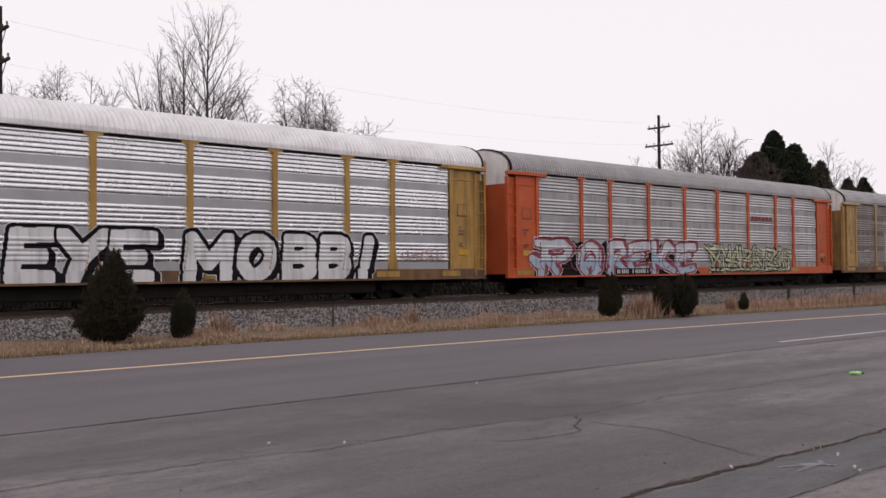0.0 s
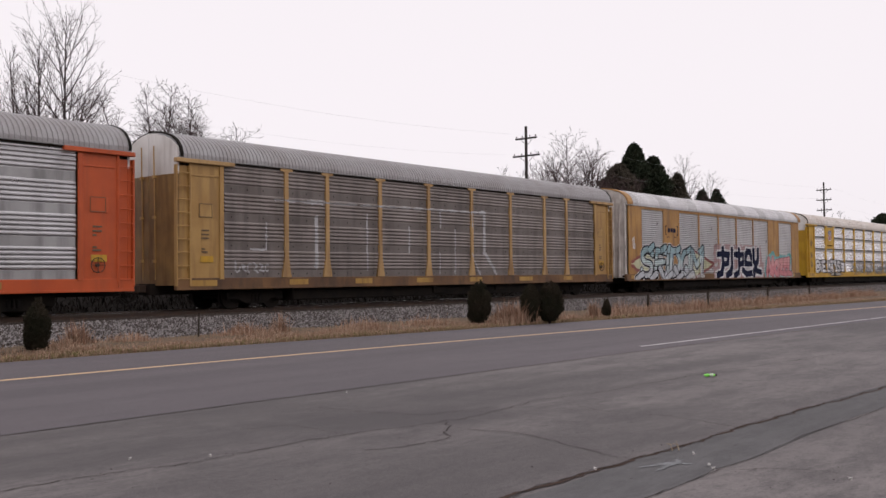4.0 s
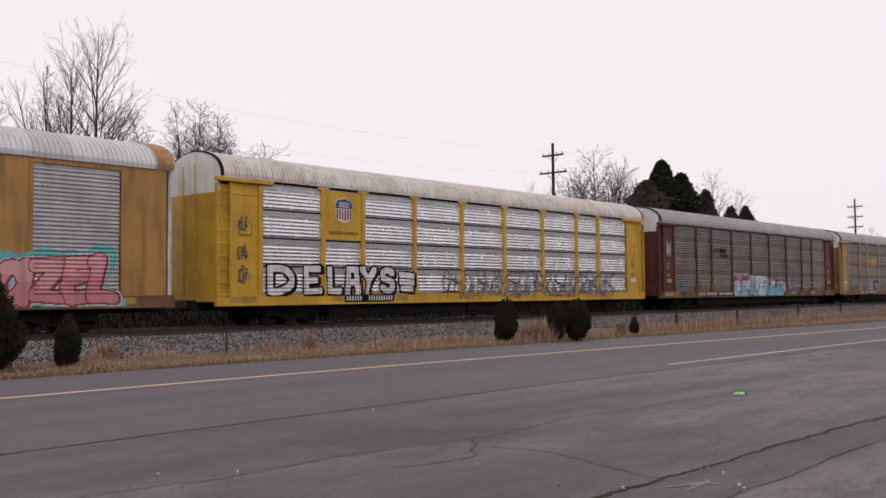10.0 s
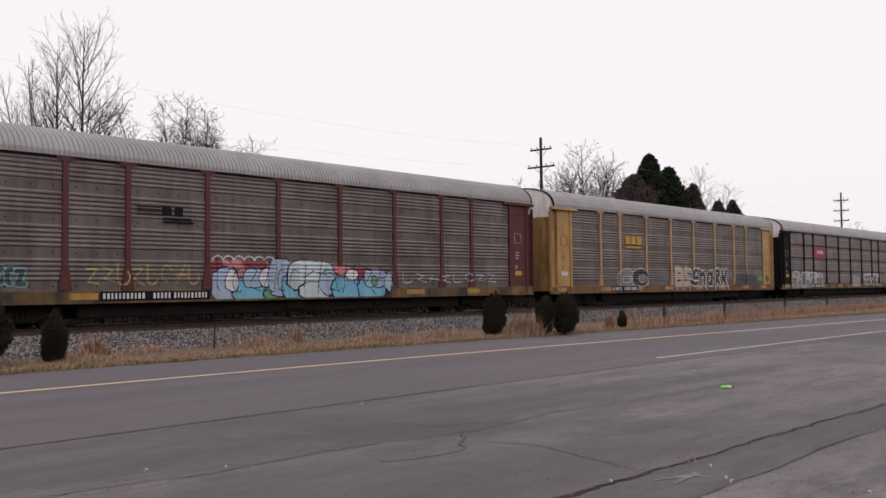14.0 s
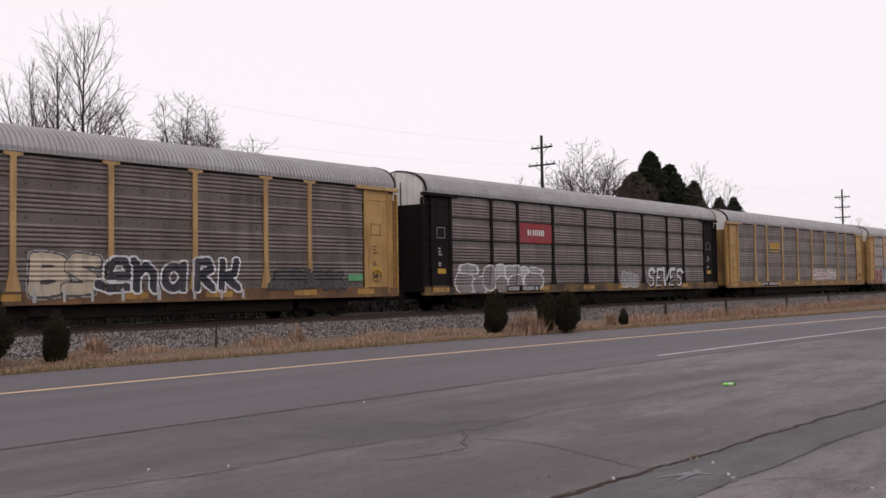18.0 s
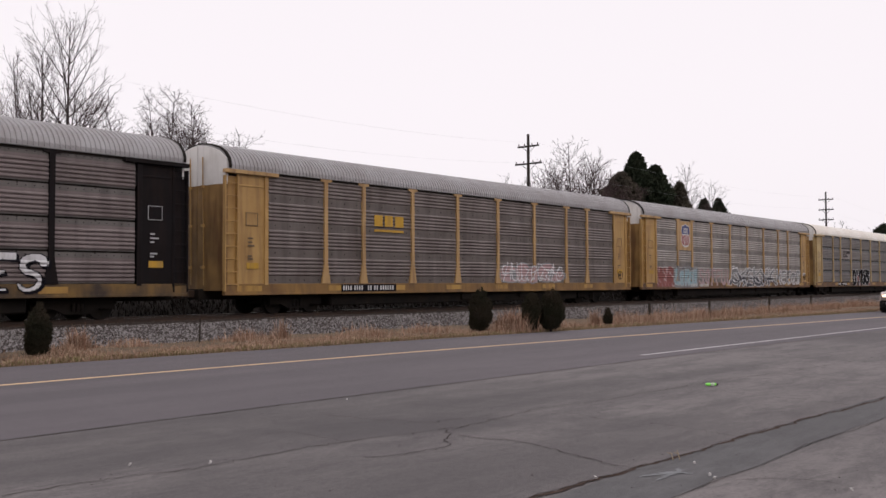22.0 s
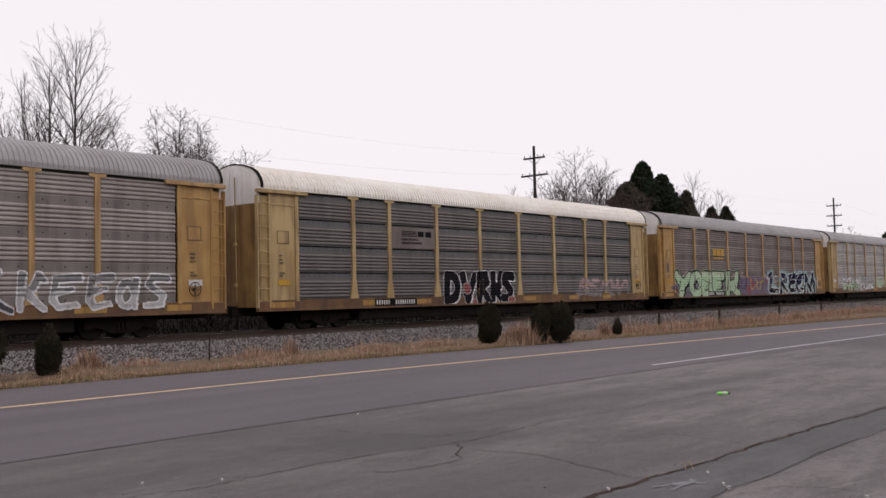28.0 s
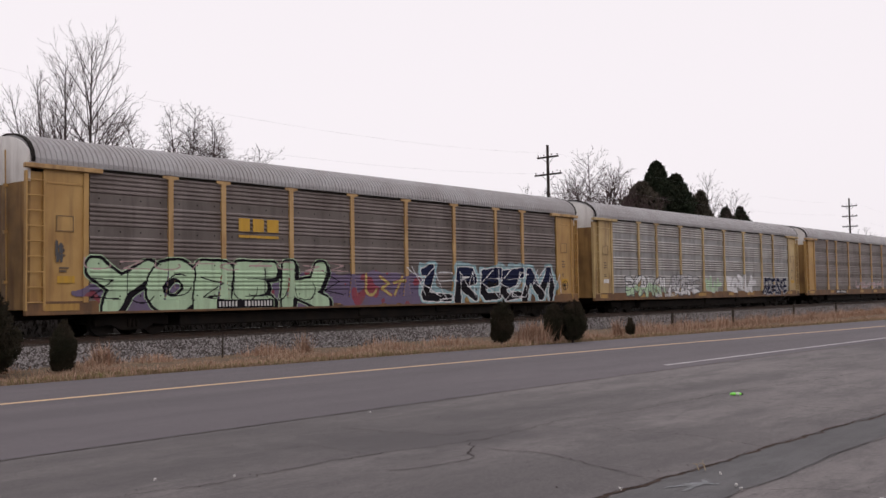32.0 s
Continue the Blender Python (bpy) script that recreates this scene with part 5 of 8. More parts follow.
blocks(CARS[7], "sticker", [(10.85, 11.6, 1.28, 1.52)], -1.50, P_MINT, "green paint patch")
number_plate(7, -8.0, -5.4)
# car 8
mural(CARS[8], "stack", -11.8, -4.9, 0.73, 2.15, blob_field(((1, -10.9, 1.15, 0.62, 0.46, 2.2), (1, -9.85, 1.05, 0.52, 0.36, 2.2), (2, -10.6, 1.72, 0.55, 0.18, 3.5), (1, -9.2, 1.35, 0.42, 0.52, 2.4), (3, -8.45, 1.55, 0.34, 0.36, 2.6), (1, -8.3, 1.05, 0.50, 0.34, 2.2),
      (2, -7.5, 1.62, 0.55, 0.28, 4.0), (1, -7.3, 1.15, 0.55, 0.34, 2.4), (3, -6.6, 1.5, 0.30, 0.34, 2.6), (1, -5.9, 1.22, 0.70, 0.36, 2.3), (2, -5.75, 1.68, 0.45, 0.10, 2.6)), 0.05, 81), [P_WHITE, P_VEIL, P_SILVER, P_PALE], "whitish bubble letters")
sprayed(8, "stack", 1.8, 4.0, 0.76, 1.7, [P_SILVER, P_WHITE], "white letters", 4, 0.13, 0.035, 82)
mural(CARS[8], "stack", 4.2, 9.3, 0.72, 2.1, lettering("SEVES", [(4.5, 5.6), (5.5, 6.4), (6.3, 7.1), (7.0, 7.9), (7.8, 8.9)], 0.74, 1.98, 0.10, 0.03, 1, (0.07, -0.06), 0.20, None, 83, None, None, 0.0, 6.0, 0.07), [P_WHITE, P_BLACK], "angular white letters with black shadow")
blocks(CARS[8], "sign_panel", [(-6.98, -4.41, 2.95, 3.86)], -1.500, S_RED, "red company sign")
blocks(CARS[8], "sign_marks", bar_text(-6.35, -4.95, 3.30, 3.56, 84, 0.22), -1.508, S_WHITE, "white characters on the sign")
number_plate(8, -7.95, -5.6)
# car 9
mural(CARS[9], "band", 1.4, 7.1, 1.0, 2.15, blob_field(((1, 2.35, 1.45, 0.75, 0.36, 2.6), (1, 3.35, 1.52, 0.55, 0.42, 2.4), (1, 4.15, 1.42, 0.40, 0.36, 2.6), (1, 5.35, 1.55, 0.72, 0.40, 2.4), (1, 6.25, 1.35, 0.60, 0.25, 2.2), (0, 2.6, 1.42, 0.20, 0.16, 2.0), (0, 5.7, 1.5, 0.22, 0.16, 2.0)), 0.06, 93), [P_SILVER, P_ROSE], "rose letters under white outlines")
mural(CARS[9], "band", 1.4, 7.1, 1.0, 2.15, lettering("", [(1.7, 6.8)], 1.1, 2.0, 0.026, 0.0, 1, (0, 0), 0, None, 94, None, swirl_strokes(95, 9) + swirl_strokes(96, 7)), [P_WHITE, P_WHITE], "white scribbled outlines")
number_plate(9, -8.2, -5.4)
# car 10
mural(CARS[10], "band", -11.8, -9.2, 0.8, 2.0, lambda X, Z: np.where((Z < 1.92 + 0.08 * wobble(X, Z, 101, 1.5)) & (np.abs(X + 10.55) < 1.15 + 0.06 * wobble(X, Z, 102, 2)), np.where(np.abs(wobble(X, Z, 103, 2.0)) < 0.12, 1, 0), -1), [P_RED, P_ROSE], "faded red block of letters")
mural(CARS[10], "band", -9.6, -6.3, 0.74, 2.05, lettering("lakan", [(-9.5, -8.9), (-8.9, -8.3), (-8.2, -7.6), (-7.6, -7.1), (-7.0, -6.5)], 0.85, 1.9, 0.10, 0.035, 1, (0, 0), 0.1, None, 106, 0.30, None, 0.0, 3.0), [P_TEALGREY, P_PALE, P_SMOKE], "grey green letters with pale rims")
mural(CARS[10], "band", -6.5, -1.0, 0.76, 2.15, lettering("SOFFUL", [(-6.3, -5.3), (-5.3, -4.6), (-4.6, -3.8), (-3.8, -3.0), (-3.0, -2.1), (-2.1, -1.3)], 0.8, 2.0, 0.075, 0.02, 1, (0, 0), 0.05, None, 103, None, None, 0.0, 4.0), [P_ROSE, P_PALE], "pale pink letters")
mural(CARS[10], "band", -1.9, 6.6, 0.74, 2.15, lettering("", [(-1.6, 6.2)], 0.82, 2.0, 0.13, 0.05, 2, (0, 0), 0, None, 104, None, wild_strokes(104, 6) + swirl_strokes(107, 4), 0.0, 4.0, 0.07), [P_NIGHT, P_SMOKE, P_WHITE], "dark jagged letters with white rims")
mural(CARS[10], "band", 6.2, 11.8, 0.74, 2.1, lettering("keeas", [(6.5, 7.5), (7.4, 8.5), (8.5, 9.5), (9.5, 10.4), (10.4, 11.4)], 0.82, 1.98, 0.10, 0.04, 2, (0.04, -0.03), 0.08, None, 105, None, None, 0.0, 3.5, 0.05), [P_PALE, P_SMOKE, P_WHITE], "pale jagged letters with white rims")
blocks(CARS[10], "sign_panel", [(-8.93, -7.19, 2.98, 4.72)], -1.500, BEIGE, "beige sign panel")
number_plate(10, -7.4, -4.9, False)
# car 11
mural(CARS[11], "stack", -4.4, 1.4, 0.74, 2.3, lettering("DVrKs", [(-4.0, -2.8), (-2.9, -1.7), (-1.8, -0.8), (-0.9, 0.2), (0.0, 0.95)], 0.74, 2.12, 0.20, 0.03, 1, (0.05, -0.04), 0.06, None, 111, None, None, 0.02, 3.5, 0.03), [P_BLACK, P_WHITE, P_BLACK, P_BLACK], "black letters with thin white rims")
mural(CARS[11], "stack", -3.0, 1.2, 0.74, 2.0, blob_field(((1, -2.35, 1.38, 0.26, 0.20, 2.0), (1, 0.75, 0.86, 0.22, 0.14, 2.0), (1, -1.9, 0.80, 0.18, 0.12, 2.0)), 0.03, 113), [P_PALE, P_RED], "small red patches in the letters")
sprayed(11, "stack", 6.0, 11.6, 0.85, 1.9, [P_VEIL, P_ROSE, P_VEIL], "faint pink and grey letters", 5, 0.10, 0.03, 112, 2, None, (0, 0), True)
blocks(CARS[11], "sign_panel", [(-6.98, -4.41, 2.98, 3.82)], -1.498, GALV_DIRTY, "lighter sign panel")
blocks(CARS[11], "company_mark", [(-6.4, -5.5, 3.46 + 0.06 * i, 3.49 + 0.06 * i) for i in range(4)] + [(-5.45, -5.1, 3.46, 3.68), (-5.0, -4.65, 3.46, 3.68)] + bar_text(-6.4, -5.4, 3.3, 3.38, 5) + bar_text(-6.4, -5.2, 3.16, 3.24, 6), -1.506, P_BLACK, "black company mark")
number_plate(11, -7.9, -5.7)
# car 12
mural(CARS[12], "band", -12.2, 2.9, 0.74, 2.2, lambda X, Z: np.where(np.abs(Z - 1.3) + 0.18 * wobble(X, Z, 12, 1.0) < 0.62 * np.clip((X + 12.2) / 1.5, 0, 1), np.where(wobble(X, Z, 13, 1.1) > 0.35, 1, 0), -1), [P_PURPLE, P_BURG], "purple spray cloud")
mural(CARS[12], "band", -12.6, -0.8, 0.73, 2.45, lettering("YOBEK", [(-12.0, -9.5), (-10.1, -7.9), (-8.4, -6.5), (-7.0, -4.9), (-5.3, -2.4)], 0.66, 2.2, 0.28, 0.085, 1, (0.12, -0.08), 0.08, None, 12, None, None, 0.025, 2.6, 0.04), [P_GREEN, P_BLACK, P_BLACK, P_GREEN], "pale green bubble letters rimmed in black")
mural(CARS[12], "band", -12.3, -1.2, 0.8, 2.2, lettering("", [(-11.9, -1.8)], 0.9, 2.1, 0.018, 0.0, 1, (0, 0), 0, None, 15, None, swirl_strokes(142, 8)), [P_BLACK, P_BLACK], "thin black lines inside the letters")
mural(CARS[12], "band", -12.3, -1.2, 1.75, 2.45, lettering("", [(-12.0, -1.6)], 1.95, 2.3, 0.018, 0.0, 1, (0, 0), 0, None, 14, None, swirl_strokes(141, 9)), [P_ROSE, P_ROSE], "thin pink swirls over the letters")
sprayed(12, "band", -1.1, 1.6, 0.95, 2.05, [P_YELLOW, P_BURG], "yellow outline letters", 3, 0.05, 0.02, 121)
mural(CARS[12], "band", 1.2, 12.5, 0.73, 2.45, lettering("lreen", [(2.0, 4.3), (4.0, 5.9), (5.7, 7.4), (7.1, 8.9), (8.6, 11.6)], 0.74, 2.2, 0.22, 0.05, 2, (0, 0), 0.10, None, 124, 0.40, None, 0.02, 4.0, 0.08), [P_BLACK, P_NAVY, P_WHITE, P_TEALGREY, P_TEAL], "black letters with white rims on teal")
mural(CARS[12], "band", 1.4, 12.3, 0.8, 2.3, lettering("", [(1.8, 12.0)], 0.85, 2.2, 0.02, 0.0, 1, (0, 0), 0, None, 16, None, wild_strokes(143, 8)), [P_WHITE, P_WHITE], "thin white lines over the black letters")
sprayed(12, "band", -12.9, -12.2, 2.0, 2.9, [P_GREY, P_GREY], "dark scrawled tag", 3, 0.03, 0.0, 123)
number_plate(12, -7.3, -5.2)
# car 13
sprayed(13, "band", -10.7, -6.0, 0.74, 2.05, [P_GREEN, P_WHITE, P_GREY], "pale green jagged letters", 6, 0.13, 0.05, 131, 2, None, (0, 0), True)
sprayed(13, "band", -6.0, -1.9, 0.74, 2.05, [P_WHITE, P_PALE, P_GREY], "white jagged letters", 5, 0.13, 0.05, 132, 2, None, (0, 0), True)
sprayed(13, "band", -1.6, 1.1, 0.95, 2.05, [P_GREEN, P_PALE], "pale green letters", 3, 0.13, 0.05, 133)
sprayed(13, "band", 1.3, 6.2, 0.95, 2.1, [P_WHITE, P_PALE], "white letters", 5, 0.17, 0.04, 134)
sprayed(13, "band", 7.0, 11.5, 0.75, 2.0, [P_NAVY, P_PALE], "dark blue letters with pale rims", 6, 0.12, 0.04, 135, 1, None, (0, 0), True)
number_plate(13, -7.4, -5.2, False)
sprayed(14, "band", -3.0, 5.0, 1.1, 1.8, [P_ROSE, P_PALE], "faint letters", 7, 0.08, 0.04, 141)
number_plate(14, -7.4, -5.2)


def company_blocks(k):
    """A golden company mark of three blocks over a bar."""
    blocks(CARS[k], "company_mark", [(-6.5, -6.05, 3.25, 3.68), (-5.92, -5.47, 3.25, 3.68), (-5.34, -4.85, 3.25, 3.68), (-6.5, -4.85, 3.04, 3.13)], -1.497, S_GOLD, "golden company mark over a bar")


for k in (7, 9, 12):
    company_blocks(k)


def shield(k, x0, x1, z0, z1):
    """A shield sign: blue top, red and white stripes below."""
    car, w, h, y = CARS[k], x1 - x0, z1 - z0, -1.508
    outline = [(0.5, 0.0), (0.8, 0.06), (0.97, 0.2), (1.0, 0.38), (0.94, 0.55), (1.0, 0.72), (0.9, 0.92), (0.7, 0.93), (0.5, 1.0), (0.3, 0.93), (0.1, 0.92), (0.0, 0.72), (0.06, 0.55), (0.0, 0.38), (0.03, 0.2), (0.2, 0.06)]
    bm = bmesh.new()
    prism(bm, [(x0 + w * a, z0 + h * b) for a, b in outline], y - 0.004, y + 0.004)
    ob = part("shield", bm, S_WHITE, car, "shield sign in blue, red and white")
    bm = bmesh.new()
    prism(bm, [(x0 + w * a, z0 + h * b) for a, b in [(0.06, 0.56), (0.94, 0.56), (0.96, 0.72), (0.87, 0.89), (0.7, 0.90), (0.5, 0.96), (0.3, 0.90), (0.13, 0.89), (0.04, 0.72)]], y - 0.010, y - 0.004)
    part("shield_top", bm, S_BLUE, ob, "blue field of the shield")
    bm = bmesh.new()
    for i in range(6):
        a = 0.07 + 0.15 * i
        low = 0.06 + 0.12 * abs(a + 0.04 - 0.5) * 2
        box(bm, x0 + w * a, x0 + w * (a + 0.08), y - 0.010, y - 0.004, z0 + h * low, z0 + h * 0.52)
    part("shield_stripes", bm, S_RED, ob, "red stripes of the shield")
    bm = bmesh.new()
    for a, b in ((0.72, 0.82), (0.60, 0.70)):
        for q in bar_text(x0 + 0.2 * w, x0 + 0.8 * w, z0 + a * h, z0 + b * h, int(a * 100)):
            box(bm, q[0], q[1], y - 0.014, y - 0.010, q[2], q[3])
    part("shield_marks", bm, S_WHITE, ob, "white characters on the shield")


shield(5, -8.47, -7.62, 3.62, 4.52)
def lettered(parent, words, x, z, size, y, material, label):
    """Flat upright characters in the built-in font."""
    curve = bpy.data.curves.new("lettering", "FONT")
    curve.body, curve.size, curve.align_x, curve.extrude = words, size, "CENTER", 0.002
    tmp = bpy.data.objects.new("lettering", curve)
    me = bpy.data.meshes.new_from_object(tmp)
    bpy.data.objects.remove(tmp)
    me.materials.append(material)
    return put("lettering", me, parent, (x, y, z), label, (90, 0, 0))


lettered(CARS[5], "BUILDING AMERICA", -8.06, 3.18, 0.155, -1.508, P_BLACK, "dark words under the shield")
shield(10, -8.57, -7.43, 3.14, 4.58)
for k in (1, 2, 3, 5, 7, 9, 10, 11, 12, 13):
    small_marks(k, k, 1)
    small_marks(k, k + 20, -1)
for k in (6, 8):
    small_marks(k, k, 1, True)
    small_marks(k, k + 20, -1, True)


def brake_wheel(car, x):
    bm = bmesh.new()
    rod(bm, (x, -1.55, 1.45), (x, -1.47, 1.45), 0.05, sides=10)
    for i in range(12):
        a, b = i * math.pi / 6, (i + 1) * math.pi / 6
        rod(bm, (x + 0.22 * math.cos(a), -1.56, 1.45 + 0.22 * math.sin(a)), (x + 0.22 * math.cos(b), -1.56, 1.45 + 0.22 * math.sin(b)), 0.014, sides=5)
        if i % 3 == 0:
            rod(bm, (x, -1.55, 1.45), (x + 0.22 * math.cos(a), -1.56, 1.45 + 0.22 * math.sin(a)), 0.012, sides=5)
    part("brake_wheel", bm, STEEL_DARK, car, "dark hand brake wheel")


for k in (2, 3, 7, 9, 10, 11, 12):
    brake_wheel(CARS[k], 12.3)

# ---- ground, road, apron, railway ----
def ribbon(name, low, high, z, xs, material):
    """A sheet between two lines y = low(x) and y = high(x)."""
    verts = [(x, f(x), z) for x in xs for f in (low, high)]
    faces = [(2 * i, 2 * i + 2, 2 * i + 3, 2 * i + 1) for i in range(len(xs) - 1)]
    return mesh_of(name, verts, faces, material)


def soft(u):
    return 4.0 * (math.log1p(math.exp(u / 4.0)) if u < 160 else u / 4.0)


def seam_line(x):
    """Where the road's asphalt meets the older apron."""
    return 9.27 - 0.040 * soft(x - 9.0)


def edge(x):
    return road_line(x) + 3.2


def ground_height(x, y):
    """Road and apron level; a low turf verge; the land behind the track."""
    e = edge(x)
    if y < e:
        return -0.04
    u = y - e
    h = 0.10 * min(1.0, u / 2.0) + 0.05 * noise.noise((x * 0.4, y * 0.4, 0)) * min(1.0, u)
    return h - 0.04


def build_ground():
    xs = sorted({round(-40 + 1.0 * i, 2) for i in range(161)} | {-3000, -1200, -500, -200, -90, 150, 200, 300, 500, 1200, 3000})
    ys = [-3000, -800, -200, -60, -20, 0, 4, 8] + [10 + 0.4 * i for i in range(46)] + [30, 34, 40, 60, 100, 200, 600, 3000]
    verts = [(x, y, ground_height(x, min(y, 60.0)) if -60 < x < 300 else -0.04) for x in xs for y in ys]
    n = len(ys)
    faces = [(i * n + j, (i + 1) * n + j, (i + 1) * n + j + 1, i * n + j + 1) for i in range(len(xs) - 1) for j in range(n - 1)]
    tagged(new("ground", mesh_of("ground", verts, faces, SOIL, smooth=True)), "brown winter turf and soil beside the road", "ground", kind="structure")


build_ground()
ROAD_X = [-300, -120, -60] + [-40 + 2 * i for i in range(60)] + [90, 120, 200, 300, 420]
road = tagged(new("road", ribbon("road", seam_line, edge, 0.0, ROAD_X, ASPHALT)), "dark grey two-lane asphalt road", "road", kind="structure")
apron = tagged(new("pavement", ribbon("pavement", lambda x: -60.0, seam_line, -0.004, [x for x in ROAD_X if x < 130], LOT)), "old cracked asphalt apron beside the road", "pavement", kind="structure")
put("centre_line", ribbon("centre_line", lambda x: road_line(x) - 0.085, lambda x: road_line(x) + 0.085, 0.004, ROAD_X, YELLOW_LINE), road)
put("edge_line", ribbon("edge_line", lambda x: seam_line(x) + 0.57, lambda x: seam_line(x) + 0.67, 0.004, [17.8 + 1.0 * i for i in range(60)], WHITE_LINE), road)

# ballast bed: a low bank of crushed stone
def build_bed():
    prof = [(20.7, 0.0), (21.5, 0.12), (24.7, 0.36), (28.8, 0.36), (30.6, 0.0)]
    xs = [-300, -100] + [-40 + 2 * i for i in range(80)] + [150, 300, 900]
    verts = [(x, y + 0.08 * noise.noise((x * 0.5, j, 0)), z + 0.03 * noise.noise((x * 0.7, j, 3))) for x in xs for j, (y, z) in enumerate(prof)]
    n = len(prof)
    faces = [(i * n + j, (i + 1) * n + j, (i + 1) * n + j + 1, i * n + j + 1) for i in range(len(xs) - 1) for j in range(n - 1)]
    # the top and far slope take the bed colour darkened for shadow
    return tagged(new("ballast_bed", mesh_of("ballast_bed", verts, faces, [BALLAST_BED, SHADED_BED], [1 if i % (n - 1) >= 2 else 0 for i in range(len(faces))])), "low bank of grey crushed stone under the track", "ballast", kind="structure")


bed = build_bed()
track = thing("railway_track", "single railway track on wooden ties in crushed stone", "railway track", (0, TRACK_Y, 0), kind="structure")
def rail_fill(bm):
    outline = [(-0.07, 0.335), (0.07, 0.335), (0.07, 0.35), (0.012, 0.37), (0.012, 0.46), (0.036, 0.47), (0.036, RAIL_TOP), (-0.036, RAIL_TOP), (-0.036, 0.47), (-0.012, 0.46), (-0.012, 0.37), (-0.07, 0.35)]
    a = [bm.verts.new((-300, y, z)) for y, z in outline]
    b = [bm.verts.new((900, y, z)) for y, z in outline]
    for i in range(len(a)):
        f = bm.faces.new((a[i], b[i], b[(i + 1) % len(a)], a[(i + 1) % len(a)]))
        f.material_index = 1 if i == 6 else 0
    bmesh.ops.recalc_face_normals(bm, faces=bm.faces)
rail_me = bm_mesh("rail", rail_fill, [STEEL_DARK, SHINY])
for y in (-0.7535, 0.7535):
    put("rail", rail_me, track, (0, y, 0))
tie_me = bm_mesh("tie", lambda bm: box(bm, -0.11, 0.11, -1.3, 1.3, 0.16, 0.335, 0.01), TIE_WOOD)
for i in range(220):
    put("tie", tie_me, track, (-12 + 0.5 * i, random.uniform(-0.06, 0.06), random.uniform(-0.008, 0.0)))

# ---- trees, poles, shrubs, grass, stones ----
def add_tube(V, F, pts, radii, sides):
    """Adds a tapering tube along points to lists of vertices and faces."""
    start = len(V)
    for i, p in enumerate(pts):
        d = (pts[min(i + 1, len(pts) - 1)] - pts[max(i - 1, 0)]).normalized()
        u = d.orthogonal().normalized()
        w = d.cross(u)
        for k in range(sides):
            a = 2 * math.pi * k / sides
            V.append(tuple(p + radii[i] * (math.cos(a) * u + math.sin(a) * w)))
    for i in range(len(pts) - 1):
        for k in range(sides):
            a, b = start + i * sides + k, start + i * sides + (k + 1) % sides
            F.append((a, b, b + sides, a + sides))


def side_of(axis, angle):
    """A way square to an axis, turned about it."""
    side = axis.orthogonal().normalized()
    side.rotate(Matrix.Rotation(angle, 3, axis))
    return side


def limb(V, F, rng, base, way, length, radius, level, up, twist, dense, open_angle, least=0.0075):
    """A limb that bends upwards and bears smaller limbs in turn, down to twigs; level 0 is the thickest."""
    n = (7, 5, 3)[level]
    pts, d = [base], way.normalized()
    for i in range(n):
        d = (d + Vector((rng.gauss(0, twist), rng.gauss(0, twist), rng.gauss(0, twist) + up))).normalized()
        pts.append(pts[-1] + d * (length / n))
    radii = [radius * (1 - 0.8 * i / n) + 0.002 for i in range(n + 1)]
    which = 0 if level == 0 else 1
    add_tube(V[which], F[which], pts, radii, 5 if level == 0 else 3)
    if level == 2:
        return
    count = max(2, int(length * dense * (1.0, 1.5)[level]))
    turn = rng.uniform(0, 6.283)
    for i in range(count):
        f = 0.12 + 0.86 * (i + rng.random()) / count
        k = min(n - 1, int(f * n))
        p = pts[k].lerp(pts[k + 1], f * n - k)
        axis = (pts[k + 1] - pts[k]).normalized()
        turn += math.pi + rng.uniform(-0.7, 0.7)
        spread = math.tan(radians(open_angle * rng.uniform(0.75, 1.25)))
        L = (0.46, 0.42)[level] * length * (1.1 - 0.75 * f) * rng.uniform(0.7, 1.3) + 0.12
        limb(V, F, rng, p, axis + spread * side_of(axis, turn), L, max(least, radii[k] * 0.55), level + 1, up, twist * 1.25, dense, open_angle, least)


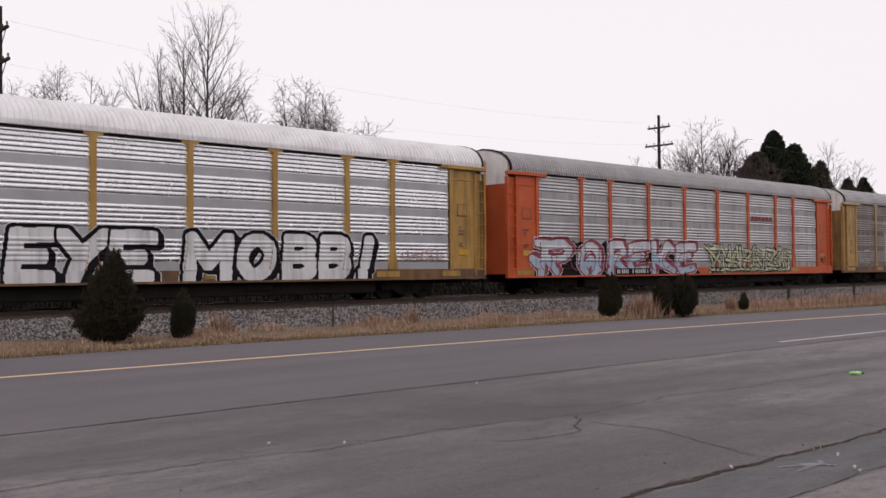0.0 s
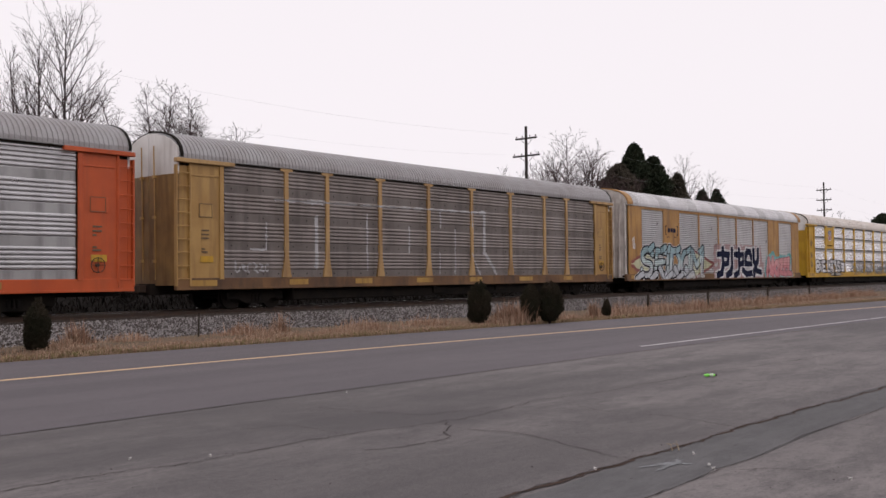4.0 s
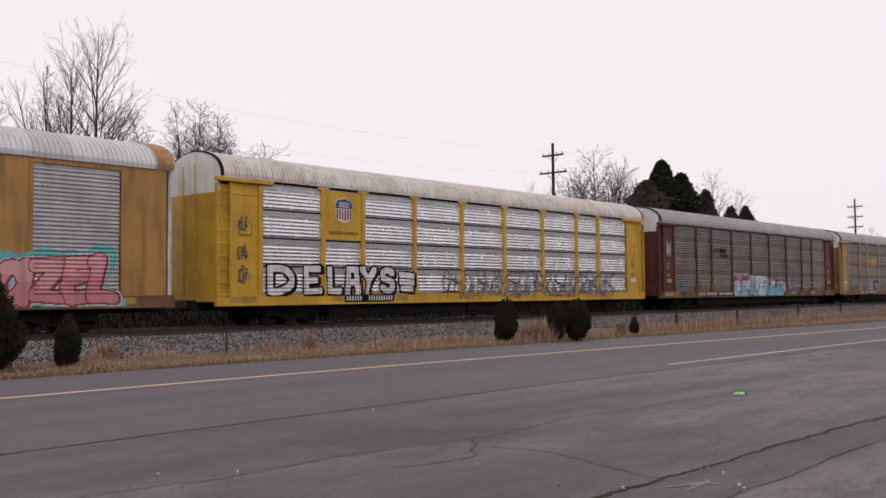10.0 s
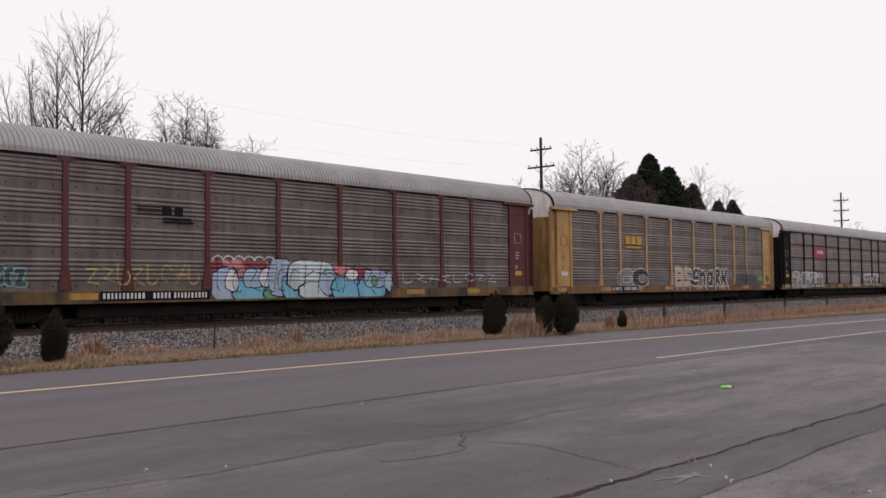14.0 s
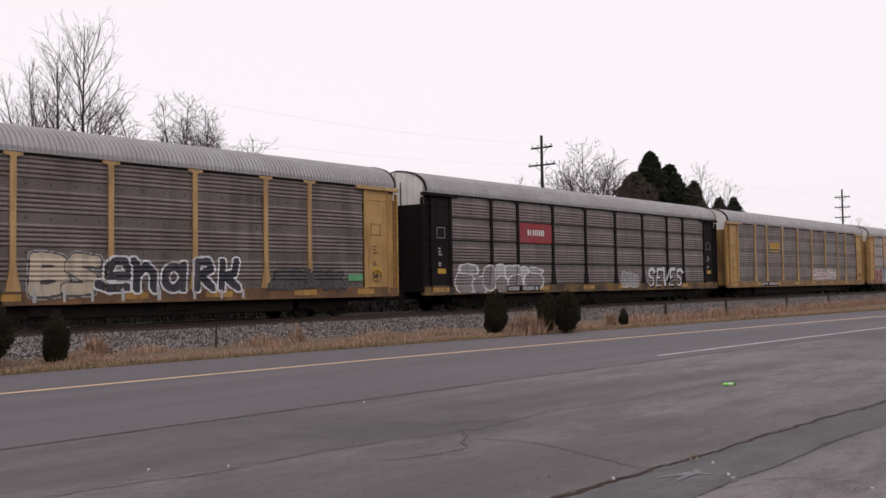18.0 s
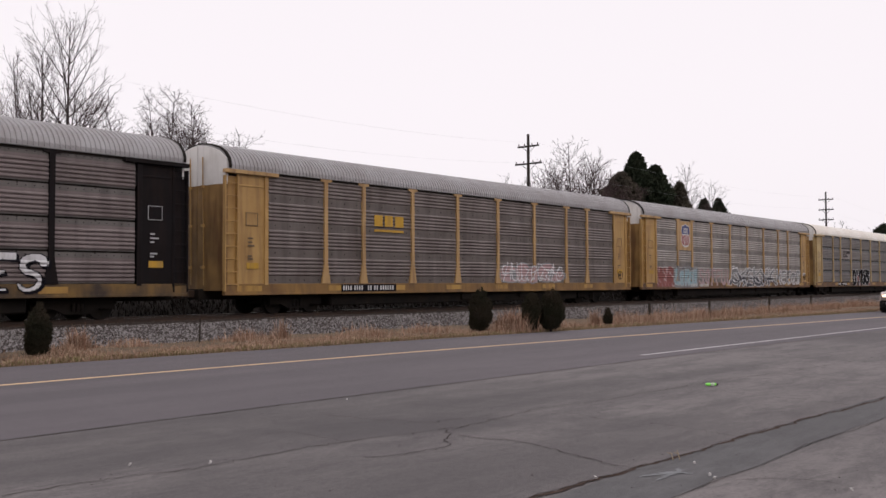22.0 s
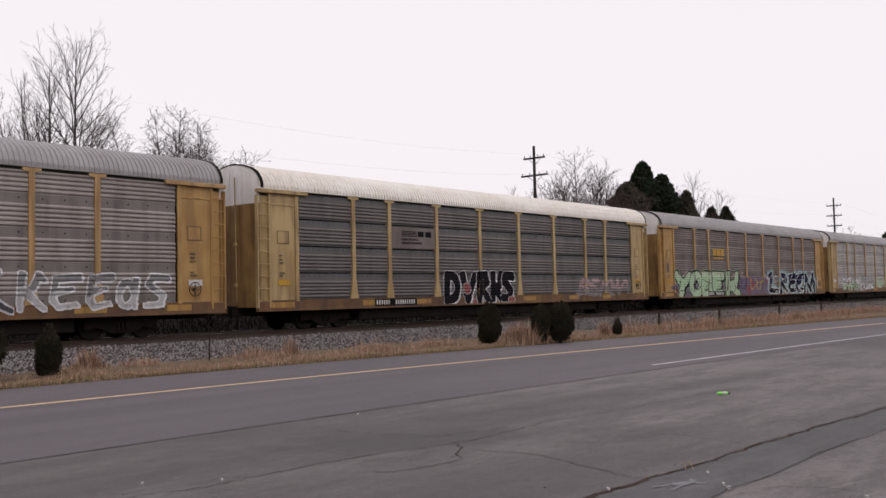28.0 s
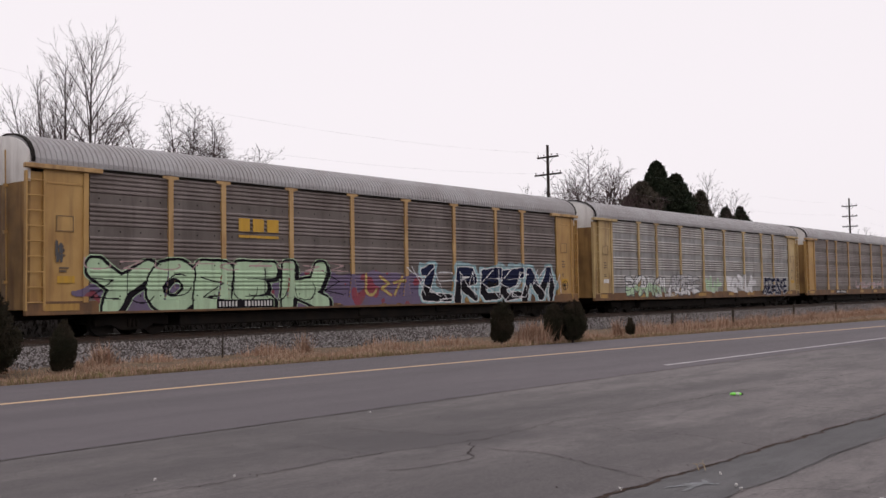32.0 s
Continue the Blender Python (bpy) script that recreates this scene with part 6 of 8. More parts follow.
def bare_tree(name, label, x, y, height, crown, seed, stems=1, fan=0.0, low=0.35, limbs=30, flat=(62, 22), up=0.05, twist=0.05, dense=3.0, open_angle=38, thin=1.0, around=None, least=0.0075):
    """A leafless tree: one stem or a fan of them, limbs flatter below and steeper above, branches and twigs."""
    rng = random.Random(seed)
    tree = thing(name, label, "tree", (x, y, 0.2), "bare trees behind the railway")
    V, F = ([], []), ([], [])
    TV, TF = [], []
    for t in range(stems):
        a = around + rng.gauss(0, 0.5) if around is not None else 6.283 * (t + rng.uniform(0.2, 0.8)) / stems
        tilt = 0.0 if stems == 1 else fan * (rng.uniform(0.35, 1.0) if t else 0.1)
        d = Vector((math.cos(a) * math.tan(radians(tilt)), math.sin(a) * math.tan(radians(tilt)), 1)).normalized()
        h = height * (1.0 if t == 0 else rng.uniform(0.78, 0.95) * math.cos(radians(0.8 * tilt)))
        pts, r0 = [Vector((0.3 * math.cos(a) * (stems > 1), 0.3 * math.sin(a) * (stems > 1), -0.3))], thin * height * (0.0125 if stems == 1 else 0.0085)
        n = 12
        for i in range(n):
            d = (d + Vector((rng.gauss(0, 0.35 * twist), rng.gauss(0, 0.35 * twist), 0.02))).normalized()
            pts.append(pts[-1] + d * (h / n))
        radii = [r0 * (1 - 0.95 * i / n) + 0.008 for i in range(n + 1)]
        add_tube(TV, TF, pts, radii, 8)
        m = limbs if stems == 1 else max(8, limbs // stems)
        turn = rng.uniform(0, 6.283)
        for i in range(m):
            f = low + (0.98 - low) * (i + rng.random()) / m
            k = min(n - 1, int(f * n))
            p = pts[k].lerp(pts[k + 1], f * n - k)
            axis = (pts[k + 1] - pts[k]).normalized()
            turn += 2.4 + rng.gauss(0, 0.3)
            g = (f - low) / (1 - low)
            theta = radians(flat[0] + (flat[1] - flat[0]) * g) * rng.uniform(0.85, 1.15)
            room = (1 - f) * h / math.cos(min(theta, 1.2)) + 0.4                  # no limb overtops the stem
            L = min(crown * rng.uniform(0.8, 1.15) * (1.0 - 0.5 * g), room)
            limb(V, F, rng, p, axis + math.tan(theta) * side_of(axis, turn), L, max(0.014, min(radii[k] * 0.5, 0.02 + 0.011 * L)), 0, up, twist, dense, open_angle, least)
    put("trunk", mesh_of("trunk", TV, TF, BARK, smooth=True), tree)
    m = len(V[0])
    faces = F[0] + [tuple(i + m for i in f) for f in F[1]]
    put("crown", mesh_of("crown", V[0] + V[1], faces, [BARK, TWIG], [0] * len(F[0]) + [1] * len(F[1])), tree, label="leafless limbs and fine reddish twigs")
    return tree


def at_bearing(degrees, distance):
    return distance * math.sin(radians(degrees)), distance * math.cos(radians(degrees))


bare_tree("bare_tree", "tall leafless tree with rising limbs", 26.1, 48.0, 15.9, 5.7, 11, 1, 0, 0.30, 36, (54, 25), 0.04, 0.035, 1.8, 32, 0.8)
bare_tree("bare_tree", "leafless tree with several slender leaning trunks", 24.9, 48.2, 14.8, 3.6, 12, 6, 16, 0.40, 96, (44, 24), 0.045, 0.04, 2.2, 31, 0.9, 3.14)
for bearing, top, seed in ((17.6, 13.0, 41), (18.7, 13.3, 42), (19.7, 13.9, 43), (20.7, 14.2, 44), (21.7, 13.9, 46), (22.9, 13.2, 47), (24.0, 12.4, 48)):
    bare_tree("bare_tree", "leafless tree with fine spreading twigs in a thicket", *at_bearing(bearing, 62.0), top, 2.4, seed, 5, 14, 0.5, 100, (62, 38), 0.03, 0.09, 3.2, 42, 0.8)
for bearing, top, seed, crown in ((31.9, 12.5, 51, 2.2), (32.6, 13.0, 52, 2.0), (33.3, 12.7, 53, 2.0), (34.0, 12.6, 54, 2.0), (34.9, 12.0, 55, 1.9), (35.5, 12.0, 56, 1.8), (36.2, 11.6, 57, 1.7), (36.8, 11.3, 58, 1.7)):
    bare_tree("bare_tree", "slender leafless tree with crooked twigs in a thicket", *at_bearing(bearing, 56.0), top, crown, seed, 2, 5, 0.52, 60, (64, 40), 0.03, 0.14, 4.2, 48, 0.8)
bare_tree("bare_tree", "low leafless tree with drooping twigs", *at_bearing(37.5, 58.0), 11.3, 2.8, 15, 4, 24, 0.5, 80, (75, 50), -0.03, 0.09, 3.2, 40, 0.7)
bare_tree("bare_tree", "round leafless tree with dense branches", *at_bearing(57.84, 88.0), 14.9, 4.6, 18, 10, 31, 0.36, 230, (58, 34), 0.02, 0.07, 2.2, 38, 1.1, None, 0.016)
bare_tree("bare_tree", "smaller leafless tree beside the evergreens", *at_bearing(59.25, 88.0), 12.6, 3.3, 19, 6, 28, 0.42, 130, (56, 34), 0.02, 0.07, 2.2, 38, 0.95, None, 0.015)
bare_tree("bare_tree", "leafless tree beside the evergreens", *at_bearing(64.6, 106.0), 14.2, 3.8, 20, 4, 15, 0.5, 70, (52, 26), 0.03, 0.06, 1.9, 36, 0.8, None, 0.011)
bare_tree("bare_tree", "far leafless tree over the train's roof", *at_bearing(53.5, 110.0), 14.0, 3.6, 21, 6, 24, 0.5, 90, (50, 30), 0.03, 0.08, 1.7, 40, 0.7, None, 0.012)
for i, (x, y, h) in enumerate(((196, 60, 13.5), (206, 62, 12.8), (217, 60, 13.0), (229, 62, 12.2), (242, 60, 13.4))):
    bare_tree("bare_tree", "far leafless tree at the end of the line", x, y, h, 4.2, 30 + i, 6, 22, 0.4, 90, (58, 32), 0.03, 0.08, 1.2, 42, 1.2, None, 0.03)


def clump_mesh(name, rng, shape, count, size, material, blades=5):
    """Many small tufts of scales spread in a crown; shape gives a place and the outward way."""
    n = count * blades
    P, O = np.zeros((n, 3)), np.zeros((n, 3))
    for i in range(count):
        p, o = shape(rng)
        P[i * blades:(i + 1) * blades], O[i * blades:(i + 1) * blades] = p, o
    g = np.random.RandomState(rng.randrange(9999))
    O = O + g.normal(0, 0.55, (n, 3))
    O /= np.linalg.norm(O, axis=1)[:, None] + 1e-9
    S = np.cross(O, g.normal(0, 1, (n, 3)))
    S /= np.linalg.norm(S, axis=1)[:, None] + 1e-9
    L = size * g.uniform(0.6, 1.5, (n, 1))
    W = L * g.uniform(0.18, 0.34, (n, 1))
    B = P + g.normal(0, size * 0.25, (n, 3))
    verts = np.concatenate([B - S * W, B + S * W, B + O * L * 0.7 + S * W * 0.7, B + O * L], 1).reshape(-1, 3)
    idx = np.arange(n)[:, None] * 4
    return mesh_of(name, verts.tolist(), (idx + np.array([0, 1, 2, 3])).tolist(), material)


def evergreen(label, x, y, height, width, seed, count=2600, material=None, blunt=0.7, group="dark evergreens"):
    """A dark conical evergreen with an uneven outline."""
    rng = random.Random(seed)
    tree = thing("evergreen_tree", label, "tree", (x, y, 0.1), group)
    V, F = [], []
    add_tube(V, F, [Vector((0, 0, -0.2)), Vector((0, 0, height * 0.5)), Vector((0, 0, height * 0.93))], [width * 0.06, width * 0.04, 0.02], 8)
    put("trunk", mesh_of("trunk", V, F, BARK, smooth=True), tree)

    if height < 4:      # an upright bush of many rising sprays
        sprays = []
        for i in range(int(90 + 190 * width)):
            a, f = rng.uniform(0, 6.283), rng.random() ** 1.1
            bulge = min(1.0, 0.72 + 1.2 * f) * (1.0 - f ** (1.35 + 2.6 * blunt)) ** (0.85 - 0.28 * blunt) + 0.05
            reach = width * 0.5 * bulge * (0.45 + 0.65 * math.sqrt(rng.random()))
            tip = Vector((reach * math.cos(a) + 0.10 * width * f, reach * math.sin(a), height * (0.12 + 0.86 * f) * rng.uniform(0.92, 1.03)))
            foot = Vector((0.25 * tip.x, 0.25 * tip.y, max(0.0, tip.z - 0.2 - 0.32 * height)))
            sprays.append((foot, tip, rng.uniform(0.03, 0.055) * (0.7 + 0.4 * width)))

        def shape(r):
            foot, tip, thick = r.choice(sprays)
            f = r.random() ** 0.8
            p = foot.lerp(tip, f)
            t = thick * (1.25 - f)
            return (p.x + r.gauss(0, t), p.y + r.gauss(0, t), max(0.0, p.z + r.gauss(0, 0.03))), tuple((tip - foot).normalized())
    else:
        def shape(r):
            f = r.random() ** 1.2
            z = height * (0.02 + 0.97 * f)
            a = r.uniform(0, 6.283)
            rad = width * 0.5 * (1.0 - f ** (1.1 + 2.9 * blunt)) ** (0.98 - 0.38 * blunt)
            rad *= 0.92 + 0.30 * noise.noise((3 * math.cos(a) + seed, 3 * math.sin(a), z * 6 / height)) + 0.45 * noise.noise((6 * math.cos(a), 6 * math.sin(a) + seed, z * 2.2))
            rad *= (0.5 + 0.5 * math.sqrt(r.random())) * (1 + 0.08 * r.gauss(0, 1))
            return (rad * math.cos(a), rad * math.sin(a), z), (math.cos(a) * 0.5, math.sin(a) * 0.5, 0.85)
    put("crown", clump_mesh("crown", rng, shape, count, 0.30 if height > 4 else 0.03, material or NEEDLES), tree)
    return tree


evergreen("dark rounded evergreen far along the line", *at_bearing(75.2, 205.0), 12.9, 8.0, 7, 5000, blunt=0.9)
evergreen("tall dark evergreen with a pointed top", *at_bearing(61.65, 98.0), 14.7, 3.7, 1, 9000, blunt=0.95)
evergreen("broad brownish evergreen behind the railway", *at_bearing(60.75, 95.0), 12.3, 5.6, 2, 9000, NEEDLES_BROWN, 0.85)
evergreen("dark evergreen with a rounded top", *at_bearing(62.75, 99.0), 13.4, 4.6, 3, 9000, blunt=0.9)
evergreen("grey green conical evergreen behind the railway", *at_bearing(64.15, 100.0), 11.7, 3.4, 4, 5000, NEEDLES_BROWN, 0.55)
evergreen("small dark pointed evergreen tree", *at_bearing(65.55, 112.0), 10.9, 8.4, 5, 6000, blunt=0.03)
evergreen("small dark pointed evergreen tree", *at_bearing(66.35, 112.0), 10.9, 9.0, 6, 6000, blunt=0.03)
for label, x, y, h, w, foot, seed in (("broad dark juniper bush on the verge", 8.0, 19.2, 1.95, 1.50, 0.0, 41), ("small dark juniper bush on the verge", 9.55, 19.0, 1.02, 0.52, 0.6, 42),
                                ("dark upright juniper bush beside dry grass", 22.8, 17.7, 1.27, 0.70, 0.9, 43), ("dark rounded juniper bush beside dry grass", 24.85, 16.45, 1.24, 0.78, 0.9, 44), ("dark slanting juniper bush close to another", 24.2, 16.75, 1.16, 0.56, 0.8, 46),
                                ("tiny dark juniper on the verge", 29.3, 17.0, 0.55, 0.32, 0.3, 45)):
    evergreen(label, x, y, h, w, seed, (38000 if h > 1.5 else 22000) if h >= 1 else 4500, CEDAR, foot, "junipers on the verge")


def utility_pole(label, x, y, height, arms, seed):
    pole = thing("utility_pole", label, "utility pole", (x, y, 0), "utility poles behind the railway")
    bm = bmesh.new()
    rod(bm, (0, 0, -0.3), (0, 0, height), 0.15, 0.10, 12)
    part("shaft", bm, POLE_WOOD, pole)
    for z, half in arms:
        bm = bmesh.new()
        box(bm, -0.06, 0.06, -half, half, z - 0.06, z + 0.06, 0.01)
        for s in (-1, 1):
            rod(bm, (0.06, s * half * 0.55, z - 0.04), (0.08, 0, z - 0.55), 0.018, sides=5)
        arm = part("crossarm", bm, POLE_WOOD, pole)
        for yy in (-half + 0.1, -half * 0.35, half * 0.35, half - 0.1):
            bm = bmesh.new()
            rod(bm, (0, yy, z + 0.06), (0, yy, z + 0.12), 0.02, sides=6)
            rod(bm, (0, yy, z + 0.12), (0, yy, z + 0.22), 0.05, 0.035, 8)
            part("insulator", bm, STEEL_DARK, arm)
    return pole


POLES = ((12.2, 40.0, 12.3), (57.6, 40.0, 12.65), (124.5, 40.0, 13.2))
utility_pole("dark wooden utility pole with two crossarms", *POLES[0], ((11.3, 1.0), (10.0, 1.15)), 1)
utility_pole("dark wooden utility pole with two crossarms", *POLES[1], ((11.75, 0.95), (10.45, 1.2)), 2)
utility_pole("dark wooden utility pole with three crossarms", *POLES[2], ((12.2, 0.95), (10.9, 0.95), (9.6, 0.95)), 3)


def build_wires():
    """Sagging wires from pole to pole."""
    stops = ((-40.0, 11.5),) + tuple((x, h - 0.75) for x, _, h in POLES) + ((190.0, 12.0),)
    for dy, dz in ((-0.9, 0.0), (0.9, -1.3)):
        V, F = [], []
        for (xa, za), (xb, zb) in zip(stops, stops[1:]):
            pts = [Vector((xa + (xb - xa) * i / 14, 40.0 + dy, za + (zb - za) * i / 14 + dz - 0.9 * 4 * (i / 14) * (1 - i / 14))) for i in range(15)]
            add_tube(V, F, pts, [0.0032] * 15, 4)
        tagged(new("overhead_wire", mesh_of("overhead_wire", V, F, WIRE)), "thin dark overhead wire between the poles", "wire", "wires on the poles")


build_wires()

# the bank behind the track and low brush on it, shade put into their colour
def build_bank():
    prof = [(30.4, -0.05), (31.5, 0.35), (33.5, 1.0), (38.0, 1.25), (60.0, 0.4), (90.0, -0.1)]
    xs = [-120, -60] + [-40 + 3 * i for i in range(90)] + [260, 330, 420]
    verts = [(x, y, z + 0.12 * noise.noise((x * 0.3, y * 0.3, 5)) * (j not in (0, 5))) for x in xs for j, (y, z) in enumerate(prof)]
    n = len(prof)
    faces = [(i * n + j, (i + 1) * n + j, (i + 1) * n + j + 1, i * n + j + 1) for i in range(len(xs) - 1) for j in range(n - 1)]
    tagged(new("earth_bank", mesh_of("earth_bank", verts, faces, SHADE_BLACK, smooth=True)), "low bank of earth behind the track, coloured near-black as shade", "bank", kind="structure")


# far darker than earth: stands for the black shade seen beneath the cars
SHADE_BLACK = surface("near-black shade colour", (0.011, 0.008, 0.006), 0.95, 0.0, (0.007, 0.0055, 0.0045), 1.2, 0.7, 18, 0.4, 0.6)
DRY = [surface("dry straw grass", (0.43, 0.30, 0.22), 0.9, 0.0, (0.37, 0.255, 0.18), 2.0, 0.6, 20, 0.2, 0.0),
       surface("faded tan grass", (0.33, 0.23, 0.16), 0.9, 0.0, (0.28, 0.195, 0.13), 2.0, 0.6, 20, 0.2, 0.0),
       surface("reddish dead stalks", (0.30, 0.165, 0.11), 0.9, 0.0, (0.17, 0.105, 0.07), 2.0, 0.6, 20, 0.2, 0.0),
       surface("dull winter green grass", (0.19, 0.165, 0.07), 0.9, 0.0, (0.22, 0.17, 0.09), 2.0, 0.6, 20, 0.2, 0.0)]
build_bank()


def blades(name, g, X, Y, Zb, H, lean, mats, choice, width=0.012):
    n = len(X)
    a = g.uniform(0, 6.283, n)
    l = g.uniform(0, 1, n) * lean * H
    w = width * (0.6 + g.uniform(0, 1, n))
    dx, dy = np.cos(a), np.sin(a)
    base = np.stack([X, Y, Zb], 1)
    side = np.stack([-dy, dx, np.zeros(n)], 1) * w[:, None]
    mid = base + np.stack([dx * l * 0.35, dy * l * 0.35, H * 0.6], 1)
    tip = base + np.stack([dx * l, dy * l, H * (1 - 0.12 * g.uniform(0, 1, n))], 1)
    verts = np.concatenate([base - side, base + side, mid + side * 0.7, mid - side * 0.7, tip], 1).reshape(-1, 3)
    i5 = np.arange(n)[:, None] * 5
    faces = (i5 + np.array([0, 1, 2, 3])).tolist() + (i5 + np.array([3, 2, 4])).tolist()
    return mesh_of(name, verts.tolist(), faces, mats, np.concatenate([choice, choice]))


def build_grass():
    g = np.random.RandomState(5)
    n = 270000
    X = 3 + 74 * g.uniform(0, 1, n) ** 1.25
    E = np.array([edge(x) for x in X])
    span = np.maximum(0.6, 22.4 - E)
    Y = E + 0.02 + span * g.uniform(0, 1, n) ** 1.7
    u = Y - E
    patch = np.array([noise.noise((x * 0.55, y * 0.9, 2.0)) + 0.5 * noise.noise((x * 1.7, y * 2.3, 7.0)) for x, y in zip(X, Y)])
    reach = 1.15 + 1.5 * patch + 0.75 * g.normal(0, 1, n)                  # turf at the road, drifts of tall grass up the stones
    keep = (u < reach) | (g.uniform(0, 1, n) < 0.04)
    X, Y, E, patch, u = X[keep], Y[keep], E[keep], patch[keep], u[keep]
    m = len(X)
    H = 0.03 + 0.10 * g.uniform(0, 1, m) ** 2 + np.clip(patch + 0.15, 0, 0.8) * 0.26 * np.clip((u - 0.25) / 0.8, 0, 1) * g.uniform(0.15, 1, m) ** 1.6
    choice = np.where((u < 0.55) & (g.uniform(0, 1, m) < 0.40), 3, g.choice([0, 0, 1, 1, 1, 2], m))
    tagged(new("verge_grass", blades("verge_grass", g, X, Y, np.full(m, 0.0), H, 1.0, DRY, choice, 0.006)), "dry tan winter grass along the verge", "grass", kind="stuff")
    # taller bunches: middle, spread along and across, height, blades
    bunches = [(23.75, 17.1, 0.42, 0.95, 1500), (24.15, 16.9, 0.30, 0.7, 700), (23.3, 17.2, 0.30, 0.6, 500), (28.75, 17.2, 0.16, 0.85, 330), (11.0, 20.0, 0.22, 0.75, 420), (10.5, 19.6, 0.35, 0.35, 300), (12.2, 19.9, 0.4, 0.40, 360),
               (15.6, 19.8, 0.5, 0.5, 480), (16.6, 19.6, 0.16, 0.95, 160), (19.0, 18.9, 0.6, 0.5, 500), (21.2, 18.5, 0.5, 0.5, 420), (26.3, 17.3, 0.6, 0.45, 420), (8.6, 20.2, 0.3, 0.5, 220)]
    bunches += [(30.5 + 1.15 * i, 17.3 + 0.25 * math.sin(2.1 * i) - 0.004 * i, 0.55, 0.55 + 0.25 * math.sin(1.7 * i) ** 2, 300) for i in range(28)]
    for tall, share in ((0, 0.85), (1, 0.15)):
        CX, CY, CH = [], [], []
        for cx, cy, r, h, count in bunches:
            k = int(count * share)
            q = g.normal(0, 1, k)
            CX.append(cx + r * q), CY.append(cy + 0.5 * r * g.normal(0, 1, k)), CH.append(h * (1.0 if tall else 0.75) * g.uniform(0.35, 1.05, k) * np.exp(-0.25 * q * q))
        X, Y, H = np.concatenate(CX), np.concatenate(CY), np.concatenate(CH)
        tagged(new("tall_grass", blades("tall_grass", g, X, Y, np.full(len(X), 0.03), H, 0.55 if tall else 1.0, DRY, g.choice([0, 0, 2, 2, 1] if not tall else [2, 0], len(X)), 0.007)), "tall bunches of straw coloured grass", "grass", kind="stuff")


def build_brush():
    g = np.random.RandomState(15)
    n = 34000
    X, Y = -5 + 130 * g.uniform(0, 1, n), 30.7 + 3.4 * g.uniform(0, 1, n)
    Z = np.interp(Y, [30.4, 31.5, 33.5, 38.0], [-0.1, 0.3, 0.95, 1.2])
    # near-black blades, added to darken the view under the train
    tagged(new("brush", blades("brush", g, X, Y, Z, 0.12 + 0.25 * g.uniform(0, 1, n), 1.6, [SHADE_BLACK, UNDER], g.choice([0, 0, 1], n), 0.022)), "low near-black brush added behind the track to deepen the shade", "brush", kind="stuff")


build_grass()
build_brush()
STONES = [surface("pale grey stone", (0.29, 0.268, 0.265), 0.9, 0.0, (0.19, 0.175, 0.17), 6.0, 0.6, 40, 0.2, 0.0),
          surface("grey stone", (0.108, 0.098, 0.094), 0.9, 0.0, (0.08, 0.072, 0.07), 6.0, 0.6, 40, 0.2, 0.0),
          surface("brown stone, also for train shade", (0.055, 0.043, 0.037), 0.9, 0.0, (0.05, 0.04, 0.034), 6.0, 0.6, 40, 0.2, 0.0)]


def build_stones():
    g = np.random.RandomState(8)
    n = 95000
    X = 3 + 87 * g.uniform(0, 1, n) ** 1.5
    Y = 20.5 + 4.9 * g.uniform(0, 1, n)
    Zb = np.interp(Y, [20.5, 21.5, 24.7, 28.9], [0.02, 0.12, 0.36, 0.36])
    S = g.uniform(0.015, 0.036, (n, 1, 1))
    dirs = np.array([(1, 0, 0), (0, 1, 0), (-1, 0, 0), (0, -1, 0), (0, 0, 1), (0, 0, -1)], float)
    P = dirs[None] * g.uniform(0.6, 1.3, (n, 6, 1)) * S + g.normal(0, 0.25, (n, 6, 3)) * S
    P += np.stack([X, Y, Zb + 0.012], 1)[:, None, :]
    tri = np.array([(0, 1, 4), (1, 2, 4), (2, 3, 4), (3, 0, 4), (1, 0, 5), (2, 1, 5), (3, 2, 5), (0, 3, 5)])
    faces = (np.arange(n)[:, None, None] * 6 + tri[None]).reshape(-1, 3)
    # beyond 24.5 only the darkest stones, standing in for the train's shade
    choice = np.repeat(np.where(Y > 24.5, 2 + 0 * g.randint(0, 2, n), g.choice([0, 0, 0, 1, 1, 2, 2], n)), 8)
    tagged(new("ballast_stones", mesh_of("ballast_stones", P.reshape(-1, 3).tolist(), faces.tolist(), STONES, choice)), "loose grey crushed stones on the track's shoulder", "ballast", kind="stuff")


build_stones()


def marker_posts():
    for x, y, h in ((14.2, 19.9, 0.62), (33.0, 17.3, 0.70), (38.2, 17.2, 0.72), (45.5, 17.4, 0.8), (52.0, 17.6, 0.75)):
        bm = bmesh.new()
        rod(bm, (0, 0, -0.2), (0.02, 0, h), 0.055 if x > 20 else 0.022, 0.05 if x > 20 else 0.02, 7)
        post = part("marker_post", bm, TIE_WOOD, None)
        post.location = (x, y, 0.05)
        tagged(post, "short dark wooden post in the dry grass", "post", "posts along the verge")


marker_posts()

# ---- the sport utility vehicle on the far lane ----
CAR_SILVER = surface("pale champagne car paint", (0.50, 0.435, 0.405), 0.24, 0.5, (0.46, 0.40, 0.375), 0.8, 0.4, 200, 0.05, 0.0)
CAR_BLACK = surface("black plastic cladding", (0.006, 0.0055, 0.006), 0.82, 0.0, (0.012, 0.0115, 0.012), 3.0, 0.5, 90, 0.1, 0.05)
GLASS_DARK = surface("dark tinted glass", (0.010, 0.010, 0.013), 0.06, 0.0, (0.014, 0.014, 0.017), 1.0, 0.3, 20, 0.0, 0.0)
